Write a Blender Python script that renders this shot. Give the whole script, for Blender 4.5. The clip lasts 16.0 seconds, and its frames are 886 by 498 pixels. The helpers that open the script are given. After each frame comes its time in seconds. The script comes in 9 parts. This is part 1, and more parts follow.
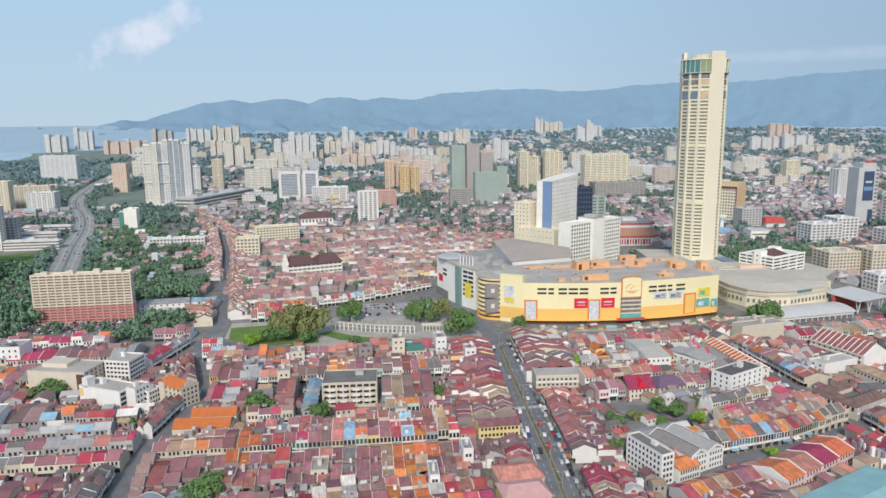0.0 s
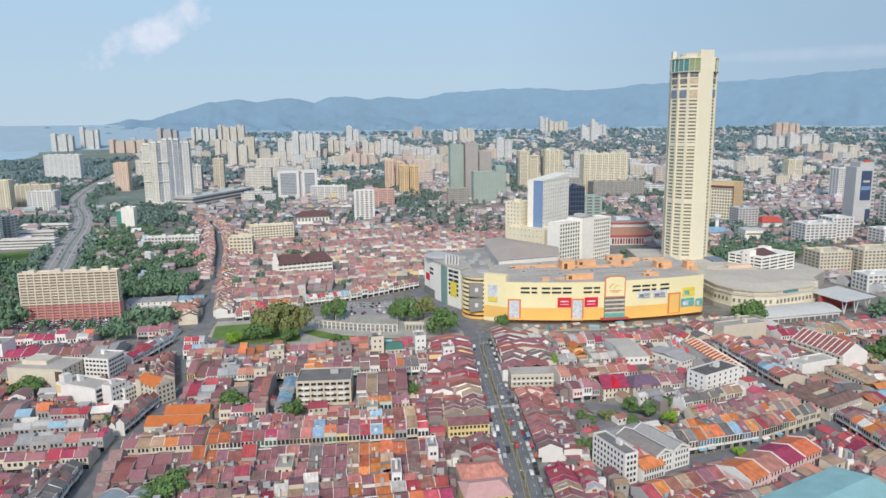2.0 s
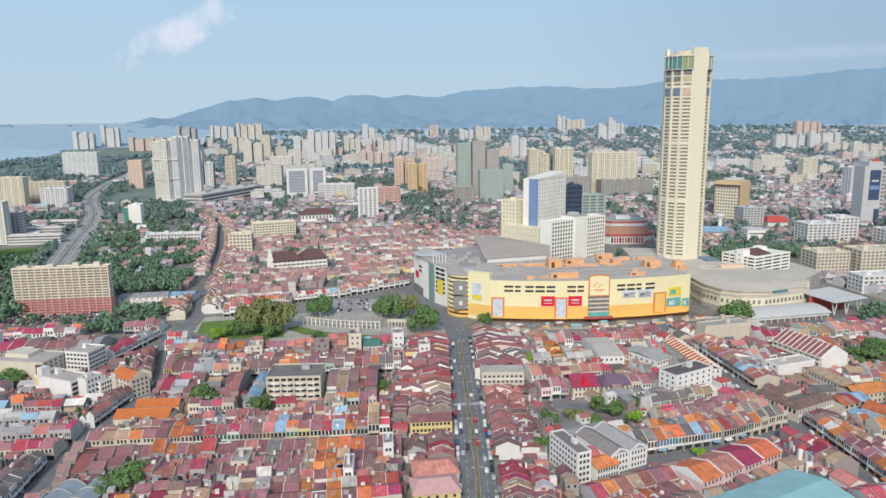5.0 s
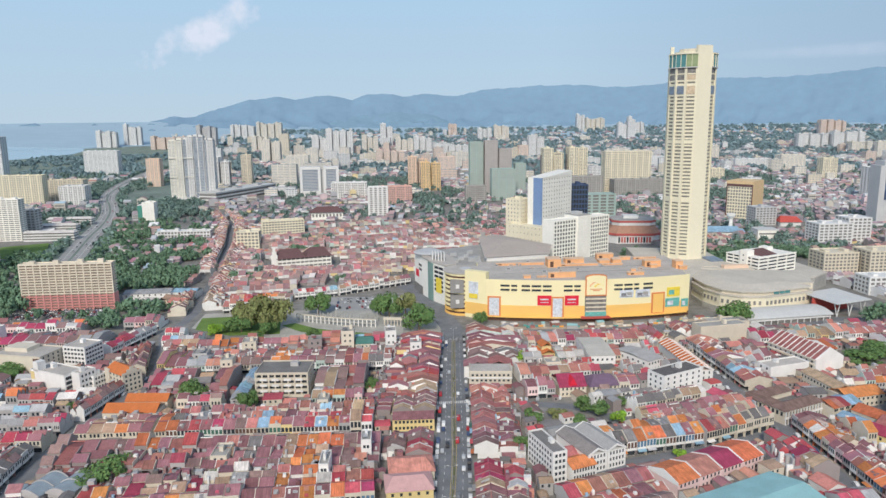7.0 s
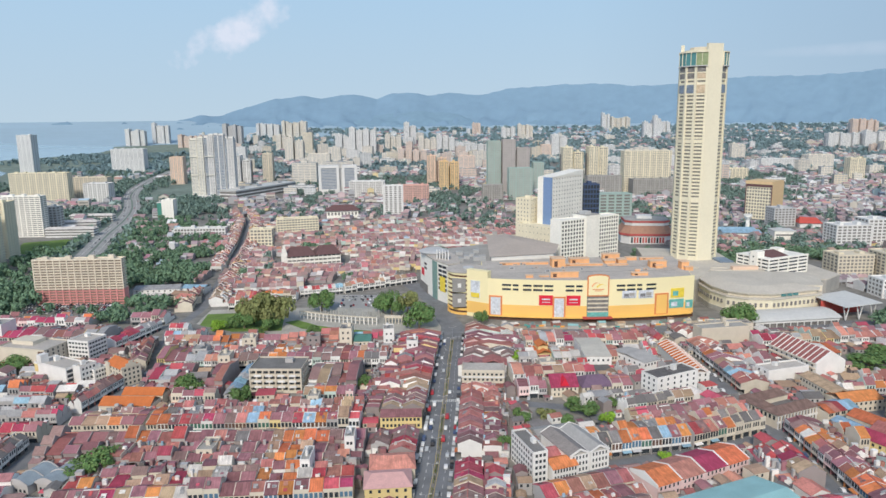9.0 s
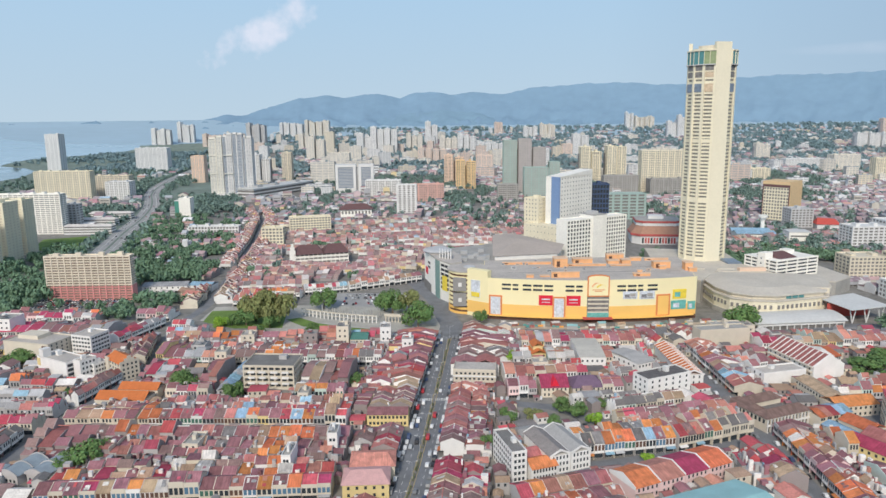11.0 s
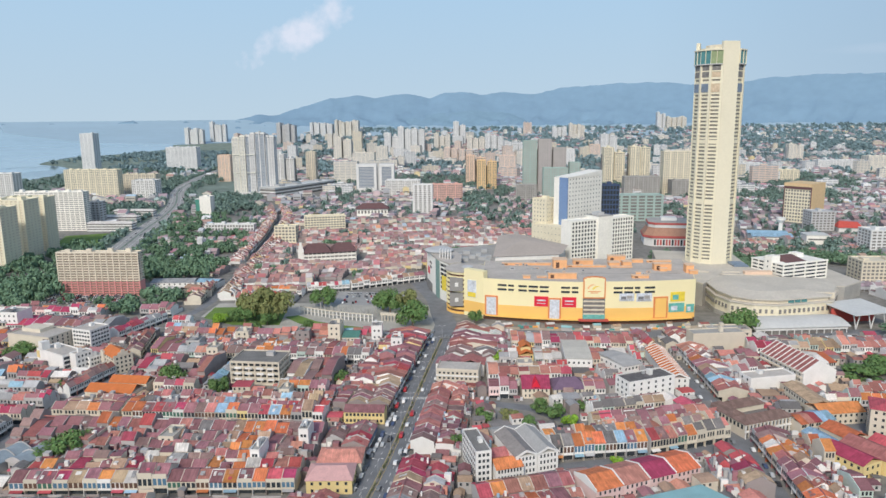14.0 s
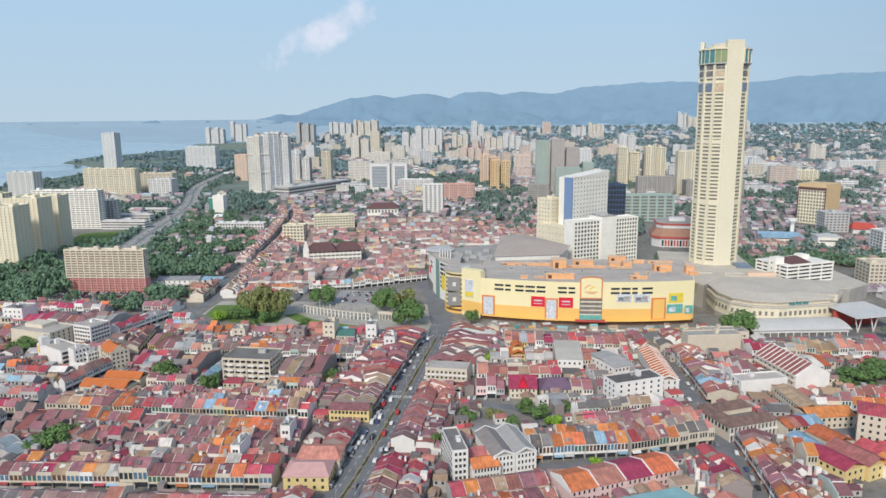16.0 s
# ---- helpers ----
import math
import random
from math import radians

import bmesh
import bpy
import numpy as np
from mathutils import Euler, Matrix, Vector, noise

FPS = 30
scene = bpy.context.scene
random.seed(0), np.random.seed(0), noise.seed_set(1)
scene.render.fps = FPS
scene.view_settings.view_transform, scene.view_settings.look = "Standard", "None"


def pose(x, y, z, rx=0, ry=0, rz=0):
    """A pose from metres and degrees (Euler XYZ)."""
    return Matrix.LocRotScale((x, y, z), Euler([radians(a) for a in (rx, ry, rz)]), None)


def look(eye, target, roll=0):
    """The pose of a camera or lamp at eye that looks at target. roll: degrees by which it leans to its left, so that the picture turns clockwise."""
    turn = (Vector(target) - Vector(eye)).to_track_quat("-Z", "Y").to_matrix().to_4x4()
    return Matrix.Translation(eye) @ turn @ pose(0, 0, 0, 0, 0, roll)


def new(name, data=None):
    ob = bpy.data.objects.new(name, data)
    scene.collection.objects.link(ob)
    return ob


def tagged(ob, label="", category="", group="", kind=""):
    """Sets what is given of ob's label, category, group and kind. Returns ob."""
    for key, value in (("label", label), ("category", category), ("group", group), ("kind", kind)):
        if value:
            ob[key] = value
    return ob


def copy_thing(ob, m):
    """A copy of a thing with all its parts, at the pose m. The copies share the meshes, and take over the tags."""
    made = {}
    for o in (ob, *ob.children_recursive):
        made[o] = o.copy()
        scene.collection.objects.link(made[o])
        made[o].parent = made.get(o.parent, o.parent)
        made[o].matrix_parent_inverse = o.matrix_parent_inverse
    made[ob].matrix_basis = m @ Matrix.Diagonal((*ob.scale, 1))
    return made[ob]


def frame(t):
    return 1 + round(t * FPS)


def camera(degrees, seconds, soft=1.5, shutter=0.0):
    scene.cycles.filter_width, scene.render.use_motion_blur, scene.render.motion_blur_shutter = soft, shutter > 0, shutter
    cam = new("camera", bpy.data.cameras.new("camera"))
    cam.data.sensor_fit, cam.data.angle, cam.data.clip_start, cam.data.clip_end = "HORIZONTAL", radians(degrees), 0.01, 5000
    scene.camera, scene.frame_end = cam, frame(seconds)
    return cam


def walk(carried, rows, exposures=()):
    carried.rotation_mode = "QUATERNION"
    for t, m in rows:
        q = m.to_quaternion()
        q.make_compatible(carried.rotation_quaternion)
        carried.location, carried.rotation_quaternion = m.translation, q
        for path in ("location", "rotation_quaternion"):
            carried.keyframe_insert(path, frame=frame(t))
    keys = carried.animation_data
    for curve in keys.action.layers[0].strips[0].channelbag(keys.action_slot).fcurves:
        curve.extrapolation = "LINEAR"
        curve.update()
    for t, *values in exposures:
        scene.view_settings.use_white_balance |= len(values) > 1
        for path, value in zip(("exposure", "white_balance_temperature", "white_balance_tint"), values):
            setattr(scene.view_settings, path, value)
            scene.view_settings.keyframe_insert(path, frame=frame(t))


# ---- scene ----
cam = camera(64.8, 16.0)
METRES, EYE, TILT, LEAN, TURN = 166.8, 170.0, 0.0, 0.0, -8.4
ROWS = [
    (0.0, 0.0, 0.0, 0.0, -0.11, -10.34, 0.61),
    (0.5, 0.0305, -0.0013, -0.0003, -0.01, -10.36, 0.63),
    (1.0, 0.0615, -0.0027, -0.0006, 0.16, -10.37, 0.62),
    (1.5, 0.0927, -0.0039, -0.0007, 0.34, -10.39, 0.62),
    (2.0, 0.1241, -0.0049, -0.0011, 0.55, -10.4, 0.62),
    (2.5, 0.1557, -0.0059, -0.0014, 0.78, -10.42, 0.61),
    (3.0, 0.1872, -0.0069, -0.0017, 1.04, -10.43, 0.62),
    (3.5, 0.2188, -0.0075, -0.0021, 1.33, -10.45, 0.63),
    (4.0, 0.2504, -0.0083, -0.0028, 1.65, -10.47, 0.62),
    (6.5, 0.4096, -0.0075, -0.0053, 3.6, -10.58, 0.63),
    (7.0, 0.4407, -0.0069, -0.0058, 4.12, -10.59, 0.64),
    (7.5, 0.4716, -0.006, -0.0062, 4.65, -10.6, 0.63),
    (8.0, 0.5032, -0.0047, -0.0066, 5.24, -10.61, 0.61),
    (8.5, 0.5346, -0.0033, -0.007, 5.8, -10.62, 0.61),
    (9.0, 0.5657, -0.0012, -0.0068, 6.34, -10.65, 0.6),
    (11.5, 0.7212, 0.0097, -0.0069, 8.89, -10.69, 0.6),
    (12.0, 0.7521, 0.0129, -0.007, 9.35, -10.68, 0.57),
    (12.5, 0.7831, 0.0164, -0.0073, 9.8, -10.68, 0.57),
    (13.0, 0.8137, 0.0201, -0.0073, 10.26, -10.68, 0.57),
    (13.5, 0.8443, 0.0238, -0.0074, 10.72, -10.67, 0.57),
    (14.0, 0.8754, 0.0278, -0.0077, 11.18, -10.66, 0.56),
    (14.5, 0.9058, 0.032, -0.0084, 11.64, -10.65, 0.56),
    (15.0, 0.9364, 0.0365, -0.0081, 12.1, -10.66, 0.56),
    (15.5, 0.9669, 0.0413, -0.0083, 12.55, -10.67, 0.58),
    (16.0, 0.9968, 0.0464, -0.0084, 12.98, -10.67, 0.57),
]
walk(cam, [(t, pose(0, 0, EYE, TILT, LEAN, TURN) @ pose(METRES * x, METRES * y, METRES * z, 90 + pitch, roll, yaw)) for t, x, y, z, yaw, pitch, roll in ROWS],
     exposures=[(0.0, 0.10, 6220.0, 10.0), (16.0, 0.10, 6220.0, 10.0)])

# ---------------------------------------------------------------- light
world = bpy.data.worlds.new("sky_world")
scene.world = world
world.use_nodes = True
SUN_EL, SUN_AZ = 36.0, 256.0      # the sun stands behind the camera
wn, wl = world.node_tree.nodes, world.node_tree.links
wn.clear()
w_out, w_bg = wn.new("ShaderNodeOutputWorld"), wn.new("ShaderNodeBackground")
sky = wn.new("ShaderNodeTexSky")
sky.sky_type, sky.sun_disc = "NISHITA", False
sky.sun_elevation, sky.sun_rotation = radians(SUN_EL), radians(90 - SUN_AZ)
sky.air_density, sky.dust_density, sky.ozone_density = 1.0, 2.2, 2.0
w_co = wn.new("ShaderNodeTexCoord")
w_sep = wn.new("ShaderNodeSeparateXYZ")
wl.new(w_co.outputs["Generated"], w_sep.inputs[0])


def wmath(op, a, b=None, clamp=False):
    n = wn.new("ShaderNodeMath")
    n.operation, n.use_clamp = op, clamp
    for i, v in enumerate((a, b)):
        if v is None:
            continue
        if isinstance(v, (int, float)):
            n.inputs[i].default_value = v
        else:
            wl.new(v, n.inputs[i])
    return n.outputs[0]


# humid air whitens the low sky
w_mix = wn.new("ShaderNodeMixRGB")
haze_f = wmath("SUBTRACT", 1.25, wmath("MULTIPLY", wmath("ABSOLUTE", w_sep.outputs[2]), 1.5), True)
wl.new(haze_f, w_mix.inputs[0])
wl.new(sky.outputs[0], w_mix.inputs[1])
w_ramp = wn.new("ShaderNodeValToRGB")
wl.new(wmath("MULTIPLY", w_sep.outputs[2], 5.0, True), w_ramp.inputs[0])
w_ramp.color_ramp.elements[0].color = (4.2, 5.2, 5.9, 1)
w_ramp.color_ramp.elements[1].color = (3.4, 4.95, 6.4, 1)
wl.new(w_ramp.outputs[0], w_mix.inputs[2])
# a thin grey-blue veil of cloud to the east
w_veil = wn.new("ShaderNodeMixRGB")
wl.new(wmath("MULTIPLY", wmath("SUBTRACT", w_sep.outputs[0], 0.22), 1.5, True), w_veil.inputs[0])
wl.new(w_mix.outputs[0], w_veil.inputs[1])
w_veil.inputs[2].default_value = (2.5, 3.5, 4.6, 1)
# one white cumulus, and a thin pale bank above the hills
w_az = wmath("ARCTAN2", w_sep.outputs[0], w_sep.outputs[1])
w_noise = wn.new("ShaderNodeTexNoise")
w_noise.inputs["Scale"].default_value, w_noise.inputs["Detail"].default_value = 42.0, 8.0
wl.new(w_co.outputs["Generated"], w_noise.inputs["Vector"])
CLOUD_AZ, CLOUD_EL = -0.238, 0.118
ca = wmath("SUBTRACT", w_az, CLOUD_AZ)
ce = wmath("SUBTRACT", wmath("SUBTRACT", w_sep.outputs[2], CLOUD_EL), wmath("MULTIPLY", ca, 0.50))
cd = wmath("ADD", wmath("POWER", wmath("ABSOLUTE", wmath("DIVIDE", ca, 0.078)), 2.0), wmath("POWER", wmath("ABSOLUTE", wmath("DIVIDE", ce, 0.027)), 2.0))
cf = wmath("ADD", wmath("SUBTRACT", 0.75, wmath("MULTIPLY", cd, 0.75)), wmath("MULTIPLY", wmath("SUBTRACT", w_noise.outputs[0], 0.5), 2.7))
cf = wmath("MULTIPLY", cf, 1.0, True)
sa = wmath("SUBTRACT", w_az, 0.66)
se = wmath("SUBTRACT", w_sep.outputs[2], 0.076)
sf = wmath("SUBTRACT", 1.0, wmath("ADD", wmath("POWER", wmath("ABSOLUTE", wmath("DIVIDE", sa, 0.24)), 2.0), wmath("POWER", wmath("ABSOLUTE", wmath("DIVIDE", se, 0.010)), 2.0)), True)
cf = wmath("MAXIMUM", cf, wmath("MULTIPLY", wmath("MULTIPLY", sf, w_noise.outputs[0]), 0.45))
w_cl = wn.new("ShaderNodeMixRGB")
wl.new(cf, w_cl.inputs[0])
wl.new(w_veil.outputs[0], w_cl.inputs[1])
w_cl.inputs[2].default_value = (5.9, 6.25, 7.0, 1)
wl.new(w_cl.outputs[0], w_bg.inputs[0])
w_bg.inputs[1].default_value = 0.115
wl.new(w_bg.outputs[0], w_out.inputs[0])

sun = new("sun", bpy.data.lights.new("sun", "SUN"))
sun.data.energy, sun.data.angle, sun.data.color = 2.3, radians(9), (1.0, 0.90, 0.75)
sd = Vector((math.cos(radians(SUN_EL)) * math.cos(radians(SUN_AZ)), math.cos(radians(SUN_EL)) * math.sin(radians(SUN_AZ)), math.sin(radians(SUN_EL))))
sun.matrix_basis = look(sd * 100, (0, 0, 0))

# ---------------------------------------------------------------- materials
MATS = {}


def mat(name, col, rough=0.8, var=0.18, scale=0.25, metal=0.0, rand="", rv=0.25, rh=0.0, streak=False, bump=0.0, fine=3.0, glow=0.0):
    """A procedural surface: base colour with stains at two scales, a change from piece to piece, fine relief."""
    if name in MATS:
        return MATS[name]
    m = bpy.data.materials.new(name)
    m.use_nodes = True
    nd, lk = m.node_tree.nodes, m.node_tree.links
    bs = nd["Principled BSDF"]
    bs.inputs["Roughness"].default_value, bs.inputs["Metallic"].default_value = rough, metal
    if "Specular IOR Level" in bs.inputs:
        bs.inputs["Specular IOR Level"].default_value = 0.3
    co = nd.new("ShaderNodeTexCoord")
    geo = nd.new("ShaderNodeNewGeometry")
    src = co.outputs["Object"] if streak else geo.outputs["Position"]
    if streak:
        mp = nd.new("ShaderNodeMapping")
        mp.inputs["Scale"].default_value = (2.2, 0.10, 0.10)
        lk.new(src, mp.inputs[0])
        oi = nd.new("ShaderNodeObjectInfo")
        vm = nd.new("ShaderNodeVectorMath")
        vm.operation = "ADD"
        sc = nd.new("ShaderNodeMath")
        sc.operation = "MULTIPLY"
        sc.inputs[1].default_value = 80.0
        lk.new(oi.outputs["Random"], sc.inputs[0])
        lk.new(mp.outputs[0], vm.inputs[0])
        lk.new(sc.outputs[0], vm.inputs[1])
        src = vm.outputs[0]
    n1, n2 = nd.new("ShaderNodeTexNoise"), nd.new("ShaderNodeTexNoise")
    n1.inputs["Scale"].default_value, n1.inputs["Detail"].default_value = (1.0 if streak else scale), 4.0
    n2.inputs["Scale"].default_value, n2.inputs["Detail"].default_value = fine, 2.0
    lk.new(src, n1.inputs["Vector"])
    lk.new(src if streak else geo.outputs["Position"], n2.inputs["Vector"])
    ad = nd.new("ShaderNodeMath")
    ad.operation = "ADD"
    lk.new(n1.outputs[0], ad.inputs[0])
    lk.new(n2.outputs[0], ad.inputs[1])
    mr = nd.new("ShaderNodeMapRange")
    mr.inputs[1].default_value, mr.inputs[2].default_value = 0.65, 1.35
    mr.inputs[3].default_value, mr.inputs[4].default_value = 1.0 - var, 1.0 + var
    lk.new(ad.outputs[0], mr.inputs[0])
    val = mr.outputs[0]
    if streak:
        # dark patches of moss and soot, pale patches of new tile
        n3 = nd.new("ShaderNodeTexNoise")
        n3.inputs["Scale"].default_value, n3.inputs["Detail"].default_value = 0.3, 5.0
        lk.new(geo.outputs["Position"], n3.inputs["Vector"])
        m3 = nd.new("ShaderNodeMapRange")
        m3.interpolation_type = "SMOOTHSTEP"
        m3.inputs[1].default_value, m3.inputs[2].default_value = 0.36, 0.64
        m3.inputs[3].default_value, m3.inputs[4].default_value = 0.84, 1.10
        lk.new(n3.outputs[0], m3.inputs[0])
        mm = nd.new("ShaderNodeMath")
        mm.operation = "MULTIPLY"
        lk.new(val, mm.inputs[0])
        lk.new(m3.outputs[0], mm.inputs[1])
        val = mm.outputs[0]
    hs = nd.new("ShaderNodeHueSaturation")
    hs.inputs["Color"].default_value = (*col, 1)
    if rand:
        rn = nd.new("ShaderNodeObjectInfo").outputs["Random"] if rand == "object" else geo.outputs["Random Per Island"]
        r2 = nd.new("ShaderNodeMapRange")
        r2.inputs[3].default_value, r2.inputs[4].default_value = 1.0 - rv, 1.0 + rv
        lk.new(rn, r2.inputs[0])
        mu = nd.new("ShaderNodeMath")
        mu.operation = "MULTIPLY"
        lk.new(val, mu.inputs[0])
        lk.new(r2.outputs[0], mu.inputs[1])
        val = mu.outputs[0]
        if rh:
            wv = nd.new("ShaderNodeMath")
            wv.operation = "MULTIPLY"
            wv.inputs[1].default_value = 37.0
            lk.new(rn, wv.inputs[0])
            fr = nd.new("ShaderNodeMath")
            fr.operation = "FRACT"
            lk.new(wv.outputs[0], fr.inputs[0])
            r3 = nd.new("ShaderNodeMapRange")
            r3.inputs[3].default_value, r3.inputs[4].default_value = 0.5 - rh, 0.5 + rh
            lk.new(fr.outputs[0], r3.inputs[0])
            lk.new(r3.outputs[0], hs.inputs["Hue"])
    lk.new(val, hs.inputs["Value"])
    lk.new(hs.outputs[0], bs.inputs["Base Color"])
    if bump:
        bp = nd.new("ShaderNodeBump")
        bp.inputs["Strength"].default_value = bump
        bp.inputs["Distance"].default_value = 0.3
        lk.new(ad.outputs[0], bp.inputs["Height"])
        lk.new(bp.outputs[0], bs.inputs["Normal"])
    if glow:
        lk.new(hs.outputs[0], bs.inputs["Emission Color"])
        bs.inputs["Emission Strength"].default_value = glow
    MATS[name] = m
    return m


# roofs: old clay tile, repainted metal, zinc
ROOFS = [
    ("roof_mauve", (0.315, 0.148, 0.166), 26), ("roof_rust", (0.40, 0.163, 0.143), 15), ("roof_old_brown", (0.29, 0.188, 0.176), 16),
    ("roof_red", (0.50, 0.10, 0.12), 9), ("roof_crimson", (0.42, 0.065, 0.115), 4), ("roof_orange", (0.62, 0.215, 0.085), 8),
    ("roof_salmon", (0.54, 0.235, 0.185), 8), ("roof_zinc", (0.42, 0.415, 0.42), 5), ("roof_grey", (0.21, 0.195, 0.19), 5),
    ("roof_tan", (0.43, 0.30, 0.205), 7), ("roof_blue", (0.30, 0.46, 0.58), 2), ("roof_pale", (0.66, 0.62, 0.58), 4),
]
ROOF_NAMES = [r[0] for r in ROOFS]
ROOF_W = [r[2] for r in ROOFS]
for nm, c, _ in ROOFS:
    mat(nm, c, rough=0.75, var=0.33, rand="object", rv=0.30, rh=0.014, streak=True, bump=0.05, fine=4.5)
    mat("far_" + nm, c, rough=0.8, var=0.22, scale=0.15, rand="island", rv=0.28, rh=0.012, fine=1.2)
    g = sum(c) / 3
    # paler copies for farther districts: distance haze is put into the roof colour
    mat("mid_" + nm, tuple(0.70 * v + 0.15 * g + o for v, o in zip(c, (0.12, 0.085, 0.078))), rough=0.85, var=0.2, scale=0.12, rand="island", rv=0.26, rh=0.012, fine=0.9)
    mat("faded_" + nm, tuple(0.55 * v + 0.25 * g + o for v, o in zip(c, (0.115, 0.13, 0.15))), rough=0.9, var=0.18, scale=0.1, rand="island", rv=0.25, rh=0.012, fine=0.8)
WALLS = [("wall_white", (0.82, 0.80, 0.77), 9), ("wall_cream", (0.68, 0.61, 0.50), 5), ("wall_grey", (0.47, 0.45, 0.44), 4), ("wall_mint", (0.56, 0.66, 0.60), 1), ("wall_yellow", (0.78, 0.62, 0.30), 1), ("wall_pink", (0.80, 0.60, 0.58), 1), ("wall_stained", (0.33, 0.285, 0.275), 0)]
WALL_NAMES, WALL_W = [w[0] for w in WALLS], [w[2] for w in WALLS]
for nm, c, _ in WALLS:
    mat(nm, c, rough=0.85, var=0.08, scale=0.2, rand="object", rv=0.08, bump=0.05)
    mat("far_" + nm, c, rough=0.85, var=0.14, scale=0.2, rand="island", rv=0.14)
    # walls of farther districts, paled the same way with painted haze
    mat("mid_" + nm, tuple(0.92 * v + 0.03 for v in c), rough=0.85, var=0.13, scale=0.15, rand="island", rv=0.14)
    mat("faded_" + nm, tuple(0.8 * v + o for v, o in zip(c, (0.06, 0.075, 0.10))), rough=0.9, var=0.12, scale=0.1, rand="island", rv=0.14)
mat("roof_pink", (0.64, 0.38, 0.36), rough=0.75, var=0.12, scale=0.3, rand="object", rv=0.05, fine=1.5)
mat("asphalt", (0.215, 0.222, 0.235), rough=0.9, var=0.25, scale=0.12, bump=0.15)
# asphalt lightened for the distant highway, haze put into its colour
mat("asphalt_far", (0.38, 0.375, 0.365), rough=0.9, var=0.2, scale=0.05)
mat("paving", (0.27, 0.25, 0.23), rough=0.9, var=0.3, scale=0.1, bump=0.1)
mat("road_paint", (0.75, 0.75, 0.72), rough=0.7, var=0.2)
mat("road_paint_yellow", (0.70, 0.52, 0.14), rough=0.7, var=0.2)
mat("grass", (0.16, 0.25, 0.06), rough=0.95, var=0.35, scale=0.08, bump=0.2)
mat("leaf", (0.14, 0.235, 0.08), rough=0.8, var=0.25, scale=0.15, rand="island", rv=0.2, rh=0.02)
mat("leaf_bright", (0.25, 0.42, 0.05), rough=0.8, var=0.3, scale=0.15, rand="island", rv=0.35, rh=0.02)
mat("leaf_olive", (0.225, 0.245, 0.095), rough=0.8, var=0.3, scale=0.15, rand="island", rv=0.2, rh=0.02)
# distant leaves: blue-grey haze is mixed into the green
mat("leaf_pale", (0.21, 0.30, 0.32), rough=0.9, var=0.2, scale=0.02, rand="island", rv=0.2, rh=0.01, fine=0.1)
# middle and far leaves carry a lighter share of painted haze
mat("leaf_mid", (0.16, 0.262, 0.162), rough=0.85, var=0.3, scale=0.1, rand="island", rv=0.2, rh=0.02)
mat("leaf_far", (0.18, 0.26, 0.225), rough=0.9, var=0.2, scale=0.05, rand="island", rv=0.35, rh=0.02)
mat("bark", (0.16, 0.12, 0.09), rough=0.95, var=0.3, scale=1.0)
mat("glass_dark", (0.045, 0.055, 0.065), rough=0.25, var=0.3, scale=0.3, fine=0.7)
# glass_pale is lightened so far windows lose contrast, as through haze
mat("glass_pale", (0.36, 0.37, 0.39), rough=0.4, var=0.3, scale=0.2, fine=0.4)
mat("sheet_pale", (0.66, 0.65, 0.62), rough=0.5, var=0.08, scale=0.05, fine=0.4)
mat("glass_dim", (0.22, 0.21, 0.20), rough=0.5, var=0.4, scale=0.3, fine=0.5)
mat("concrete", (0.40, 0.385, 0.36), rough=0.9, var=0.22, scale=0.08, bump=0.1)
mat("concrete_dark", (0.22, 0.21, 0.20), rough=0.9, var=0.3, scale=0.1)
mat("metal_grey", (0.5, 0.5, 0.5), rough=0.5, var=0.1, metal=0.3)


# ---------------------------------------------------------------- mesh helpers
class Acc:
    """Collects many pieces into one mesh."""

    def __init__(self):
        self.v, self.f, self.m, self.n = [], [], [], 0

    def add(self, verts, faces, mi=0):
        self.v.append(np.asarray(verts, float).reshape(-1, 3))
        for f in faces:
            self.f.append([i + self.n for i in f])
            self.m.append(mi)
        self.n += len(self.v[-1])

    def box(self, x0, x1, y0, y1, z0, z1, mi=0, M=None):
        v = np.array([(x, y, z) for z in (z0, z1) for y in (y0, y1) for x in (x0, x1)], float)
        if M is not None:
            v = v @ M[:3, :3].T + M[:3, 3]
        self.add(v, BOXF, mi)

    def prism(self, poly, z0, z1, mi=0, cap=True):
        n = len(poly)
        v = [(x, y, z0) for x, y in poly] + [(x, y, z1) for x, y in poly]
        f = [(i, (i + 1) % n, n + (i + 1) % n, n + i) for i in range(n)]
        if cap:
            f += [tuple(range(n, 2 * n)), tuple(range(n - 1, -1, -1))]
        self.add(v, f, mi)

    def mesh(self, name, mats, smooth=False):
        me = bpy.data.meshes.new(name)
        v = np.concatenate(self.v) if self.v else np.zeros((0, 3))
        me.from_pydata(v.tolist(), [], self.f)
        for m in mats:
            me.materials.append(MATS[m])
        if len(mats) > 1:
            me.polygons.foreach_set("material_index", self.m)
        if smooth:
            me.polygons.foreach_set("use_smooth", [True] * len(me.polygons))
        me.update()
        return me


BOXF_RING = [(3, 2, 1, 0), (4, 5, 6, 7), (0, 1, 5, 4), (1, 2, 6, 5), (2, 3, 7, 6), (3, 0, 4, 7)]
BOXF = [(0, 2, 3, 1), (4, 5, 7, 6), (0, 1, 5, 4), (2, 6, 7, 3), (0, 4, 6, 2), (1, 3, 7, 5)]


def part(name, acc, mats, parent, label="", m=None):
    me = acc if isinstance(acc, bpy.types.Mesh) else acc.mesh(name, [mats] if isinstance(mats, str) else mats)
    ob = new(name, me)
    ob.parent = parent
    if m is not None:
        ob.matrix_basis = m
    if label:
        ob["label"] = label
    return ob


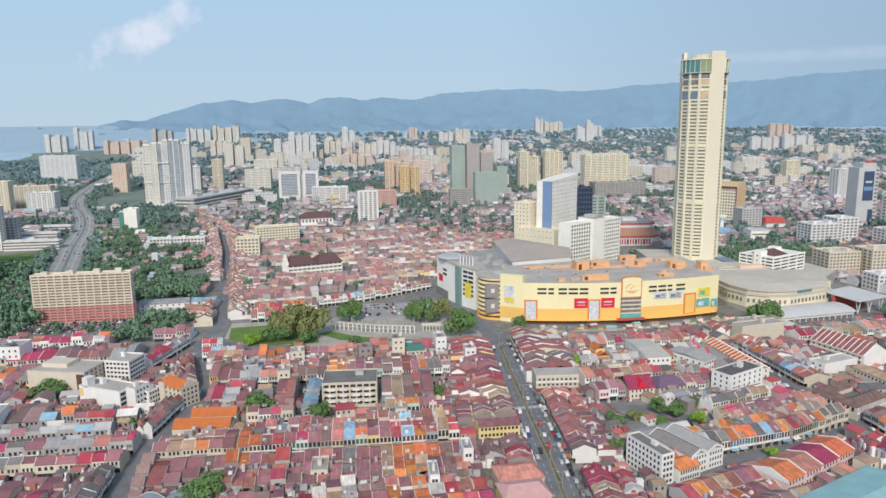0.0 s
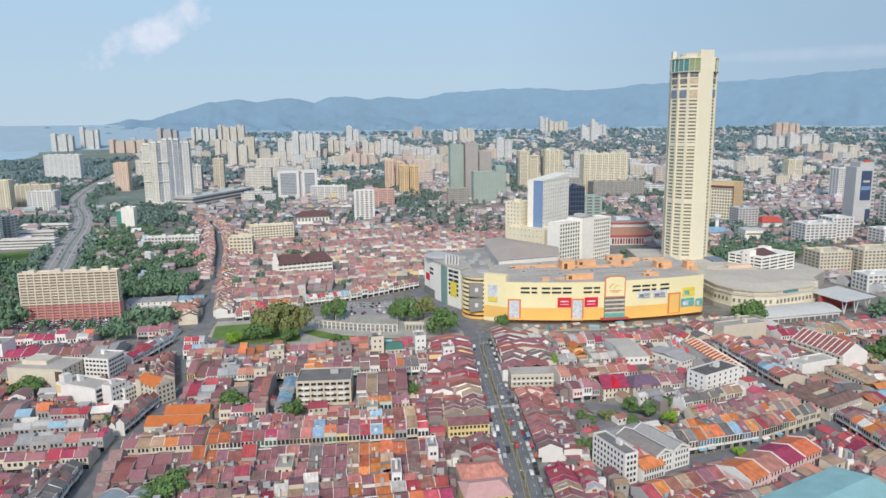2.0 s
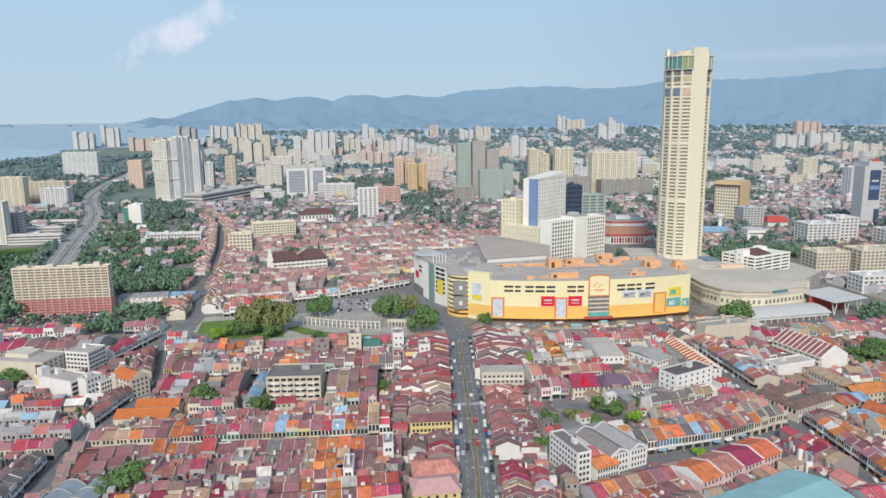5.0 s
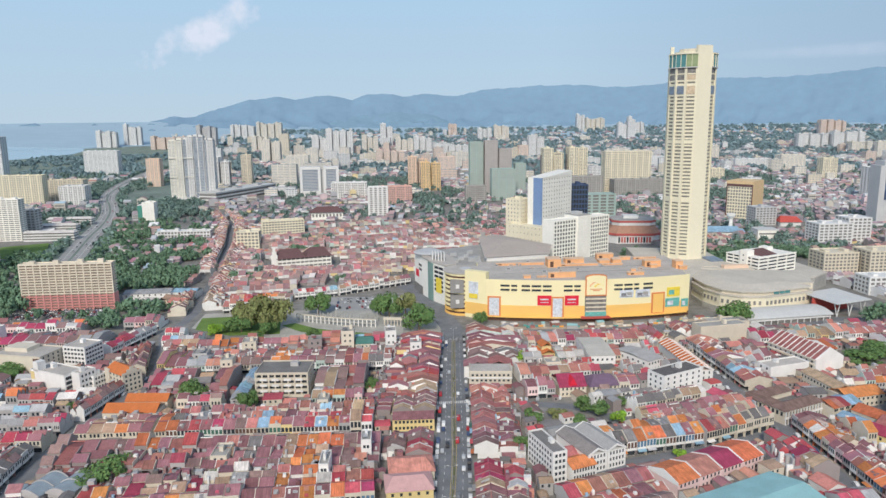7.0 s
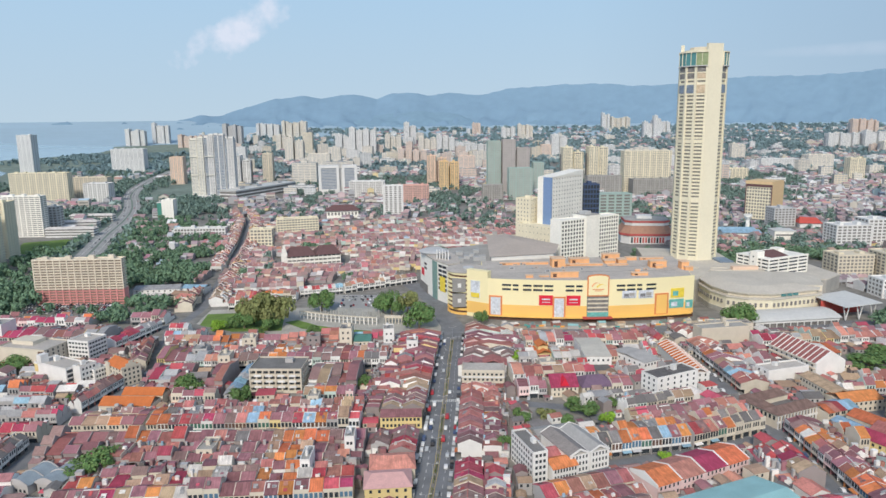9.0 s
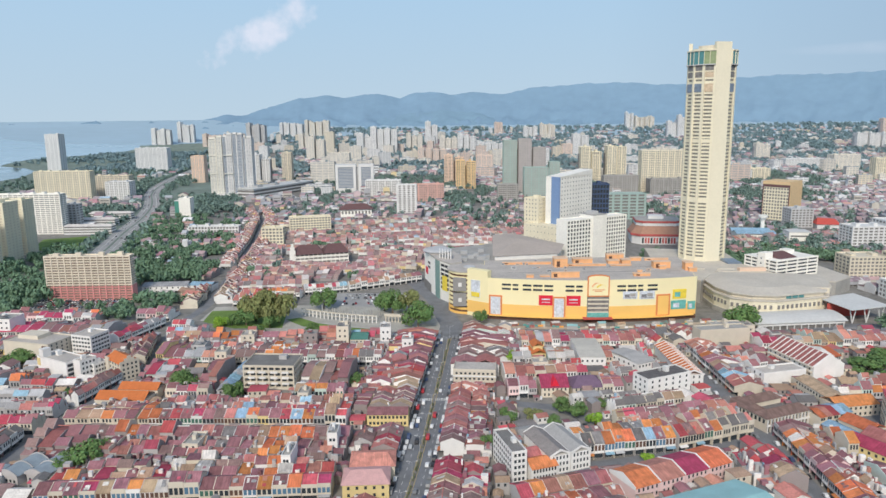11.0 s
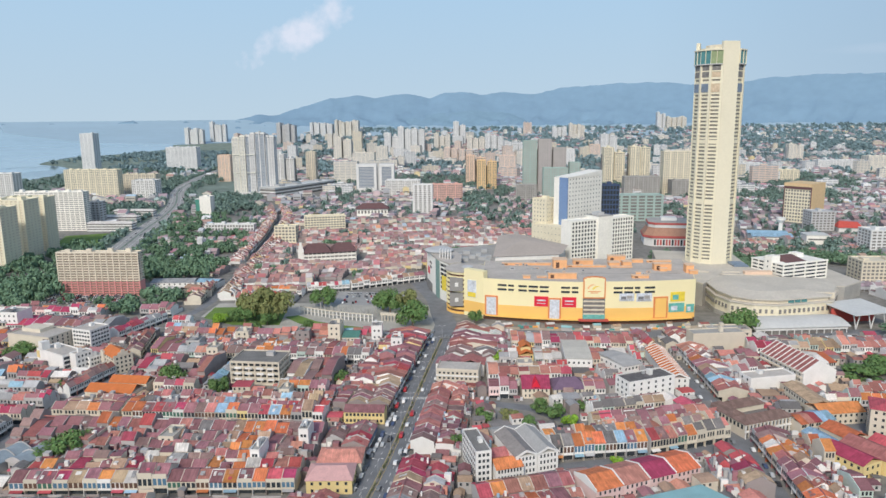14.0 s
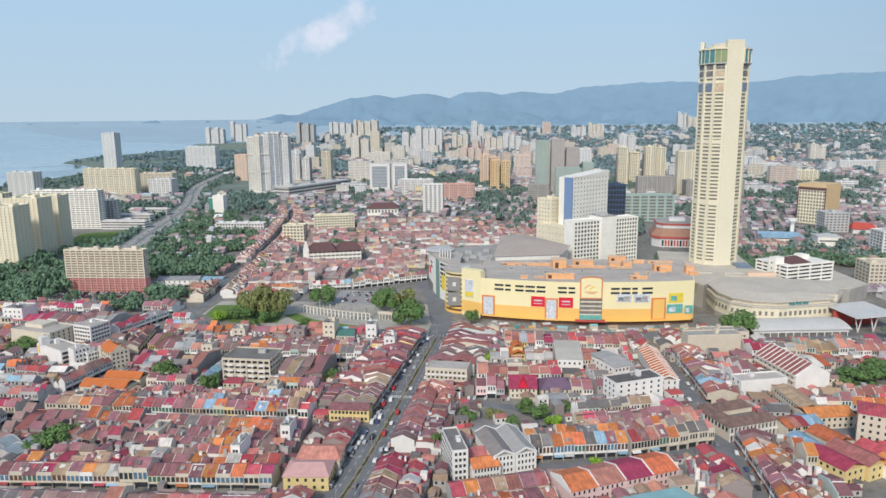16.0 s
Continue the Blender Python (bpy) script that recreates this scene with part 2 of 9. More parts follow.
def thing(name, label, category, m=None, group="", kind=""):
    ob = new(name)
    ob.empty_display_size = 1.0
    if m is not None:
        ob.matrix_basis = m
    return tagged(ob, label, category, group, kind)


def single(name, acc, mats, label, category, kind="", m=None, smooth=False):
    ob = new(name, acc.mesh(name, [mats] if isinstance(mats, str) else mats, smooth))
    if m is not None:
        ob.matrix_basis = m
    return tagged(ob, label, category, "", kind)


def boxpart(name, parent, mats, x0, x1, y0, y1, z0, z1, label="", bevel=0.0):
    a = Acc()
    a.box(x0, x1, y0, y1, z0, z1)
    return part(name, a, mats, parent, label)


def paint(ob, material):
    """A material of its own for one object of a shared mesh."""
    ob.material_slots[0].link = "OBJECT"
    ob.material_slots[0].material = MATS[material]


# ---------------------------------------------------------------- ground
CX, CY = 80.0, 0.0


def lift(x, y):
    """Beyond three kilometres the ground is drawn in and raised to fit the camera's view."""
    dx, dy = x - CX, y - CY
    D = math.hypot(dx, dy)
    if D <= 3000:
        return x, y, 0.0
    r = 3000 + 1850 * (1 - 3000 / D)
    return CX + dx * r / D, CY + dy * r / D, 170.0 * (1 - r / D)


# size factor that keeps drawn-in buildings looking right from the camera
def lift_scale(x, y):
    D = math.hypot(x - CX, y - CY)
    return 1.0 if D <= 3000 else (3000 + 1850 * (1 - 3000 / D)) / D


def polar_sheet(bounds, dz, steps, divs):
    """A sheet between two bearings at each distance. bounds(D) gives the bearings in radians from +y."""
    a = Acc()
    verts, faces = [], []
    for D in steps:
        lo, hi = bounds(D)
        for k in range(divs + 1):
            th = lo + (hi - lo) * k / divs
            x, y, z = lift(CX + D * math.sin(th), CY + D * math.cos(th))
            verts.append((x, y, z + dz))
    for i in range(len(steps) - 1):
        for k in range(divs):
            p = i * (divs + 1) + k
            faces.append((p, p + 1, p + divs + 2, p + divs + 1))
    a.add(verts, faces)
    return a


GD = [0.5] + list(np.linspace(200, 3000, 15)) + list(3000 * np.geomspace(1.03, 60, 40))
# ground colour darkened to stand in for shade in the yards
mat("ground_town", (0.25, 0.24, 0.22), rough=0.95, var=0.35, scale=0.02, fine=0.15)
single("ground", polar_sheet(lambda D: (-math.pi, math.pi), 0.0, GD, 96), "ground_town", "grey-brown town ground of paving, yards and dust", "ground", "structure")

# water: the open strait, with a spit of land and the far shore
mat("water", (0.36, 0.47, 0.52), rough=0.04, var=0.10, scale=0.004, fine=0.03)
MATS["water"].node_tree.nodes["Principled BSDF"].inputs["Specular IOR Level"].default_value = 0.5


def lerp_table(tab):
    xs, ys = [math.log(a) for a, _ in tab], [b for _, b in tab]
    return lambda D: float(np.interp(math.log(D), xs, ys))


sea_edge = lerp_table([(1500, -0.74), (2149, -0.614), (2255, -0.578), (2474, -0.535), (2739, -0.52), (2950, -0.53), (3158, -0.558), (3300, -0.552), (3669, -0.524), (3925, -0.455), (4264, -0.414), (4700, -0.40), (5650, -0.40), (5800, -0.47), (6332, -0.52), (8788, -0.568), (12000, -0.60), (180000, -0.62)])
single("water", polar_sheet(lambda D: (-1.5, sea_edge(D) + (0.06 if D > 5200 else 0.0)), 1.2, list(np.geomspace(1500, 7000, 80)) + list(np.geomspace(7200, 170000, 24)), 12), "water", "pale grey-blue calm sea strait", "sea", "structure")
# far lowland green, greyed for haze like the distant leaves
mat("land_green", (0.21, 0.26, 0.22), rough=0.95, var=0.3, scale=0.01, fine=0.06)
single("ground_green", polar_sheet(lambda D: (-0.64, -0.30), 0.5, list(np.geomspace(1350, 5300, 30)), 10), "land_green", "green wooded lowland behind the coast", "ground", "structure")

# ---------------------------------------------------------------- roads
def ribbon(pts, half, z, step=20.0):
    """A flat strip along a line of points; half is a width each side, or a pair (left, right)."""
    lo, hi = half if isinstance(half, tuple) else (-half, half)
    p = [Vector(q) for q in pts]
    out = []
    for i in range(len(p) - 1):
        n = max(1, int((p[i + 1] - p[i]).length / step))
        for k in range(n):
            t = k / n
            a, b, c, d = p[max(i - 1, 0)], p[i], p[i + 1], p[min(i + 2, len(p) - 1)]
            out.append(0.5 * ((2 * b) + (c - a) * t + (2 * a - 5 * b + 4 * c - d) * t * t + (3 * b - a - 3 * c + d) * t ** 3))
    out.append(p[-1])
    v, f = [], []
    for i, q in enumerate(out):
        u = (out[min(i + 1, len(out) - 1)] - out[max(i - 1, 0)]).normalized()
        n = Vector((u.y, -u.x))
        for h in (lo, hi):
            s = q + n * h
            v.append((s.x, s.y, z))
        if i:
            k = 2 * i
            f.append((k - 2, k - 1, k + 1, k))
    a = Acc()
    a.add(v, f)
    return a, out


MAIN = [(72.6, 130), (96.5, 277), (105.5, 370), (112.5, 450), (117.5, 505), (119, 540), (113, 575), (106, 620), (88, 680), (72, 715)]
WEST = [(-112, 150), (-109, 300), (-107.5, 335), (-106, 355), (-101, 389), (-93.5, 425), (-89.5, 443), (-90.5, 458), (-98, 492), (-106, 520), (-113, 545), (-107, 580), (-106, 612), (-128, 780), (-150, 938), (-191, 1150), (-242, 1300), (-330, 1480)]
EAST = [(276, 180), (281, 300), (284, 380), (281, 430), (274, 500), (276, 530)]
CROSS_A = [(-104, 343.5), (0, 341.5), (90, 338)]
CROSS_B = [(-108, 260), (0, 262), (88, 267)]
RIGHT_A = [(148, 283), (165, 289), (185, 300), (232, 311), (290, 333), (345, 350), (420, 350)]
RIGHT_B = [(114, 396), (150, 379), (176, 372), (198, 352), (206, 344)]
FRONT = [(120, 524), (180, 516), (270, 517), (350, 528), (480, 520)]
NORTH_L = [(118, 527), (60, 530), (0, 522), (-96, 545)]
LANE_L = [(-94, 447), (0, 440), (106, 436)]
HIGHWAY = [(-306, 780), (-334, 890), (-377, 1046), (-413, 1191), (-458, 1337), (-510, 1471), (-558, 1584), (-609, 1742), (-665, 1975), (-711, 2218), (-745, 2440), (-850, 2980), (-958, 3463)]


def road(name, line, half, z, label, m="asphalt"):
    a, out = ribbon([Vector(p) for p in line], half, z)
    ob = single(name, a, m, label, "road", "structure")
    return out


line_main = road("road_main", MAIN, 9.3, 0.05, "wide dark asphalt avenue with a planted median")
road("road_west", WEST, 4.2, 0.054, "narrow asphalt street between shophouse rows")
road("road_east", EAST, 5.0, 0.058, "narrow asphalt street with parked cars")
for nm, ln, h, z in (("road_cross", CROSS_A, 4.2, 0.062), ("road_cross_near", CROSS_B, 4.2, 0.066), ("road_side", RIGHT_A, 5.0, 0.07), ("road_yard", RIGHT_B, 4.0, 0.074), ("road_front", FRONT, 9.0, 0.078), ("road_lane", LANE_L, 3.0, 0.086)):
    road(nm, ln, h, z, "asphalt side street between old rows")
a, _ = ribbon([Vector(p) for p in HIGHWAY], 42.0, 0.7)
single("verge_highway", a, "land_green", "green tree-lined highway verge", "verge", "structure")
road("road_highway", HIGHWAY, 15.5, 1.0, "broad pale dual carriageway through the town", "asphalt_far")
a, _ = ribbon([Vector(p) for p in HIGHWAY], 1.6, 1.06)
single("trim_highway_median", a, "land_green", "narrow grassed median of the dual carriageway", "median", "structure")
for off in (-8.3, 8.3):
    a, _ = ribbon([Vector(p) for p in HIGHWAY[:9]], (off - 0.25, off + 0.25), 1.05)
    single("trim_highway_line", a, "road_paint", "worn white lane line on the dual carriageway", "road marking", "structure")
# median with a hedge, lane lines
a, _ = ribbon([Vector(p) for p in MAIN[:5]], (-0.7, 0.7), 0.0)
med = Acc()
med_pts = _
for i in range(len(med_pts) - 1):
    q, u = med_pts[i], (med_pts[i + 1] - med_pts[i]).normalized()
    n = Vector((u.y, -u.x)) * 0.7
    r = med_pts[i + 1]
    v = [(*(q - n), 0.05), (*(q + n), 0.05), (*(r + n), 0.05), (*(r - n), 0.05)]
    v += [(x, y, 0.25) for x, y, _z in v]
    med.add(v, [(4, 5, 6, 7), (0, 1, 5, 4), (1, 2, 6, 5), (2, 3, 7, 6), (3, 0, 4, 7)])
single("trim_median", med, "paving", "low kerbed concrete median strip", "median", "structure")
for off, w in ((-4.6, 0.1), (4.6, 0.1)):
    dash = Acc()
    L = 0.0
    for i in range(len(line_main) - 1):
        q, r = line_main[i], line_main[i + 1]
        u = (r - q).normalized()
        n = Vector((u.y, -u.x))
        d = (r - q).length
        s = 0.0
        while s < d - 3 and q.y < 505:
            c = q + u * s + n * off
            e = c + u * 3
            dash.add([(*(c - n * w), 0.09), (*(c + n * w), 0.09), (*(e + n * w), 0.09), (*(e - n * w), 0.09)], [(0, 1, 2, 3)])
            s += 7
    single("trim_lane_line", dash, "road_paint", "dashed white lane marking", "road marking", "structure")
for off in (-1.1, 1.1):
    a, _ = ribbon([Vector(p) for p in MAIN[:5]], (off - 0.09, off + 0.09), 0.094)
    single("trim_edge_line", a, "road_paint_yellow", "worn yellow edge line beside the median", "road marking", "structure")
zb = Acc()
for k in range(16):
    x = 96.5 + 1.15 * k
    zb.box(x + 0.4, x + 1.0, 383.2, 387.0, 0.06, 0.096)
single("trim_crossing", zb, "road_paint", "worn white zebra crossing", "road marking", "structure")

# ---------------------------------------------------------------- shophouses
RESERVED = []            # rectangles that other buildings stand on


def reserve(x0, y0, x1, y1):
    RESERVED.append((x0, y0, x1, y1))


for r in ((-15, 400, 20, 432), (-164, 415, -119, 446), (-206, 448, -136, 492), (-118, 420, -90, 448), (134, 282, 156, 313), (150, 283, 181, 328), (188, 262, 250, 292), (192, 225, 256, 272), (117, 405, 150, 442), (224, 380, 276, 406), (333, 402, 366, 450), (311, 398, 343, 414), (278, 336, 314, 380), (315, 290, 382, 374)):
    reserve(*r)
for r in ((171, 383, 189.5, 408), (189.5, 383, 212, 406), (171, 446, 186, 466), (328, 360, 348, 402), (-97, 374, -60, 402), (66, 268, 94, 306), (-97, 286, -71, 306), (385, 405, 425, 450), (150, 348, 192, 372), (203, 430, 224, 474), (229, 420, 251, 458), (-58, 396, -46, 408), (-30, 388, -15, 442), (150, 326, 178, 341), (298, 474, 340, 492), (262, 402, 278, 463)):
    reserve(*r)


def free(x, y):
    return not any(a < x < c and b < y < d for a, b, c, d in RESERVED)


def gable(acc, w, y0, y1, zl, zr, mi=0, over=0.5, t=0.22):
    """A pitched roof over a lot of width w, ridge along the street, eaves at y0 and y1."""
    ym = (y0 + y1) / 2
    a, b = -over, over
    prof = [(y0 + a, zl - 0.15), (ym, zr), (y1 + b, zl - 0.15), (y1 + b, zl - 0.15 + t), (ym, zr + t), (y0 + a, zl - 0.15 + t)]
    v = [(0.02, y, z) for y, z in prof] + [(w - 0.02, y, z) for y, z in prof]
    f = [(5, 4, 10, 11), (4, 3, 9, 10), (0, 5, 11, 6), (3, 2, 8, 9), (1, 0, 6, 7), (2, 1, 7, 8), (0, 1, 4, 5), (1, 2, 3, 4), (11, 10, 7, 6), (10, 9, 8, 7)]
    acc.add(v, f, mi)


def extrude_x(acc, prof, x0, x1):
    """A solid with the outline prof (y, z), between x0 and x1."""
    n = len(prof)
    v = [(x0, y, z) for y, z in prof] + [(x1, y, z) for y, z in prof]
    acc.add(v, [(i, (i + 1) % n, n + (i + 1) % n, n + i) for i in range(n)] + [tuple(range(n - 1, -1, -1)), tuple(range(n, 2 * n))])


def house_parts(w, d, h, rise, front, gap, seed):
    """The parts of one shophouse lot: x along the street, y inwards. Returns name -> Acc."""
    rng = random.Random(seed)
    acc = {k: Acc() for k in ("wall", "party_wall", "front_roof", "rear_roof", "back_roof", "annex_roof", "shopfront", "cornice")}
    # pitched blocks along the depth, air wells between them
    front, h = front + rng.uniform(-0.6, 0.6), h + rng.choice((-0.25, 0.0, 0.0, 0.2))
    blocks, y, hh, rs = [], 0.0, h, rise
    for nm, L in (("front_roof", front), ("rear_roof", rng.uniform(8.0, 12.0)), ("back_roof", rng.uniform(6.0, 9.0))):
        if y + L > d - 1.5:
            break
        blocks.append((nm, y, y + L, hh, rs if nm == "front_roof" or rng.random() > 0.3 else 0.15))
        y += L + gap * rng.uniform(0.7, 1.6)
        hh, rs = h - rng.choice((0.0, 0.3, 0.7, 1.8)), rise * 0.8
    crest = rng.random() < 0.28
    e = 0.34
    wall, party = [(0, 2.7)], [(-0.1, 0)]
    for i, (nm, y0, y1, z, r) in enumerate(blocks):
        m = (y0 + y1) / 2
        wall += [(y0, z + 1.3), (y0 + 0.3, z + 1.3), (y0 + 0.3, z), (m, z + r), (y1, z), (y1, 3.5)] if crest and i == 0 else [(y0, z), (m, z + r), (y1, z), (y1, 3.5)]
        party += [(y0 - (0.1 if i == 0 else 0), z + e), (m, z + r + e), (y1, z + e), (y1, 4.1)]
        if i + 1 < len(blocks):
            wall.append((blocks[i + 1][1], 3.5))
            party.append((blocks[i + 1][1], 4.1))
        gable(acc[nm], w, y0 + (0.8 if crest and i == 0 else 0), y1, z, z + r, over=0.45 if i == 0 else 0.25)
    y3 = blocks[-1][2]
    wall += [(d, 3.5), (d, 0), (1.7, 0), (1.7, 2.7)]
    party += [(y3 + 0.01, 0)]
    extrude_x(acc["wall"], wall, 0.02, w - 0.02)
    extrude_x(acc["party_wall"], party, -0.13, 0.13)
    # low yard roof at the back
    an = acc["annex_roof"]
    an.add([(0.05, y3, 4.4), (w - 0.05, y3, 4.4), (w - 0.05, d, 3.7), (0.05, d, 3.7), (0.05, y3, 4.25), (w - 0.05, y3, 4.25), (w - 0.05, d, 3.55), (0.05, d, 3.55)], [(0, 1, 2, 3), (7, 6, 5, 4), (0, 4, 5, 1), (1, 5, 6, 2), (2, 6, 7, 3), (3, 7, 4, 0)])
    acc["shopfront"].box(0.3, w - 0.3, 1.6, 1.72, 0.1, 2.6)
    acc["cornice"].box(0.16, w - 0.16, -0.25, 0.0, 2.7, 3.2)
    return {k: a for k, a in acc.items() if a.n}


win = Acc()
win.box(-0.66, 0.66, -0.1, 0.06, -0.2, 2.05)
win.box(-0.72, 0.72, -0.16, 0.0, -0.36, -0.2)
PROTO_GEO = []
PSPEC = [(5.6, d, 7.0, 2.6, 12.4, 1.1) for d in (30, 36, 26, 33, 40, 20, 16) * 3]
for i, sp in enumerate(PSPEC):
    PROTO_GEO.append(house_parts(*sp, seed=i))
WIN_ME = win.mesh("window", ["glass_dark"])
mat("shutter_green", (0.07, 0.17, 0.13), rough=0.7, var=0.2)
mat("shutter_brown", (0.14, 0.08, 0.06), rough=0.7, var=0.2)
mat("shutter_blue", (0.10, 0.20, 0.30), rough=0.7, var=0.2)
SHUT = ["shutter_green", "shutter_brown", "shutter_blue", "glass_dark", "glass_dark"]
HOUSE_MESH = [{k: a.mesh(k, ["wall_white" if k in ("wall", "party_wall", "cornice") else ("glass_dark" if k == "shopfront" else "roof_mauve")]) for k, a in g.items()} for g in PROTO_GEO]
ROOF_WORD = {"roof_mauve": "faded mauve clay-tile", "roof_rust": "rust-red clay-tile", "roof_old_brown": "weathered brown tile", "roof_red": "bright red metal", "roof_crimson": "crimson metal", "roof_orange": "orange tile", "roof_salmon": "salmon tile", "roof_zinc": "grey zinc", "roof_grey": "dark grey tile", "roof_tan": "tan tile", "roof_blue": "pale blue metal", "roof_pale": "pale sheet-metal"}
WALL_WORD = {"wall_white": "white", "wall_cream": "cream", "wall_grey": "grey", "wall_mint": "mint-green", "wall_yellow": "yellow", "wall_pink": "pink", "wall_stained": "stained grey"}

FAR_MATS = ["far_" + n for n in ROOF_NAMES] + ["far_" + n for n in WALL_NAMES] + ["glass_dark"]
# palettes for farther houses: haze-paled tones and softer window glass
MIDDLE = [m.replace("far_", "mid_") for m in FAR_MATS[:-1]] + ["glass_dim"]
HAZED = [m.replace("far_", "faded_") for m in FAR_MATS[:-1]] + ["glass_dim"]
FAR_W = [30, 26, 16, 5, 2, 3, 12, 5, 4, 8, 0.6, 2]
LOTS = []                # (matrix, width, depth)


def pick(names, weights, r):
    t = r * sum(weights)
    for n, w in zip(names, weights):
        t -= w
        if t <= 0:
            return n
    return names[-1]


def row(p0, p1, depth, wmin=4.9, wmax=7.2, near=True, slack=0.3, skip=0.0, roofs=None, wall=None, seq=None):
    """Lots along a street front from p0 to p1; the lots reach to the left of that line."""
    a, b = Vector(p0), Vector(p1)
    u = (b - a).normalized()
    n = Vector((-u.y, u.x))
    L, s, last = (b - a).length, 0.0, None
    while s < L - 3:
        w = min(random.uniform(wmin, wmax), L - s)
        o = a + u * s
        s += w
        if random.random() < skip:
            continue
        c = o + u * w / 2
        if not (free(*(c + n * 3)) and free(*(c + n * depth * 0.5)) and free(*(c + n * (depth - 2)))):
            continue
        o = o + n * random.uniform(0, slack)
        if seq:
            last = "roof_" + seq[int((s - w / 2) / L * len(seq)) % len(seq)]
        elif last is None or random.random() > 0.38:
            last = random.choice(roofs) if roofs and random.random() < 0.85 else pick(ROOF_NAMES, ROOF_W, random.random())
        LOTS.append((o, u, n, w, depth + random.uniform(-2.5, 1.0), near, random.random(), (last,), wall))


def main_l(y):
    return 87.0 + 0.0963 * (y - 279) - 0.6


def main_r(y):
    return 106.7 + 0.090 * (y - 277) + 0.6


# left of the avenue
row((main_l(307), 307), (main_l(333), 333), 24, seq="rust crimson red old_brown mauve".split())
row((main_l(359), 359), (main_l(436), 436), 40, seq="mauve mauve old_brown mauve rust tan rust tan rust rust red red red mauve mauve".split())
row((main_l(443), 443), (main_l(506), 506), 36, seq="mauve mauve salmon mauve rust mauve mauve red mauve mauve salmon mauve".split())
row((main_l(170), 170), (main_l(261), 261), 24)
row((-99, 348), (-57, 347), 25, 5.6, 7.4, seq="mauve tan tan orange mauve mauve".split(), wall="wall_cream")
row((-57, 347), (60, 344), 37, 5.6, 6.6, seq="orange orange mauve red mauve crimson mauve mauve old_brown salmon pale_blue orange mauve mauve red blue blue orange mauve tan red".replace("pale_blue", "blue").split())
row((54, 436), (-56, 441), 46)
row((-57, 441), (-84, 442), 34, 6.5, 9.0, seq="mauve crimson red crimson mauve".split())
row((-57, 386), (-28, 385), 12)
row((22, 384), (52, 383), 14)
row((-88, 449), (72, 444), 36)
row((72, 501), (-97, 503), 17)
row((-103, 506), (-76, 505), 20, 5.4, 6.4, seq="red blue zinc zinc mauve".split(), wall="wall_white")
row((-107, 528), (-92, 527), 12, 5.0, 6.0, seq="red crimson zinc".split(), wall="wall_white")
row((64, 334), (-70, 338), 38, seq="mauve mauve old_brown orange orange orange tan mauve mauve grey mauve rust mauve mauve red rust mauve orange mauve old_brown".split())
row((-70, 338), (-99, 339), 30, 6.5, 8.5, seq="mauve old_brown mauve red old_brown".split())
row((-102, 265), (64, 272), 36, 6.0, 7.2, seq="mauve mauve mauve rust mauve mauve mauve old_brown tan mauve orange tan pale mauve mauve mauve rust mauve orange mauve orange red crimson".split(), wall="wall_cream")
row((66, 257), (-102, 254), 34, roofs=("roof_mauve", "roof_old_brown", "roof_mauve", "roof_grey", "roof_rust"))
# west street and beyond it
row((-113, 262), (-113, 336), 16, wall="wall_white", roofs=("roof_grey", "roof_mauve", "roof_old_brown"))
row((-106.3, 379), (-98.3, 420), 14, 5.6, 6.6, wall="wall_white", seq="old_brown rust old_brown old_brown rust".split())
row((-96, 450), (-108, 500), 15, 5.6, 7.0, roofs=("roof_rust", "roof_old_brown", "roof_mauve"), wall="wall_cream")
row((-141, 472), (-118.5, 545), 17, 6.0, 8.0, seq="rust rust red crimson red mauve zinc mauve".split(), wall="wall_white")
for y, x0, x1, d in ((268, -215, -131, 30), (300, -215, -131, 36), (343, -235, -112.6, 15), (362, -265, -111.6, 16), (382, -265, -128, 14), (400, -290, -163, 34), (399, -160, -132, 13), (470, -310, -160, 38), (512, -310, -152, 36), (552, -330, -180, 22), (560, -150, -122, 24), (240, -200, -116, 26)):
    row((x0, y), (x1, y - 2), d, 6.0, 10.0, roofs=("roof_mauve", "roof_mauve", "roof_old_brown", "roof_grey", "roof_crimson", "roof_zinc", "roof_mauve"), wall="wall_cream" if y < 350 else ("wall_grey" if y < 470 else None))
row((-300, 438), (-208, 434), 36)
row((-148, 440), (-120, 438), 30)
# right of the avenue
row((main_r(392), 392), (main_r(180), 180), 27, seq="salmon salmon rust salmon rust rust old_brown rust rust mauve mauve rust mauve mauve old_brown old_brown tan red crimson red crimson old_brown tan mauve old_brown zinc mauve rust mauve mauve old_brown rust mauve mauve tan rust mauve mauve rust mauve".split())
row((main_r(519), 519), (main_r(444), 444), 44, roofs=("roof_mauve", "roof_rust", "roof_rust", "roof_old_brown", "roof_salmon", "roof_salmon", "roof_red"))
row((152, 384), (226, 387), 22)
row((150, 346), (137, 312), 12)
row((182, 306), (231, 314), 27, 5.2, 5.8, seq="grey grey orange orange grey blue mauve orange".split(), wall="wall_white")
row((232, 314), (277, 330), 27, 5.2, 5.8, seq="red old_brown rust mauve orange grey grey salmon".split(), wall="wall_cream")
row((276, 366), (206, 349), 18)
row((210, 356), (276, 374), 14)
row((152, 409), (226, 413), 27, roofs=("roof_salmon", "roof_red", "roof_orange", "roof_rust"))
row((226, 408), (262, 414), 22)
row((160, 438), (256, 440), 30, roofs=("roof_pale", "roof_red", "roof_zinc", "roof_red", "roof_rust"))
row((256, 474), (166, 474), 4)
row((170, 474), (258, 474), 30)
row((275, 464), (271, 502), 15)
row((287, 508), (289, 384), 24)
row((288, 332), (284, 190), 24)
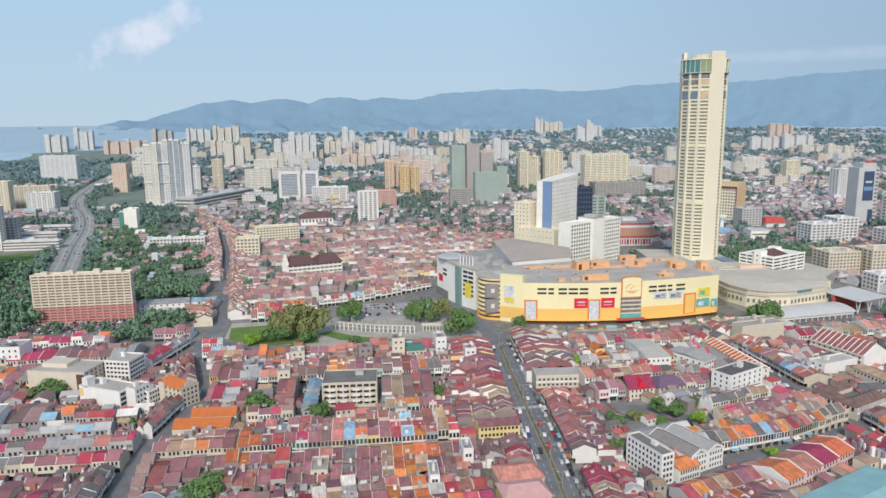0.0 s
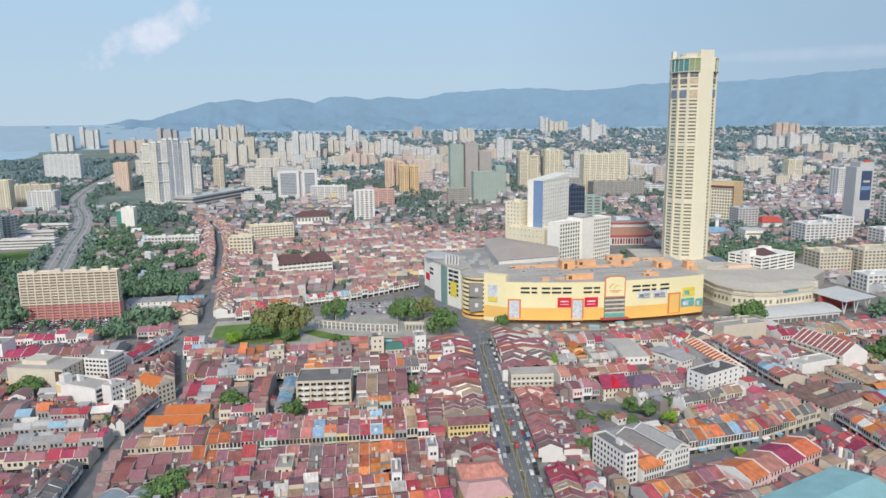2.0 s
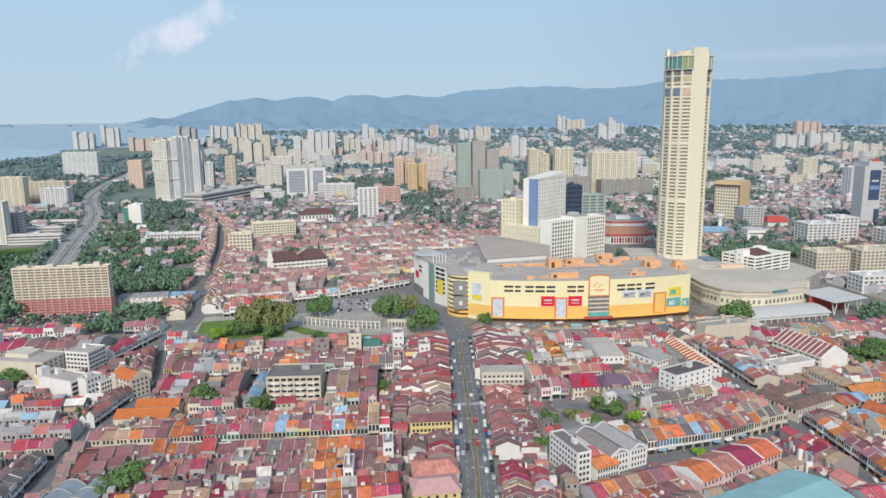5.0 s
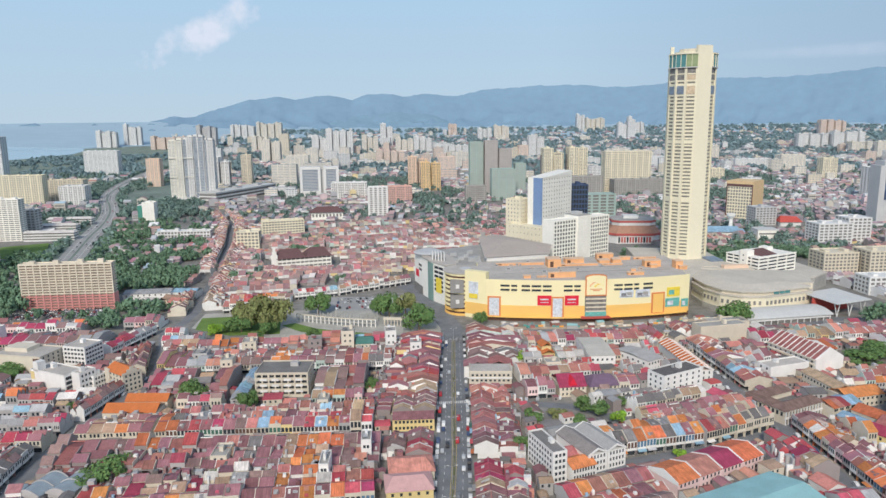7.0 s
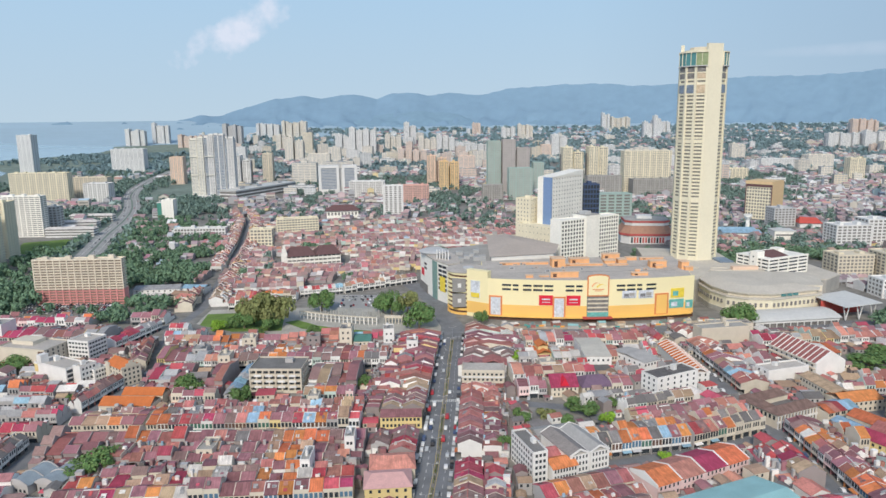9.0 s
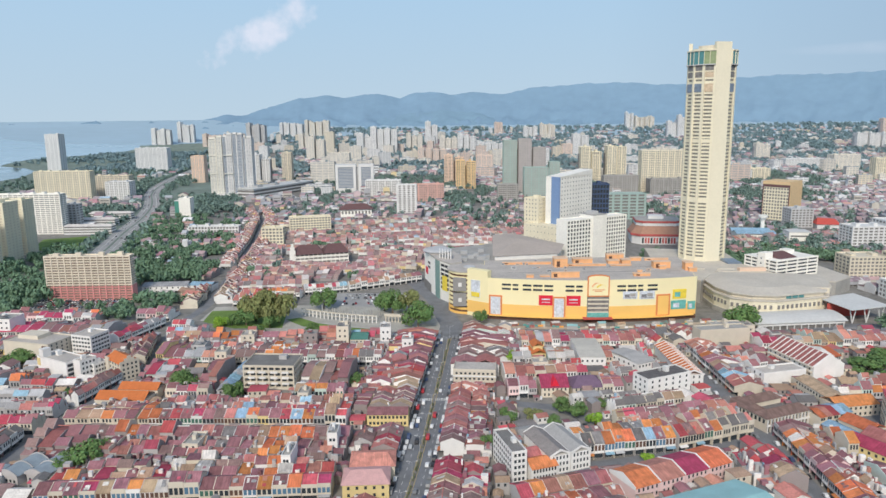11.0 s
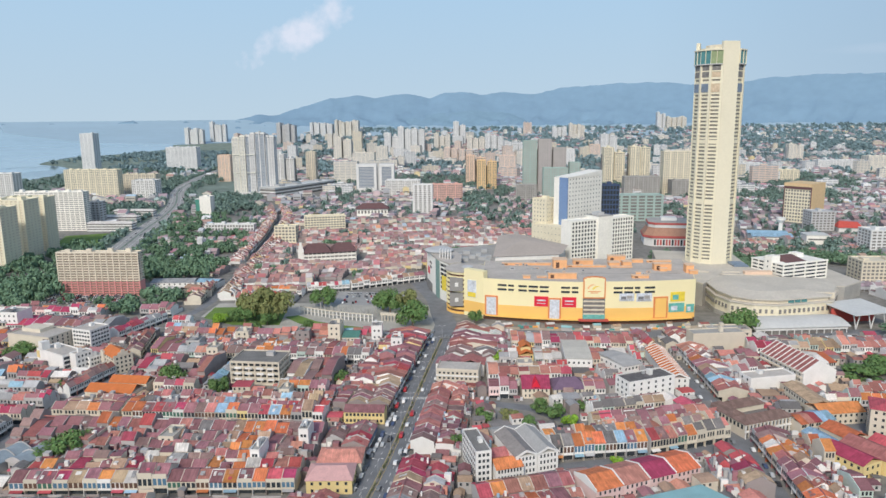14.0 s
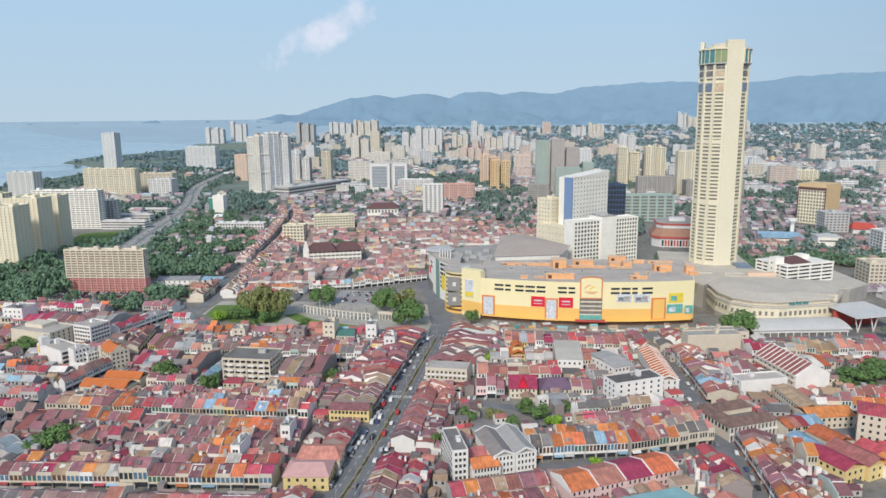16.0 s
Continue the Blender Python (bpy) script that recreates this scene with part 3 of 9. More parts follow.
row((196, 289), (140, 272), 26, seq="mauve rust rust mauve rust tan rust orange red".split())
row((188, 262), (137, 248), 26, roofs=("roof_rust", "roof_mauve", "roof_old_brown"))
row((276, 258), (250, 254), 26)
row((275, 248), (277, 306), 22)
for y, x0, x1, d in ((384, 314, 332, 16), (418, 314, 334, 30), (432, 366, 384, 30), (464, 318, 460, 28), (494, 316, 350, 14), (304, 312, 430, 30), (272, 312, 420, 30), (238, 312, 400, 32), (340, 383, 480, 30), (372, 340, 520, 12), (386, 374, 520, 20), (410, 428, 530, 30), (443, 428, 540, 30), (474, 462, 560, 32)):
    row((x0, y), (x1, y + 5), d)
row((-22, 643), (20, 655), 18, 3.4, 4.2, roofs=("roof_red", "roof_pale", "roof_red"), wall="wall_white")
row((20, 655), (92, 698), 18, 5.0, 7.0, roofs=("roof_salmon", "roof_mauve", "roof_tan"), wall="wall_white")
for (ax, ay), (bx, by) in (((-106, 612), (-128, 780)), ((-128, 780), (-150, 938)), ((-150, 938), (-191, 1150)), ((-191, 1150), (-242, 1300))):
    row((bx + 5.2, by), (ax + 5.2, ay), 20, near=False, roofs=("roof_rust", "roof_salmon", "roof_old_brown"))
    if ay > 700:
        row((ax - 5.2, ay), (bx - 5.2, by), 18, near=False, roofs=("roof_rust", "roof_salmon", "roof_mauve"))
row((-111.5, 600), (-120, 662), 16, roofs=("roof_rust", "roof_tan", "roof_old_brown"), wall="wall_cream")
row((-80, 602), (-24, 602), 24)
row((-80, 628), (-24, 628), 24)
LOTS.sort(key=lambda q: (q[0] - Vector((80, 150))).length)
LOTS = [q for q in LOTS if q[4] > 6]


def lot_matrix(o, u, n, w, sy=1.0, sz=1.0):
    return Matrix(((u.x * w / 5.6, n.x * sy, 0, o.x), (u.y * w / 5.6, n.y * sy, 0, o.y), (0, 0, sz, 0), (0, 0, 0, 1)))


def far_lot(acc, o, u, n, w, d, rng, sz=1.0, roofs=None, wall_c=None):
    g = PROTO_GEO[rng.randrange(len(PROTO_GEO))]
    spec = PSPEC[PROTO_GEO.index(g)]
    M = np.array(lot_matrix(o, u, n, w, d / spec[1], sz))
    rf = ROOF_NAMES.index(pick(ROOF_NAMES, FAR_W, rng.random()))
    if roofs and rng.random() < 0.97:
        rf = ROOF_NAMES.index(rng.choice(roofs))
    rr = rf if rng.random() < 0.5 else ROOF_NAMES.index(pick(ROOF_NAMES, FAR_W, rng.random()))
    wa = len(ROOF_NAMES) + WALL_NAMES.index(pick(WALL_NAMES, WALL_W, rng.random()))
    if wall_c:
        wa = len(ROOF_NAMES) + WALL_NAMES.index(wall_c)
    # terraces with their backs to the camera mostly get the stained wall
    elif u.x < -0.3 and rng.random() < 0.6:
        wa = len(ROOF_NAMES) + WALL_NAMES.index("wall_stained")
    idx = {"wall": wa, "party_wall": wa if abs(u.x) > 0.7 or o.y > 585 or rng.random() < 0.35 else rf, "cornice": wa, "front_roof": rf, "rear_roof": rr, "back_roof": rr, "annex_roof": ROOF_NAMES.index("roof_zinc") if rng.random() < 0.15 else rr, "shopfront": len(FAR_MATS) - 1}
    for k, src in g.items():
        v = np.concatenate(src.v) @ M[:3, :3].T + M[:3, 3]
        acc.add(v, src.f, idx[k])
    return M, wa


FAR_W = [34, 24, 16, 3, 0.8, 1.5, 10, 5, 4, 8, 0.6, 2]
near_n = 0
PATCH, AWN = Acc(), Acc()
PATCH_M = ["far_roof_zinc", "far_roof_pale", "far_roof_red", "far_roof_old_brown", "far_roof_salmon", "far_roof_grey", "far_roof_blue"]
AWN_M = ["far_roof_red", "far_roof_zinc", "shutter_green", "far_roof_blue", "far_roof_orange", "far_wall_white"]
row_blocks = {}
for o, u, n, w, d, near, r, roofs, wall_c in LOTS:
    rng = random.Random(int(r * 1e9))
    inside = near and near_n < 205
    sz = rng.choice((1.0, 1.0, 1.0, 1.03)) if rng.random() < 0.91 else 1.32
    if abs(u.y) > 0.7:
        sz = rng.choice((0.97, 1.0, 1.0, 1.03)) if rng.random() < 0.97 else 1.25
    if 180 < o.x < 280 and 300 < o.y < 332 and u.x > 0.8:
        sz = rng.choice((1.22, 1.22, 1.3))      # the tall street row
    if not inside:
        key = (int(o.x // 140), int(o.y // 140))
        acc = row_blocks.setdefault(key, Acc())
        M, wa = far_lot(acc, o, u, n, w, d, rng, sz, roofs, wall_c)
        for k in range(3):
            v = np.array([(x, y, z) for z in (4.3, 6.1) for y in (-0.1, 0.05) for x in (0.9 + 1.55 * k, 1.75 + 1.55 * k)])
            acc.add(v @ M[:3, :3].T + M[:3, 3], BOXF, len(FAR_MATS) - 1)
        continue
    near_n += 1
    i = min(range(len(PSPEC)), key=lambda k: abs(PSPEC[k][1] - d) + rng.uniform(0, 4))
    rf, wc = pick(ROOF_NAMES, ROOF_W, rng.random()), pick(WALL_NAMES, WALL_W, rng.random())
    if roofs and rng.random() < 0.97:
        rf = rng.choice(roofs)
    if wall_c and rng.random() < 0.85:
        wc = wall_c
    if abs(u.y) > 0.7 and wall_c is None and rng.random() < 0.6:
        wc = rng.choice(("wall_stained", "wall_grey", "wall_cream"))
    # backs turned to the camera: mostly stained or grey walls, chosen for that view
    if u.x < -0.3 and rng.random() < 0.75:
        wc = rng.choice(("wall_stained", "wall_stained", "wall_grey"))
    rr = rf if rng.random() < 0.6 else pick(ROOF_NAMES, ROOF_W, rng.random())
    ob = thing("shophouse", f"two-storey {WALL_WORD[wc]} shophouse with {ROOF_WORD[rf]} roof in a terrace", "house", lot_matrix(o, u, n, w, 1.0, sz), "shophouse terraces")
    for k, me in HOUSE_MESH[i].items():
        if k == "cornice":
            continue
        p = part(k, me, None, ob)
        if k == "wall":
            wall_ob = p
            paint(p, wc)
        elif k == "party_wall":
            paint(p, rng.choice(("wall_stained", "wall_grey", "wall_cream", rf, rf) if abs(u.y) > 0.7 else ("wall_white", "wall_cream", "wall_cream", "wall_grey", "wall_stained")))
        elif k == "front_roof":
            paint(p, rf)
        elif k == "rear_roof":
            paint(p, rr)
        elif k == "back_roof":
            paint(p, rng.choice((rr, rf, "roof_mauve", "roof_rust", "roof_old_brown")))
        elif k == "annex_roof":
            paint(p, rng.choice(("roof_zinc", "roof_grey", rr, rr)))
    M = np.array(lot_matrix(o, u, n, w, 1.0, sz))
    for _ in range(rng.choice((0, 1, 2, 2, 3))):
        # sheets laid over worn tiles on the street slope
        x0, t0 = rng.uniform(0.3, 3.4), rng.uniform(0.1, 0.6)
        x1, t1 = x0 + rng.uniform(0.9, 2.0), min(0.95, t0 + rng.uniform(0.15, 0.4))
        v = np.array([(x, 6.0 * t, 7.0 + 2.5 * t + dz) for dz in (0.2, 0.36) for x, t in ((x0, t0), (x1, t0), (x1, t1), (x0, t1))])
        PATCH.add(v @ M[:3, :3].T + M[:3, 3], [(4, 5, 6, 7), (0, 1, 5, 4), (1, 2, 6, 5), (2, 3, 7, 6), (3, 0, 4, 7)], rng.choice((0, 0, 1, 1, 2, 3, 3, 4, 5)))
    if rng.random() < 0.4:
        v = np.array([(x, y, z) for y, z in ((0.0, 2.95), (-1.7, 2.45), (-1.7, 2.35), (0.0, 2.85)) for x in (0.3, 5.3)])
        AWN.add(v @ M[:3, :3].T + M[:3, 3], [(0, 2, 3, 1), (2, 4, 5, 3), (4, 6, 7, 5), (0, 6, 4, 2), (1, 3, 5, 7)], rng.randrange(6))
    sh = rng.choice(SHUT)
    nw = 3 if w > 5 else 2
    for k in range(nw):
        p = part("window", WIN_ME, None, wall_ob, m=Matrix.Translation((5.6 * (k + 0.5) / nw, 0.02, 4.3)))
        paint(p, sh)
single("roof_patches", PATCH, PATCH_M, "repair sheets laid over worn tile roofs", "roof sheets", "stuff")
single("shop_awnings", AWN, AWN_M, "sloping shop awnings over the footways", "awnings", "stuff")
for key, acc in row_blocks.items():
    single("shophouse_rows", acc, FAR_MATS, "terraces of old shophouses with mixed tile and metal roofs", "houses", "stuff")

clut = Acc()
crng = random.Random(5)
for o, u, n, w, d, near, r, roofs, wall_c in LOTS:
    for k in range(crng.choice((2, 3, 4, 5, 6))):
        c = o + u * crng.uniform(1, max(1.2, w - 1)) + n * (d - crng.uniform(1.5, 7.5))
        a2, b2, z = crng.uniform(0.4, 1.7), crng.uniform(0.4, 1.8), crng.choice((4.4, 4.9, 5.6, 6.6, 7.6))
        kind = crng.random()
        mi = int(kind * 6)
        M = np.array(Matrix(((u.x, n.x, 0, c.x), (u.y, n.y, 0, c.y), (0, 0, 1, 0), (0, 0, 0, 1))))
        clut.box(-a2, a2, -b2, b2, 0.0, z, mi, M)
    if crng.random() < 0.5:
        c = o + u * crng.uniform(1, max(1.2, w - 1)) + n * 12.6
        M = np.array(Matrix(((u.x, n.x, 0, c.x), (u.y, n.y, 0, c.y), (0, 0, 1, 0), (0, 0, 0, 1))))
        clut.box(-1.0, 1.0, -0.9, 0.9, 0.0, crng.uniform(5, 7.6), crng.choice((1, 2, 3, 4, 5)), M)
single("backyard_clutter", clut, ["far_wall_white", "far_roof_zinc", "far_wall_grey", "far_roof_grey", "far_roof_old_brown", "far_roof_mauve"], "back-yard sheds, tanks and stair heads between roofs", "sheds", "stuff")

# ---------------------------------------------------------------- the town behind: low houses in blocks
def district(x0, x1, y0, y1, ang, dens, name, label, scale=1.0, rowgap=(3, 11), mats=None, skipf=None):
    rng = random.Random(hash((int(x0), int(y0))) % 99991)
    acc = Acc()
    c, s = math.cos(radians(ang)), math.sin(radians(ang))
    cx, cy = (x0 + x1) / 2, (y0 + y1) / 2
    R = math.hypot(x1 - x0, y1 - y0) / 2
    v = -R
    while v < R:
        d = rng.uniform(18, 28) * scale
        q = -R
        flip = rng.random() < 0.5
        while q < R:
            w = rng.uniform(5, 8) * scale
            if rng.random() < 0.02:
                q += 14
            x, y = cx + c * q - s * v, cy + s * q + c * v
            if x0 < x < x1 and y0 < y < y1 and rng.random() < dens and not (skipf and skipf(x, y)):
                X, Y, Z = lift(x, y)
                u, n = Vector((c, s)), Vector((-s, c))
                o = Vector((X, Y))
                if flip:
                    u, n = -u, -n
                k = len(acc.v)
                far_lot(acc, o, u, n, w, d, rng, rng.choice((0.85, 0.95, 1, 1.1, 1.35) if rng.random() < 0.22 else (0.8, 0.88)))
                if Z:
                    for j in range(k, len(acc.v)):
                        acc.v[j][:, 2] += Z
            q += w
        v += d + rng.uniform(*rowgap)
    if acc.n:
        single(name, acc, mats or HAZED, label, "houses", "stuff")


def grove(x, y):
    """Above zero where trees stand thick, below zero where the houses crowd."""
    return noise.noise((x / 210.0, y / 330.0, 5.0)) + 0.6 * noise.noise((x / 90.0, y / 120.0, 9.0)) + 0.05


def far_houses(x0, x1, y0, y1, ang, dens, label, scale, gap):
    """Rows of small gabled houses far off, between the groves."""
    rng = random.Random(int(x0 * 3 + y0))
    acc = Acc()
    c, s_ = math.cos(radians(ang)), math.sin(radians(ang))
    cx, cy, R = (x0 + x1) / 2, (y0 + y1) / 2, math.hypot(x1 - x0, y1 - y0) / 2
    v = -R
    while v < R:
        d, q = rng.uniform(5, 8) * scale, -R
        while q < R:
            w = rng.uniform(3, 8) * scale
            x, y = cx + c * q - s_ * v, cy + s_ * q + c * v
            q += 2 * w + (rng.uniform(4, 22) * scale if rng.random() < 0.25 else 0.4)
            if not (x0 < x < x1 and y0 < y < y1) or rng.random() > dens or grove(x, y) > (0.03 if y < 2000 else -0.10 if y < 4600 else -0.16) or blocked(x, y):
                continue
            X, Y, Z = lift(x, y)
            k = lift_scale(x, y)
            M = np.array(pose(X, Y, Z, 0, 0, ang + rng.uniform(-6, 6) + (90 if rng.random() < 0.2 else 0)))
            h = rng.choice((4, 6, 6.5, 7, 9)) * (1.0 if scale < 1.3 else 1.25) * k
            if rng.random() < 0.12:
                h *= 1.9
            hw, hd, rise = w * k, d * k, d * k * rng.uniform(0.3, 0.5)
            wm = len(ROOF_NAMES) + WALL_NAMES.index(pick(WALL_NAMES, (10, 6, 5, 1, 0.5, 1, 1), rng.random()))
            if rng.random() < 0.16:
                acc.box(-hw, hw, -hd, hd, 0, h * 1.2, wm, M)
                acc.box(-hw * 0.3, hw * 0.2, -hd * 0.4, hd * 0.4, h * 1.2, h * 1.2 + 2.5 * k, wm, M)
            else:
                g = Acc()
                extrude_x(g, [(-hd, 0), (-hd, h), (0, h + rise), (hd, h), (hd, 0)], -hw, hw)
                acc.add(np.concatenate(g.v) @ M[:3, :3].T + M[:3, 3], g.f, wm)
                g = Acc()
                gable(g, 2 * hw + 0.6, -hd, hd, h, h + rise, over=0.5)
                acc.add((np.concatenate(g.v) - np.array((hw + 0.3, 0, 0))) @ M[:3, :3].T + M[:3, 3], g.f, ROOF_NAMES.index(pick(ROOF_NAMES, FAR_W, rng.random())))
            for z in (0.45, 0.78):
                acc.box(-hw * 0.86, hw * 0.86, -hd - 0.15, -hd + 0.3, h * (z - 0.16), h * z, len(FAR_MATS) - 1, M)
        v += 2 * d + rng.uniform(*gap) * scale
    single("distant_houses", acc, HAZED, label, "houses", "stuff")


def on_road(x, y):
    for ln, h in ((WEST, 7), (HIGHWAY, 22)):
        for (ax, ay), (bx, by) in zip(ln, ln[1:]):
            if min(ay, by) - 30 < y < max(ay, by) + 30:
                t = max(0.0, min(1.0, ((x - ax) * (bx - ax) + (y - ay) * (by - ay)) / ((bx - ax) ** 2 + (by - ay) ** 2)))
                if math.hypot(x - ax - t * (bx - ax), y - ay - t * (by - ay)) < h + 3:
                    return True
    return False


def blocked(x, y):
    D = math.hypot(x - CX, y - CY)
    return on_road(x, y) or not free(x, y) or (D > 1500 and math.atan2(x - CX, y - CY) < sea_edge(D) + 0.012)


for r in ((60, 500, 345, 720), (200, 690, 330, 950), (330, 640, 430, 760), (330, 540, 520, 650), (362, 885, 442, 960), (-96, 515, 90, 600), (-20, 596, 90, 652), (-26, 630, 96, 708), (-80, 770, 15, 830), (-75, 1180, -5, 1220), (-135, 1035, -55, 1080), (-385, 1190, -325, 1235), (508, 910, 572, 970), (568, 890, 604, 925), (-420, 1490, -290, 1560), (-330, 1470, -200, 1700), (-140, 1560, -40, 1605), (-140, 915, -100, 945), (415, 660, 610, 720), (465, 700, 530, 765), (610, 1000, 700, 1130), (370, 1100, 450, 1170), (25, 1190, 70, 1220)):
    reserve(*r)
TL = "crowded low town houses with red-brown roofs and pale walls"
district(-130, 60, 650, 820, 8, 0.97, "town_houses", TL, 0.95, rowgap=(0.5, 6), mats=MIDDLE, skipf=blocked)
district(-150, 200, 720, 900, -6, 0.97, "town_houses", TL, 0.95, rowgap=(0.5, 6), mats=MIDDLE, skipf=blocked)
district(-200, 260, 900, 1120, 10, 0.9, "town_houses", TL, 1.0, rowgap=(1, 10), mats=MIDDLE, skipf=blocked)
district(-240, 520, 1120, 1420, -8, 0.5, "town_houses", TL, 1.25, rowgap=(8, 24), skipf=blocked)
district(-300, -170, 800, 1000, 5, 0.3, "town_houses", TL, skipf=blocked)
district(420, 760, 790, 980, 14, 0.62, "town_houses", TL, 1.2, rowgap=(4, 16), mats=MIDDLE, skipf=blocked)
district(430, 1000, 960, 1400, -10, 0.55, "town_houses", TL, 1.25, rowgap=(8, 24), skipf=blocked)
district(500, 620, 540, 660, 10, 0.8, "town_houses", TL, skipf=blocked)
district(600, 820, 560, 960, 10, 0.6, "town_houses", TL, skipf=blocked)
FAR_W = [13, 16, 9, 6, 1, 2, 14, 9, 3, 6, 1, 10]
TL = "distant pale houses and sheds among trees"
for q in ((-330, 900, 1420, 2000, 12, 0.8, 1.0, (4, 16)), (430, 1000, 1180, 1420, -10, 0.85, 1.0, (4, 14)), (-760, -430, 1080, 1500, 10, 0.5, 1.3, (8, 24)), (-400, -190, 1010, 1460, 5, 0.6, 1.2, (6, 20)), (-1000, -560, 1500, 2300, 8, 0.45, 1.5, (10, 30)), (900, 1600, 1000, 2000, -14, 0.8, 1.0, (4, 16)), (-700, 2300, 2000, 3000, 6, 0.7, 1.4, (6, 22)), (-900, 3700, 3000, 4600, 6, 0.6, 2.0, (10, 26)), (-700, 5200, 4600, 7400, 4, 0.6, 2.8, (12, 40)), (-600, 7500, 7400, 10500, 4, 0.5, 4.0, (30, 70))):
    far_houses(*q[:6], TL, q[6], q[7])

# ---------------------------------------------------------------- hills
# forest slopes painted haze blue; the air's tint is in the colour
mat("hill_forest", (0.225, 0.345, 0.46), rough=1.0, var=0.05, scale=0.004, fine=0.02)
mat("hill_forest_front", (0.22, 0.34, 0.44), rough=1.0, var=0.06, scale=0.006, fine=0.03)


def hills(name, ridge, foot_r, top_r, b0, b1, cols, rough_amp, m, foot_z, label):
    xs, ys = [r[0] for r in ridge], [r[1] for r in ridge]
    rows = 16
    v, f = [], []
    for i in range(cols + 1):
        th = b0 + (b1 - b0) * i / cols
        el = float(np.interp(th, xs, ys))
        zt = 170 + el * top_r + rough_amp * noise.noise((th * 60, 1.3, 0)) + rough_amp * 0.5 * noise.noise((th * 170, 4.1, 0))
        for k in range(rows + 1):
            s = k / rows
            r = foot_r + (top_r - foot_r) * s
            z = foot_z + (zt - foot_z) * (s ** 1.25)
            if 0 < k < rows:
                z += 38 * noise.noise((th * 45, s * 4, 2.0)) * (1 - s) + 22 * noise.noise((th * 130, s * 9, 7.0)) * (1 - s)
            v.append((CX + r * math.sin(th), CY + r * math.cos(th), z))
    for i in range(cols):
        for k in range(rows):
            p = i * (rows + 1) + k
            f.append((p, p + rows + 1, p + rows + 2, p + 1))
    a = Acc()
    a.add(v, f)
    single(name, a, m, label, "hills", "structure", smooth=True)


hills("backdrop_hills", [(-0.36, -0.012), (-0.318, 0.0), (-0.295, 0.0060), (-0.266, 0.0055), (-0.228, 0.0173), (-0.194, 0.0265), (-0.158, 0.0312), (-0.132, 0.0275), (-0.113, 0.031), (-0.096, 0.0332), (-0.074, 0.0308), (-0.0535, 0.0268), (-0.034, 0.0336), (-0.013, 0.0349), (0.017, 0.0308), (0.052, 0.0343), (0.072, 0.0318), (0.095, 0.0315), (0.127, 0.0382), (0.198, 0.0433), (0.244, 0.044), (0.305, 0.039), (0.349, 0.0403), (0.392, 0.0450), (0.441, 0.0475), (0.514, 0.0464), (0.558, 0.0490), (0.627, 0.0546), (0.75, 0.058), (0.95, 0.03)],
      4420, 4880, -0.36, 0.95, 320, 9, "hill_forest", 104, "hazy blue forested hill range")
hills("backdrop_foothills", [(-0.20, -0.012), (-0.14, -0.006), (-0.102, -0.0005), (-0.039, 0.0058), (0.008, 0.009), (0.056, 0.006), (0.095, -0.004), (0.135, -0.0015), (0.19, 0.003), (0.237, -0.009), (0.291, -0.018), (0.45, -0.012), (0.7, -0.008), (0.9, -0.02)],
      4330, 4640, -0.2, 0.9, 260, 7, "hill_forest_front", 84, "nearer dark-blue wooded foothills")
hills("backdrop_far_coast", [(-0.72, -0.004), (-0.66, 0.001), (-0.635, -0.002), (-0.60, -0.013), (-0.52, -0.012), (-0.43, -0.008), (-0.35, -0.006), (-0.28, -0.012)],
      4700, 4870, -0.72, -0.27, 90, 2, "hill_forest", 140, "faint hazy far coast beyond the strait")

# ---------------------------------------------------------------- tall buildings
for nm, c in (("paint_white", (0.75, 0.74, 0.72)), ("hotel_white", (0.90, 0.87, 0.80)), ("paint_cream", (0.80, 0.73, 0.56)), ("paint_beige", (0.70, 0.63, 0.50)), ("paint_peach", (0.78, 0.58, 0.44)), ("paint_ochre", (0.76, 0.55, 0.30)), ("paint_pink", (0.66, 0.30, 0.28)), ("paint_grey", (0.55, 0.55, 0.55)), ("paint_dark", (0.22, 0.22, 0.23)), ("paint_blue", (0.20, 0.30, 0.50)), ("paint_navy", (0.06, 0.09, 0.17)), ("net_green", (0.38, 0.48, 0.44)), ("frame_brown", (0.46, 0.42, 0.41)), ("paint_red", (0.55, 0.10, 0.08)), ("paint_yellow", (0.82, 0.68, 0.36)), ("paint_orange", (0.85, 0.42, 0.10)), ("paint_tower", (0.80, 0.74, 0.57))):
    mat(nm, c, rough=0.8, var=0.04 if nm == "paint_tower" else 0.09, scale=0.05, fine=0.5)

mat("glass_bluegrey", (0.20, 0.25, 0.32), rough=0.35, var=0.3, scale=0.2, fine=0.5)
mat("condo_cream", (0.80, 0.77, 0.68), rough=0.8, var=0.08, scale=0.05, fine=0.5)
mat("brick_pink", (0.68, 0.42, 0.36), rough=0.85, var=0.12, scale=0.1)
mat("paint_sand", (0.74, 0.54, 0.31), rough=0.85, var=0.1)
mat("roof_maroon", (0.16, 0.09, 0.09), rough=0.85, var=0.15)
mat("glass_green", (0.10, 0.30, 0.24), rough=0.3, var=0.2, scale=0.2)


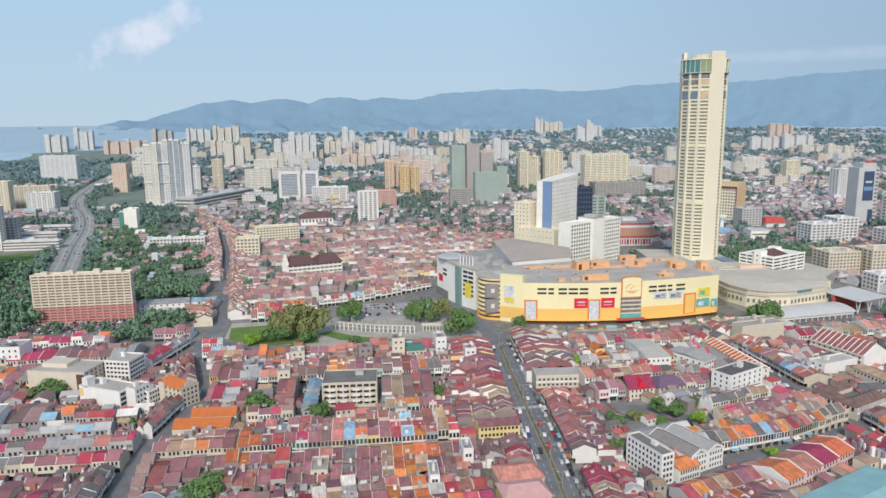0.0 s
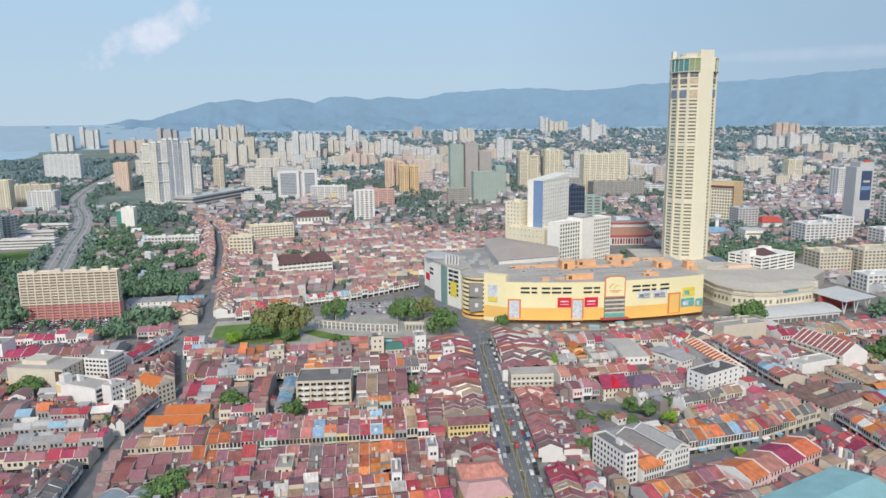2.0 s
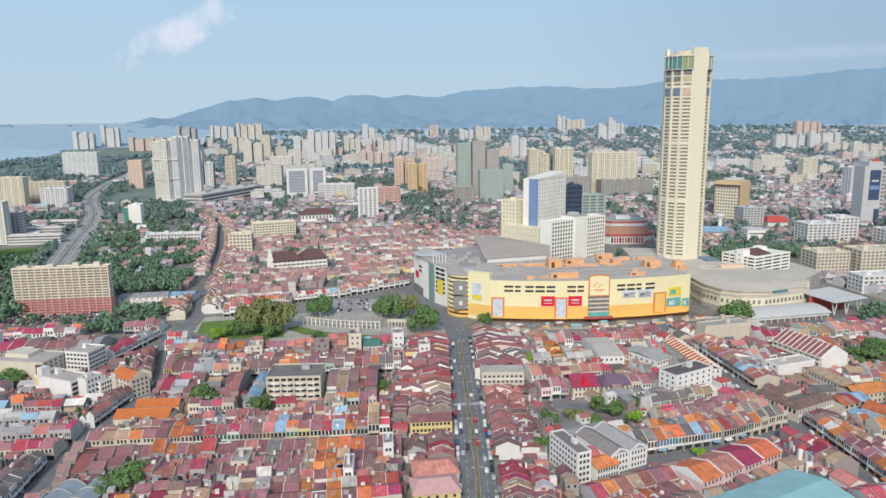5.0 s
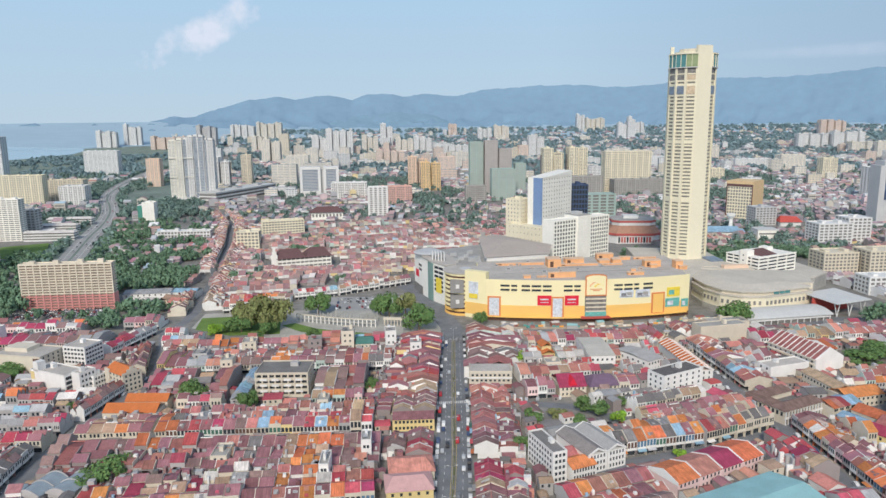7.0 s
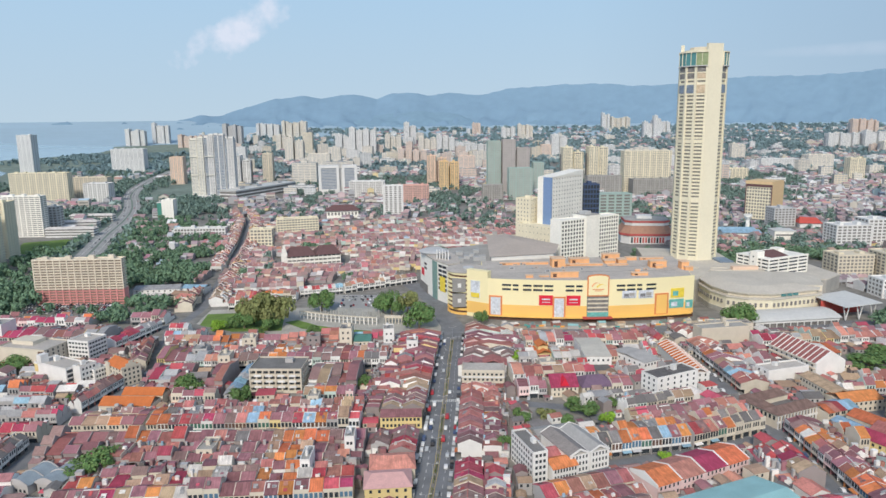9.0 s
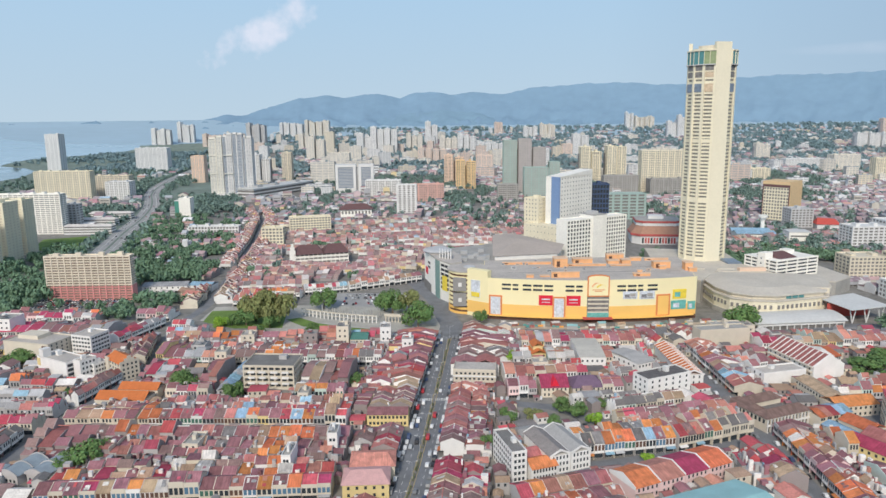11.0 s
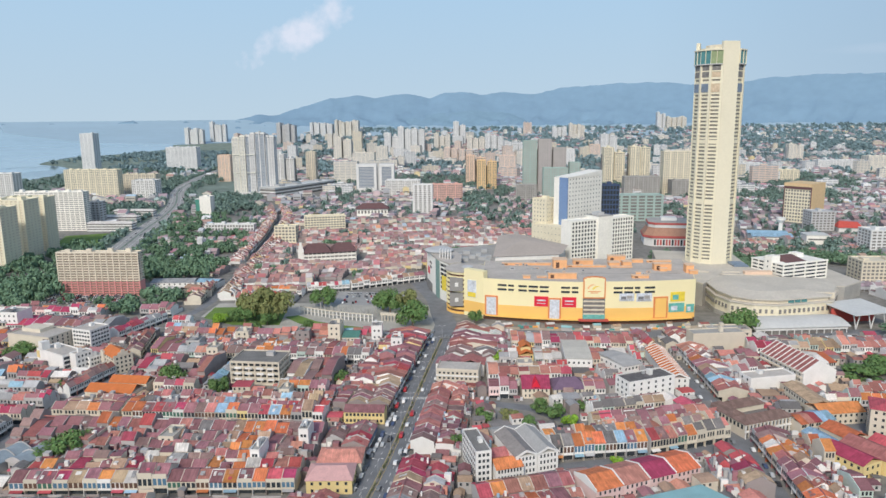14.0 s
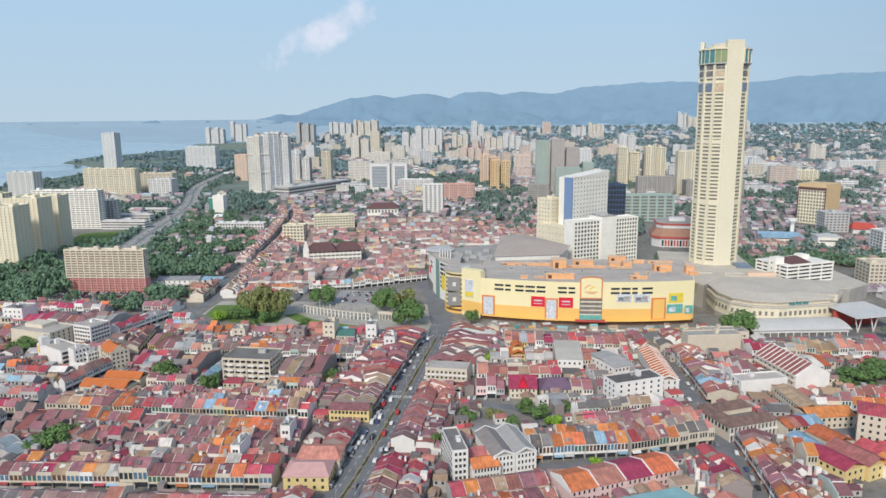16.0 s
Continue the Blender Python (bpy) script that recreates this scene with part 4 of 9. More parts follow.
def slab_front(b, w, d, z0, H, floors, nx, ny, wall, band, pier, fin, low):
    """Floor bands and piers of a slab near enough to tell them apart, each a part."""
    fh = (H - z0) / floors
    a = Acc()
    a.box(-w, w, -d, d, 0, fh * band)
    band_me = a.mesh("floor_band", [wall])
    for i in range(floors):
        q = part("floor_band", band_me, None, b, m=Matrix.Translation((0, 0, z0 + i * fh)))
        if low and i < low[0]:
            paint(q, low[1])
    for n, half, ax in ((nx, w, 0), (ny, d, 1)):
        if n < 1:
            continue
        pw = 2 * half / n * pier / 2
        a = Acc()
        if ax == 0:
            a.box(-pw, pw, -fin, 0.9, z0, H)
        else:
            a.box(-fin, 0.9, -pw, pw, z0, H)
        pm = a.mesh("pier", [wall])
        for i in range(n + 1):
            t = -half + pw + (2 * half - 2 * pw) * i / n
            if ax == 0:
                part("pier", pm, None, b, m=Matrix.Translation((t, -d, 0)))
            else:
                part("pier", pm, None, b, m=Matrix.Translation((-w, t, 0)))
                if 0 < i < n:
                    part("pier", pm, None, b, m=Matrix.Translation((w - 0.84, t, 0)))


def slab_tower(name, label, x0, x1, y0, y1, h, floors, nx, ny, wall="paint_white", core="glass_dim", band=0.45, pier=0.35, rot=0.0, z0=0.0, plant=True, low=None, category="building", proud=0.35, s=1.0, crown=0, fin=0.06):
    """A slab of flats or offices: recessed glass behind floor bands and piers, roof slab, plant rooms."""
    cx, cy = (x0 + x1) / 2, (y0 + y1) / 2
    X, Y, Z = lift(cx, cy)
    k = lift_scale(cx, cy)
    w, d = (x1 - x0) / 2 * k, (y1 - y0) / 2 * k
    H = h * k
    b = thing(name, label, category, pose(X, Y, Z, 0, 0, rot), "")
    p = proud
    # beyond 1.9 km paler glass imitates haze over the windows
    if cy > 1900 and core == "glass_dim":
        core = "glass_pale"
    rng = random.Random(int(cx * 7 + cy))
    blocks = [(-w, w, -d, H)]
    if cy > 1250:
        # far off: a row of slimmer blocks, some set back or lower, with the slabs and wall strips of each facade joined
        m = 1 if crown or h < (65 if cy < 1900 else 80 if cy < 2400 else 40) else max(1, round(2 * w / k / 32))
        blocks = []
        for i in range(m):
            u0, u1 = -w + 2 * w * i / m, -w + 2 * w * (i + 1) / m
            g = (u1 - u0) * (0.07 if m > 1 else 0.0)
            blocks.append((u0 + g, u1 - g, -d if i % 2 == 0 else -d * 0.45, H * (1.0 if i == 0 else rng.uniform(0.84, 1.0))))
        floors = max(4, int(h / 3.6))
        fh = (H - z0) / floors
        bands, strips = Acc(), Acc()
        shaft = rng.choice((2, 3, 4))
        for u0, u1, yf, Hb in blocks:
            boxpart("window_wall", b, core, u0 + p, u1 - p, yf + p, d - p, z0, Hb - 0.3)
            for i in range(int((Hb - z0) / fh)):
                bands.box(u0, u1, yf, d, z0 + i * fh, z0 + (i + max(band, 0.5)) * fh)
            n = max(3, int((u1 - u0) / k / 4.6))
            hw0 = (u1 - u0) / 2 / n
            for i in range(n + 1):
                t, wide = u0 + (u1 - u0) * i / n, i % shaft == 0
                hw = hw0 * (0.55 if wide else 0.22)
                strips.box(max(u0, t - hw), min(u1, t + hw), yf - (0.25 if wide else 0.05), yf + 0.9, z0, Hb + (0.9 if wide else 0.0))
            for sx in (u0 - 0.1, u1 - 0.8):
                for t in (-d, -d * 0.35, d * 0.35, d):
                    if t >= yf:
                        strips.box(sx, sx + 0.9, max(yf, t - d * 0.16), min(d, t + d * 0.16), z0, Hb)
        if len(blocks) > 1:
            boxpart("link_wall", b, core, -w + 1, w - 1, d * 0.2, d - p - 0.3, z0, H * 0.82)
        tagged(part("floor_slab", bands, wall, b), kind="stuff")
        tagged(part("wall_strip", strips, wall, b), kind="stuff")
    else:
        boxpart("window_wall", b, core, -w + p, w - p, -d + p, d - p, z0, H - 0.3)
        slab_front(b, w, d, z0, H, floors, nx, ny, wall, band, pier, fin, low)
    for u0, u1, yf, Hb in blocks:
        a = Acc()
        a.box(u0 - 0.1, u1 + 0.1, yf - 0.1, d + 0.1, Hb, Hb + 0.4)
        for sx, sy, ex, ey in ((u0, yf, u1, yf + 0.3), (u0, d - 0.3, u1, d), (u0, yf + 0.3, u0 + 0.3, d - 0.3), (u1 - 0.3, yf + 0.3, u1, d - 0.3)):
            a.box(sx, ex, sy, ey, Hb + 0.4, Hb + 1.5)
        part("roof", a, wall, b)
    if plant:
        for u0, u1, yf, Hb in blocks:
            n = max(1, int((u1 - u0) / 18))
            for i in range(n):
                px = u0 + (i + 0.5) * (u1 - u0) / n + rng.uniform(-2, 2)
                px = max(u0 + 3, min(u1 - 3, px))
                boxpart("plant_room", b, wall, px - 2.5, px + 2.5, -d * 0.3, d * 0.4, Hb + 0.4, Hb + rng.uniform(2.5, 4.5) * (k if len(blocks) == 1 else 1.6))
    for i in range(crown):
        t = -w + (i + 0.5) * 2 * w / crown
        a = Acc()
        hw = w / crown * 0.8
        a.add([(t - hw, -d, H + 0.4), (t + hw, -d, H + 0.4), (t + hw, d, H + 0.4), (t - hw, d, H + 0.4), (t - hw * 0.4, 0, H + 5), (t + hw * 0.4, 0, H + 5)], [(0, 1, 5, 4), (1, 2, 5), (2, 3, 4, 5), (3, 0, 4), (3, 2, 1, 0)])
        part("crown_roof", a, "paint_beige", b)
    return b


# horizon haze is painted as the plain's own colour
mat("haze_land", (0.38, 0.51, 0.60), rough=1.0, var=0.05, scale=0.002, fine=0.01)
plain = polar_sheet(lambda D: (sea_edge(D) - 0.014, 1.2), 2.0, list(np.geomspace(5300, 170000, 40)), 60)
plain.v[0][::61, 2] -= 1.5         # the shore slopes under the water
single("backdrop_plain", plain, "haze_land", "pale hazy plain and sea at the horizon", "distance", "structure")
LB = {"w": "white high-rise apartment block with rows of windows", "c": "cream high-rise apartment block with rows of windows", "p": "peach-painted apartment slab with recessed windows", "g": "grey tower block with window bands", "b": "beige apartment tower with rows of balconies"}
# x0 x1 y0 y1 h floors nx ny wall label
# paints for distant towers, cream and peach greyed to imitate haze
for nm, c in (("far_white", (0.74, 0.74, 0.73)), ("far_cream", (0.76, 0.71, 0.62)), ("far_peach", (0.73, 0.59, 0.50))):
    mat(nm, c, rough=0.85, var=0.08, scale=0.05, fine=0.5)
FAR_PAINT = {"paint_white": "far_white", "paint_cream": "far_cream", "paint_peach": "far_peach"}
def flats(x0, x1, y0, y1, h, fl, nx, ny, wc, lb):
    """One block of flats on its own ground: extent, height, storeys, bays, paint."""
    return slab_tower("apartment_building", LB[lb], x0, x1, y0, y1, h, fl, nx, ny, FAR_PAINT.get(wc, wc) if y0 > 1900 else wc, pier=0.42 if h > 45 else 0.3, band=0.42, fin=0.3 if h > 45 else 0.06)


flats(-1222, -1176, 2350, 2390, 126, 20, 3, 2, "paint_white", "w")
flats(-760, -640, 1474, 1496, 63, 12, 10, 3, "paint_cream", "c")
flats(-676, -596, 1560, 1585, 46, 10, 9, 3, "paint_beige", "b")
flats(-608, -556, 1470, 1500, 40, 9, 5, 3, "paint_white", "w")
flats(-905, -800, 2310, 2345, 78, 16, 10, 3, "paint_white", "w")
flats(-571, -536, 1888, 1915, 72, 16, 5, 4, "paint_peach", "p")
flats(-394, -346, 1836, 1870, 76, 14, 5, 4, "paint_white", "w")
flats(-1165, -1045, 4600, 4680, 143, 14, 2, 1, "paint_grey", "g")
flats(-324, -298, 1885, 1910, 79, 16, 3, 3, "paint_beige", "b")
flats(-427, -354, 2750, 2800, 95, 14, 6, 3, "paint_cream", "c")
flats(-678, -587, 3857, 3910, 84, 12, 5, 2, "paint_cream", "c")
flats(-432, -389, 3236, 3270, 107, 14, 3, 2, "paint_beige", "b")
flats(-1400, -1190, 4439, 4500, 79, 10, 9, 2, "paint_peach", "p")
flats(-1905, -1775, 4892, 4950, 112, 10, 5, 2, "paint_white", "w")
flats(-1868, -1745, 5287, 5340, 150, 12, 3, 2, "paint_white", "w")
flats(-1418, -1200, 6700, 6800, 130, 10, 6, 2, "paint_white", "w")
flats(-1180, -946, 6700, 6800, 150, 12, 6, 2, "paint_cream", "c")
fb = thing("framed_offices", "twin white office blocks with glazed fronts inside broad white frames", "building", pose(-88, 1585, 0, 0, 0, 4))
for x0, x1 in ((-44, 2), (8, 42)):
    gl = boxpart("glazed_front", fb, "glass_bluegrey", x0 + 2, x1 - 2, -15, 15, 12, 62)
    a = Acc()
    for i in range(15):
        a.box(x0 + 2, x1 - 2, -15.4, 15.4, 12 + 3.4 * i, 13.5 + 3.4 * i)
    tagged(part("floor_slab", a, "paint_grey", gl), kind="stuff")
    for u0, u1, z0, z1 in ((x0, x0 + 6, 0, 66), (x1 - 6, x1, 0, 66), (x0 + 6, x1 - 6, 60, 66), (x0 + 6, x1 - 6, 0, 13)):
        boxpart("white_frame", fb, "paint_white", u0, u1, -17, 16, z0, z1)
boxpart("link_wall", fb, "paint_grey", 2, 8, -8, 12, 0, 58)
flats(-58, 19, 1512, 1545, 33, 8, 9, 3, "paint_white", "w")
flats(31, 66, 1206, 1226, 52, 14, 4, 3, "paint_white", "w")
flats(44, 114, 1409, 1435, 33, 9, 10, 3, "brick_pink", "p")
flats(114, 168, 1765, 1795, 73, 14, 6, 3, "paint_peach", "p")
flats(142, 192, 1648, 1680, 66, 13, 6, 4, "paint_ochre", "p")
flats(206, 252, 1940, 1980, 62, 12, 5, 3, "paint_peach", "p")
flats(-293, -220, 3289, 3330, 98, 12, 5, 2, "paint_white", "w")
flats(-225, -98, 3262, 3300, 128, 13, 4, 2, "paint_white", "w")
flats(-78, 10, 3668, 3710, 87, 10, 5, 2, "paint_cream", "c")
flats(16, 128, 2635, 2680, 55, 9, 8, 3, "paint_peach", "p")
flats(10, 88, 4222, 4270, 143, 14, 4, 2, "paint_white", "w")
flats(185, 278, 3465, 3510, 83, 12, 6, 2, "paint_white", "w")
flats(96, 186, 3492, 3530, 75, 11, 6, 2, "paint_cream", "c")
flats(264, 411, 3026, 3060, 61, 9, 8, 2, "paint_white", "w")
flats(650, 735, 7050, 7120, 110, 8, 3, 2, "paint_peach", "p")
flats(750, 860, 5458, 5520, 90, 9, 5, 2, "paint_white", "w")
flats(870, 990, 5400, 5460, 112, 10, 4, 2, "paint_cream", "c")
flats(614, 656, 2942, 2980, 52, 9, 3, 2, "paint_peach", "p")
flats(653, 725, 2927, 2970, 94, 13, 4, 2, "paint_white", "w")
flats(455, 512, 1735, 1775, 91, 20, 7, 4, "paint_cream", "c")
flats(518, 571, 1724, 1764, 93, 20, 6, 4, "paint_cream", "c")
flats(2114, 2300, 3390, 3430, 72, 8, 10, 2, "paint_white", "w")
flats(2320, 2490, 3422, 3460, 84, 9, 8, 2, "paint_white", "w")
flats(2130, 2240, 3000, 3040, 45, 7, 7, 2, "paint_cream", "c")
flats(2533, 2640, 9212, 9300, 206, 10, 4, 2, "paint_white", "w")
flats(2660, 2915, 9200, 9300, 150, 7, 8, 2, "paint_cream", "c")
flats(1855, 1930, 5429, 5480, 120, 9, 3, 2, "paint_white", "w")
flats(1935, 2000, 5429, 5480, 166, 12, 3, 2, "paint_white", "w")
flats(2250, 2420, 6400, 6460, 120, 6, 6, 2, "paint_white", "w")
slab_tower("apartment_building", "long white apartment slab with fine balcony bands", -576, -466, 1034, 1052, 60, 20, 14, 2, "hotel_white", "glass_dim", 0.55, 0.16)
flats(-482, -462, 1070, 1090, 40, 10, 3, 2, "paint_grey", "g")
slab_tower("apartment_building", "cream high-rise slab with a fine grid of balconies", -428, -390, 735, 765, 72, 22, 7, 4, "paint_tower", "paint_beige", 0.5, 0.40, fin=0.25, proud=0.6)
slab_tower("apartment_building", "cream high-rise slab with a fine grid of balconies", -452, -405, 800, 830, 74, 22, 8, 4, "paint_tower", "paint_beige", 0.5, 0.40, fin=0.25, proud=0.6)
slab_tower("apartment_building", "cream high-rise slab with a fine grid of balconies", -480, -421, 865, 890, 70, 21, 9, 4, "paint_tower", "paint_beige", 0.5, 0.40, fin=0.25, proud=0.6)
flats(-262, -188, 997, 1012, 14, 3, 16, 3, "paint_white", "w")
flats(-136, -106, 925, 945, 22, 5, 6, 3, "paint_cream", "c")
flats(634, 668, 1022, 1050, 27, 7, 6, 4, "paint_grey", "g")
flats(615, 661, 830, 860, 30, 8, 7, 4, "paint_white", "w")
flats(668, 700, 850, 880, 34, 8, 5, 4, "paint_white", "w")
flats(705, 745, 800, 830, 24, 6, 6, 4, "paint_white", "w")
flats(522, 560, 672, 700, 25, 7, 9, 4, "paint_beige", "b")
flats(564, 616, 660, 690, 28, 8, 11, 4, "paint_beige", "b")
flats(520, 570, 598, 620, 16, 4, 9, 4, "paint_white", "w")
flats(-830, -770, 1150, 1175, 40, 10, 8, 3, "paint_white", "w")
flats(-760, -690, 1120, 1145, 46, 12, 8, 3, "paint_cream", "c")
flats(-900, -840, 1420, 1450, 60, 14, 6, 3, "paint_white", "w")
flats(-700, -620, 1230, 1255, 34, 8, 8, 3, "paint_white", "w")
flats(400, 470, 2350, 2390, 60, 10, 6, 2, "paint_white", "w")
flats(-260, -190, 2250, 2290, 58, 10, 6, 2, "paint_cream", "c")
flats(880, 960, 2200, 2240, 40, 8, 7, 2, "paint_white", "w")
flats(1290, 1370, 2100, 2140, 44, 9, 7, 2, "paint_cream", "c")
flats(1262, 1322, 2575, 2605, 62, 12, 6, 3, "paint_cream", "c")
flats(1200, 1322, 2215, 2250, 26, 5, 10, 3, "paint_white", "w")
flats(1168, 1207, 1695, 1720, 58, 14, 5, 3, "paint_cream", "c")
flats(1001, 1034, 1283, 1310, 66, 18, 5, 4, "paint_white", "w")
flats(876, 941, 1982, 2010, 34, 8, 8, 3, "paint_white", "w")
flats(862, 952, 1780, 1805, 30, 7, 10, 3, "paint_cream", "c")
flats(1869, 1976, 2470, 2500, 66, 14, 9, 3, "paint_cream", "c")
flats(3600, 3820, 5560, 5620, 120, 12, 12, 3, "paint_peach", "p")
for x, y in ((-461, 1036), (-490, 1110), (-497, 1185)):
    b = thing("walk_up_flats", "long low white flats with a pale red roof", "building", pose(x + 35, y, 0))
    for i in range(3):
        boxpart("floor_band", b, "paint_white", -36, 36, -8, 8, 4 * i, 4 * i + 2)
        boxpart("window_wall", b, "glass_dim", -35.6, 35.6, -7.6, 7.6, 4 * i + 2, 4 * i + 4)
    a = Acc()
    a.add([(-37, -9, 12), (37, -9, 12), (37, 9, 12), (-37, 9, 12), (-33, 0, 15), (33, 0, 15)], [(0, 1, 5, 4), (1, 2, 5), (2, 3, 4, 5), (3, 0, 4), (3, 2, 1, 0)])
    part("roof", a, "far_roof_pale", b)

drng = random.Random(21)
dist = Acc()
for i in range(560):
    y = 1500 * (6.2 ** drng.random())
    x = drng.uniform(-0.30, 0.80) * y + 60
    if blocked(x, y) or (y < 2200 and drng.random() < 0.5):
        continue
    X, Y, Z = lift(x, y)
    k = lift_scale(x, y)
    w, d, h = drng.uniform(9, 34) * k, drng.uniform(7, 12) * k, drng.choice((12, 16, 20, 26, 34, 46, 62)) * drng.uniform(0.8, 1.1) * k
    if x > 900:
        h *= 0.6
    M = np.array(pose(X, Y, Z, 0, 0, drng.uniform(-25, 25)))
    mi = drng.choice((0, 0, 1, 1, 2, 3))
    nf = max(3, min(16, int(h / k / 4)))
    dist.box(-w + 0.5, w - 0.5, -d + 0.5, d - 0.5, 0, h - 0.5, 4, M)
    for j in range(nf):
        dist.box(-w, w, -d, d, h * j / nf, h * (j + 0.55) / nf, mi, M)
    for j in range(5):
        t = -w + 2 * w * j / 4
        dist.box(max(-w, t - 0.9 * k), min(w, t + 0.9 * k), -d - 0.1, -d + 0.8, 0, h, mi, M)
    dist.box(-w * 0.3, w * 0.2, -d * 0.4, d * 0.4, h, h + 3 * k, mi, M)
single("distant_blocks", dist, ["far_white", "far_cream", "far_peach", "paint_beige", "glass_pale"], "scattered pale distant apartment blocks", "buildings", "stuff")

# the tall pale condominium: cream stacks of flats between dark glazed recesses, belts at two heights
condo = thing("condominium_tower", "tall cream and white condominium tower with dark glazed recesses", "building", pose(-350, 1515, 0, 0, 0, 3))
for x0, x1, y0, hh, core_m, wall_m, ratio in ((-46, -31, 0, 127, "glass_pale", "condo_cream", 0.6), (-30, -17, -2, 130, "glass_pale", "condo_cream", 0.6), (-16.5, -8, 2, 131, "glass_bluegrey", "paint_white", 0.22), (-7.5, 4, 0, 136, "glass_pale", "paint_white", 0.5), (4.5, 14, 3, 137, "glass_bluegrey", "paint_white", 0.2), (14.5, 26, 1, 136, "glass_bluegrey", "paint_white", 0.28), (26.5, 33, 4, 130, "glass_bluegrey", "paint_white", 0.2), (33.5, 46, 2, 129, "glass_pale", "paint_white", 0.5)):
    st = boxpart("storey_column", condo, core_m, x0, x1, y0 + 0.6, 30, 0, hh - 0.5)
    a = Acc()
    for i in range(39):
        z = 8 + (hh - 8) * i / 39
        a.box(x0 - 0.1, x1 + 0.1, y0, 30.4, z, z + (hh - 8) / 39 * ratio)
    tagged(part("floor_slab", a, wall_m, st), kind="stuff")
    a = Acc()
    for t in (x0 + 0.5, x1 - 0.5) if ratio < 0.4 else (x0 + 0.7, (x0 + x1) / 2, x1 - 0.7):
        a.box(t - 0.5, t + 0.5, y0 - 0.3, y0 + 0.7, 0, hh + 1)
    tagged(part("pilaster", a, wall_m, st), kind="stuff")
    boxpart("roof", st, "concrete", x0, x1, y0, 30, hh, hh + 0.6)
    boxpart("crown", st, wall_m, x0 + 1, x1 - 1, y0 + 6, 22, hh + 0.6, hh + 4.5)
for z in (52, 92):
    boxpart("belt", condo, "condo_cream", -46.5, 4, -2.6, -1.6, z, z + 1.6, "white belt of a service floor")
boxpart("podium", condo, "paint_white", -50, 50, -12, 32, 0, 9)
term = thing("transport_terminal", "long low terminal with a pale flat roof on dark open decks", "building", pose(-268, 1585, 0, 0, 0, 66))
for z in (0, 7, 14):
    boxpart("open_deck", term, "concrete_dark", -110, 110, -21, 21, z, z + 4.5)
    boxpart("deck_edge", term, "paint_white", -111, 111, -22, 22, z + 4.5, z + 7)
boxpart("roof", term, "sheet_pale", -113, 113, -23, 23, 21, 22)
for x in (-80, -20, 60):
    boxpart("roof_unit", term, "metal_grey", x, x + 18, -8, 6, 22, 26)
# pale office slab with a tall dark picture panel
b = thing("advert_tower", "pale grey office slab with a tall dark blue picture panel", "building", pose(828, 1002, 0, 0, 0, -3))
boxpart("wall", b, "paint_grey", -20, 14, -13, 13, 0, 92)
boxpart("upper_wall", b, "paint_grey", -14, 9, -12, 12, 92, 99)
boxpart("picture_panel", b, "paint_navy", -11, 6, -13.5, -13, 40, 86, "dark blue picture panel")
boxpart("picture_stripe", b, "paint_grey", -8, 3, -13.8, -13.5, 68, 71, "pale stripe on the panel")
boxpart("picture_band", b, "paint_blue", -10, 5, -13.8, -13.5, 56, 62, "grey shape on the panel")
boxpart("roof_sign", b, "paint_red", -8, 3, -11, -10, 99, 103, "red roof sign")
boxpart("entrance_glass", b, "paint_navy", 0, 8, -13.6, -13, 0, 26, "dark glass strip over the entrance")
for i in range(14):
    boxpart("window_strip", b, "glass_dim", 8.5, 13, -13.4, -13, 8 + 6 * i, 11 + 6 * i)
slab_tower("office_annex", "white office wing beside the pale slab", 852, 880, 960, 990, 46, 9, 5, 3, "paint_white", "glass_dim", 0.45, 0.3)
# brown office block: cream window grid in a dark frame, ochre end wall
b = slab_tower("brown_office", "brown office block with a cream window grid and ochre end wall", 644, 686, 1096, 1142, 57, 11, 9, 0, "paint_cream", "glass_dim", 0.4, 0.35, rot=-48, plant=False)
for x0, x1, z0, z1 in ((-21.4, -20, 0, 57), (20, 21.4, 0, 57), (-20, 20, 53, 57)):
    boxpart("dark_frame", b, "roof_maroon", x0, x1, -23.8, -22.6, z0, z1, "dark brown frame")
boxpart("top_wall", b, "paint_sand", -21.6, 21.6, -24.0, 23.4, 57, 62, "sand-coloured top wall")
boxpart("end_wall", b, "paint_sand", 21, 22, -23.2, 23.2, 0, 57, "ochre blank end wall")
# long white school under dark brown roofs, with a stepped white gable tower
b = thing("white_school", "long white three-storey school under dark brown hipped roofs", "building", pose(-32, 797, 0, 0, 0, 16))
for i in range(3):
    boxpart("floor_band", b, "hotel_white", -31, 31, -8, 9, 4.4 * i, 4.4 * i + 2.3)
    boxpart("window_wall", b, "glass_dim", -30.6, 30.6, -7.4, 8.6, 4.4 * i + 2.3, 4.4 * i + 4.4)
for i in range(13):
    boxpart("pier", b, "hotel_white", -31 + 5.1 * i, -30.2 + 5.1 * i, -8.15, -7.3, 0, 13.2)
for x0, x1, dy in ((-32, 2, 3), (2, 32, 0)):
    a = Acc()
    a.add([(x0, -10, 13.2), (x1, -10, 13.2), (x1, 22 + dy, 13.2), (x0, 22 + dy, 13.2), (x0 + 7, 6, 22), (x1 - 7, 6, 22)], [(0, 1, 5, 4), (1, 2, 5), (2, 3, 4, 5), (3, 0, 4), (3, 2, 1, 0)])
    part("roof", a, "roof_maroon", b, "dark brown hipped roof")
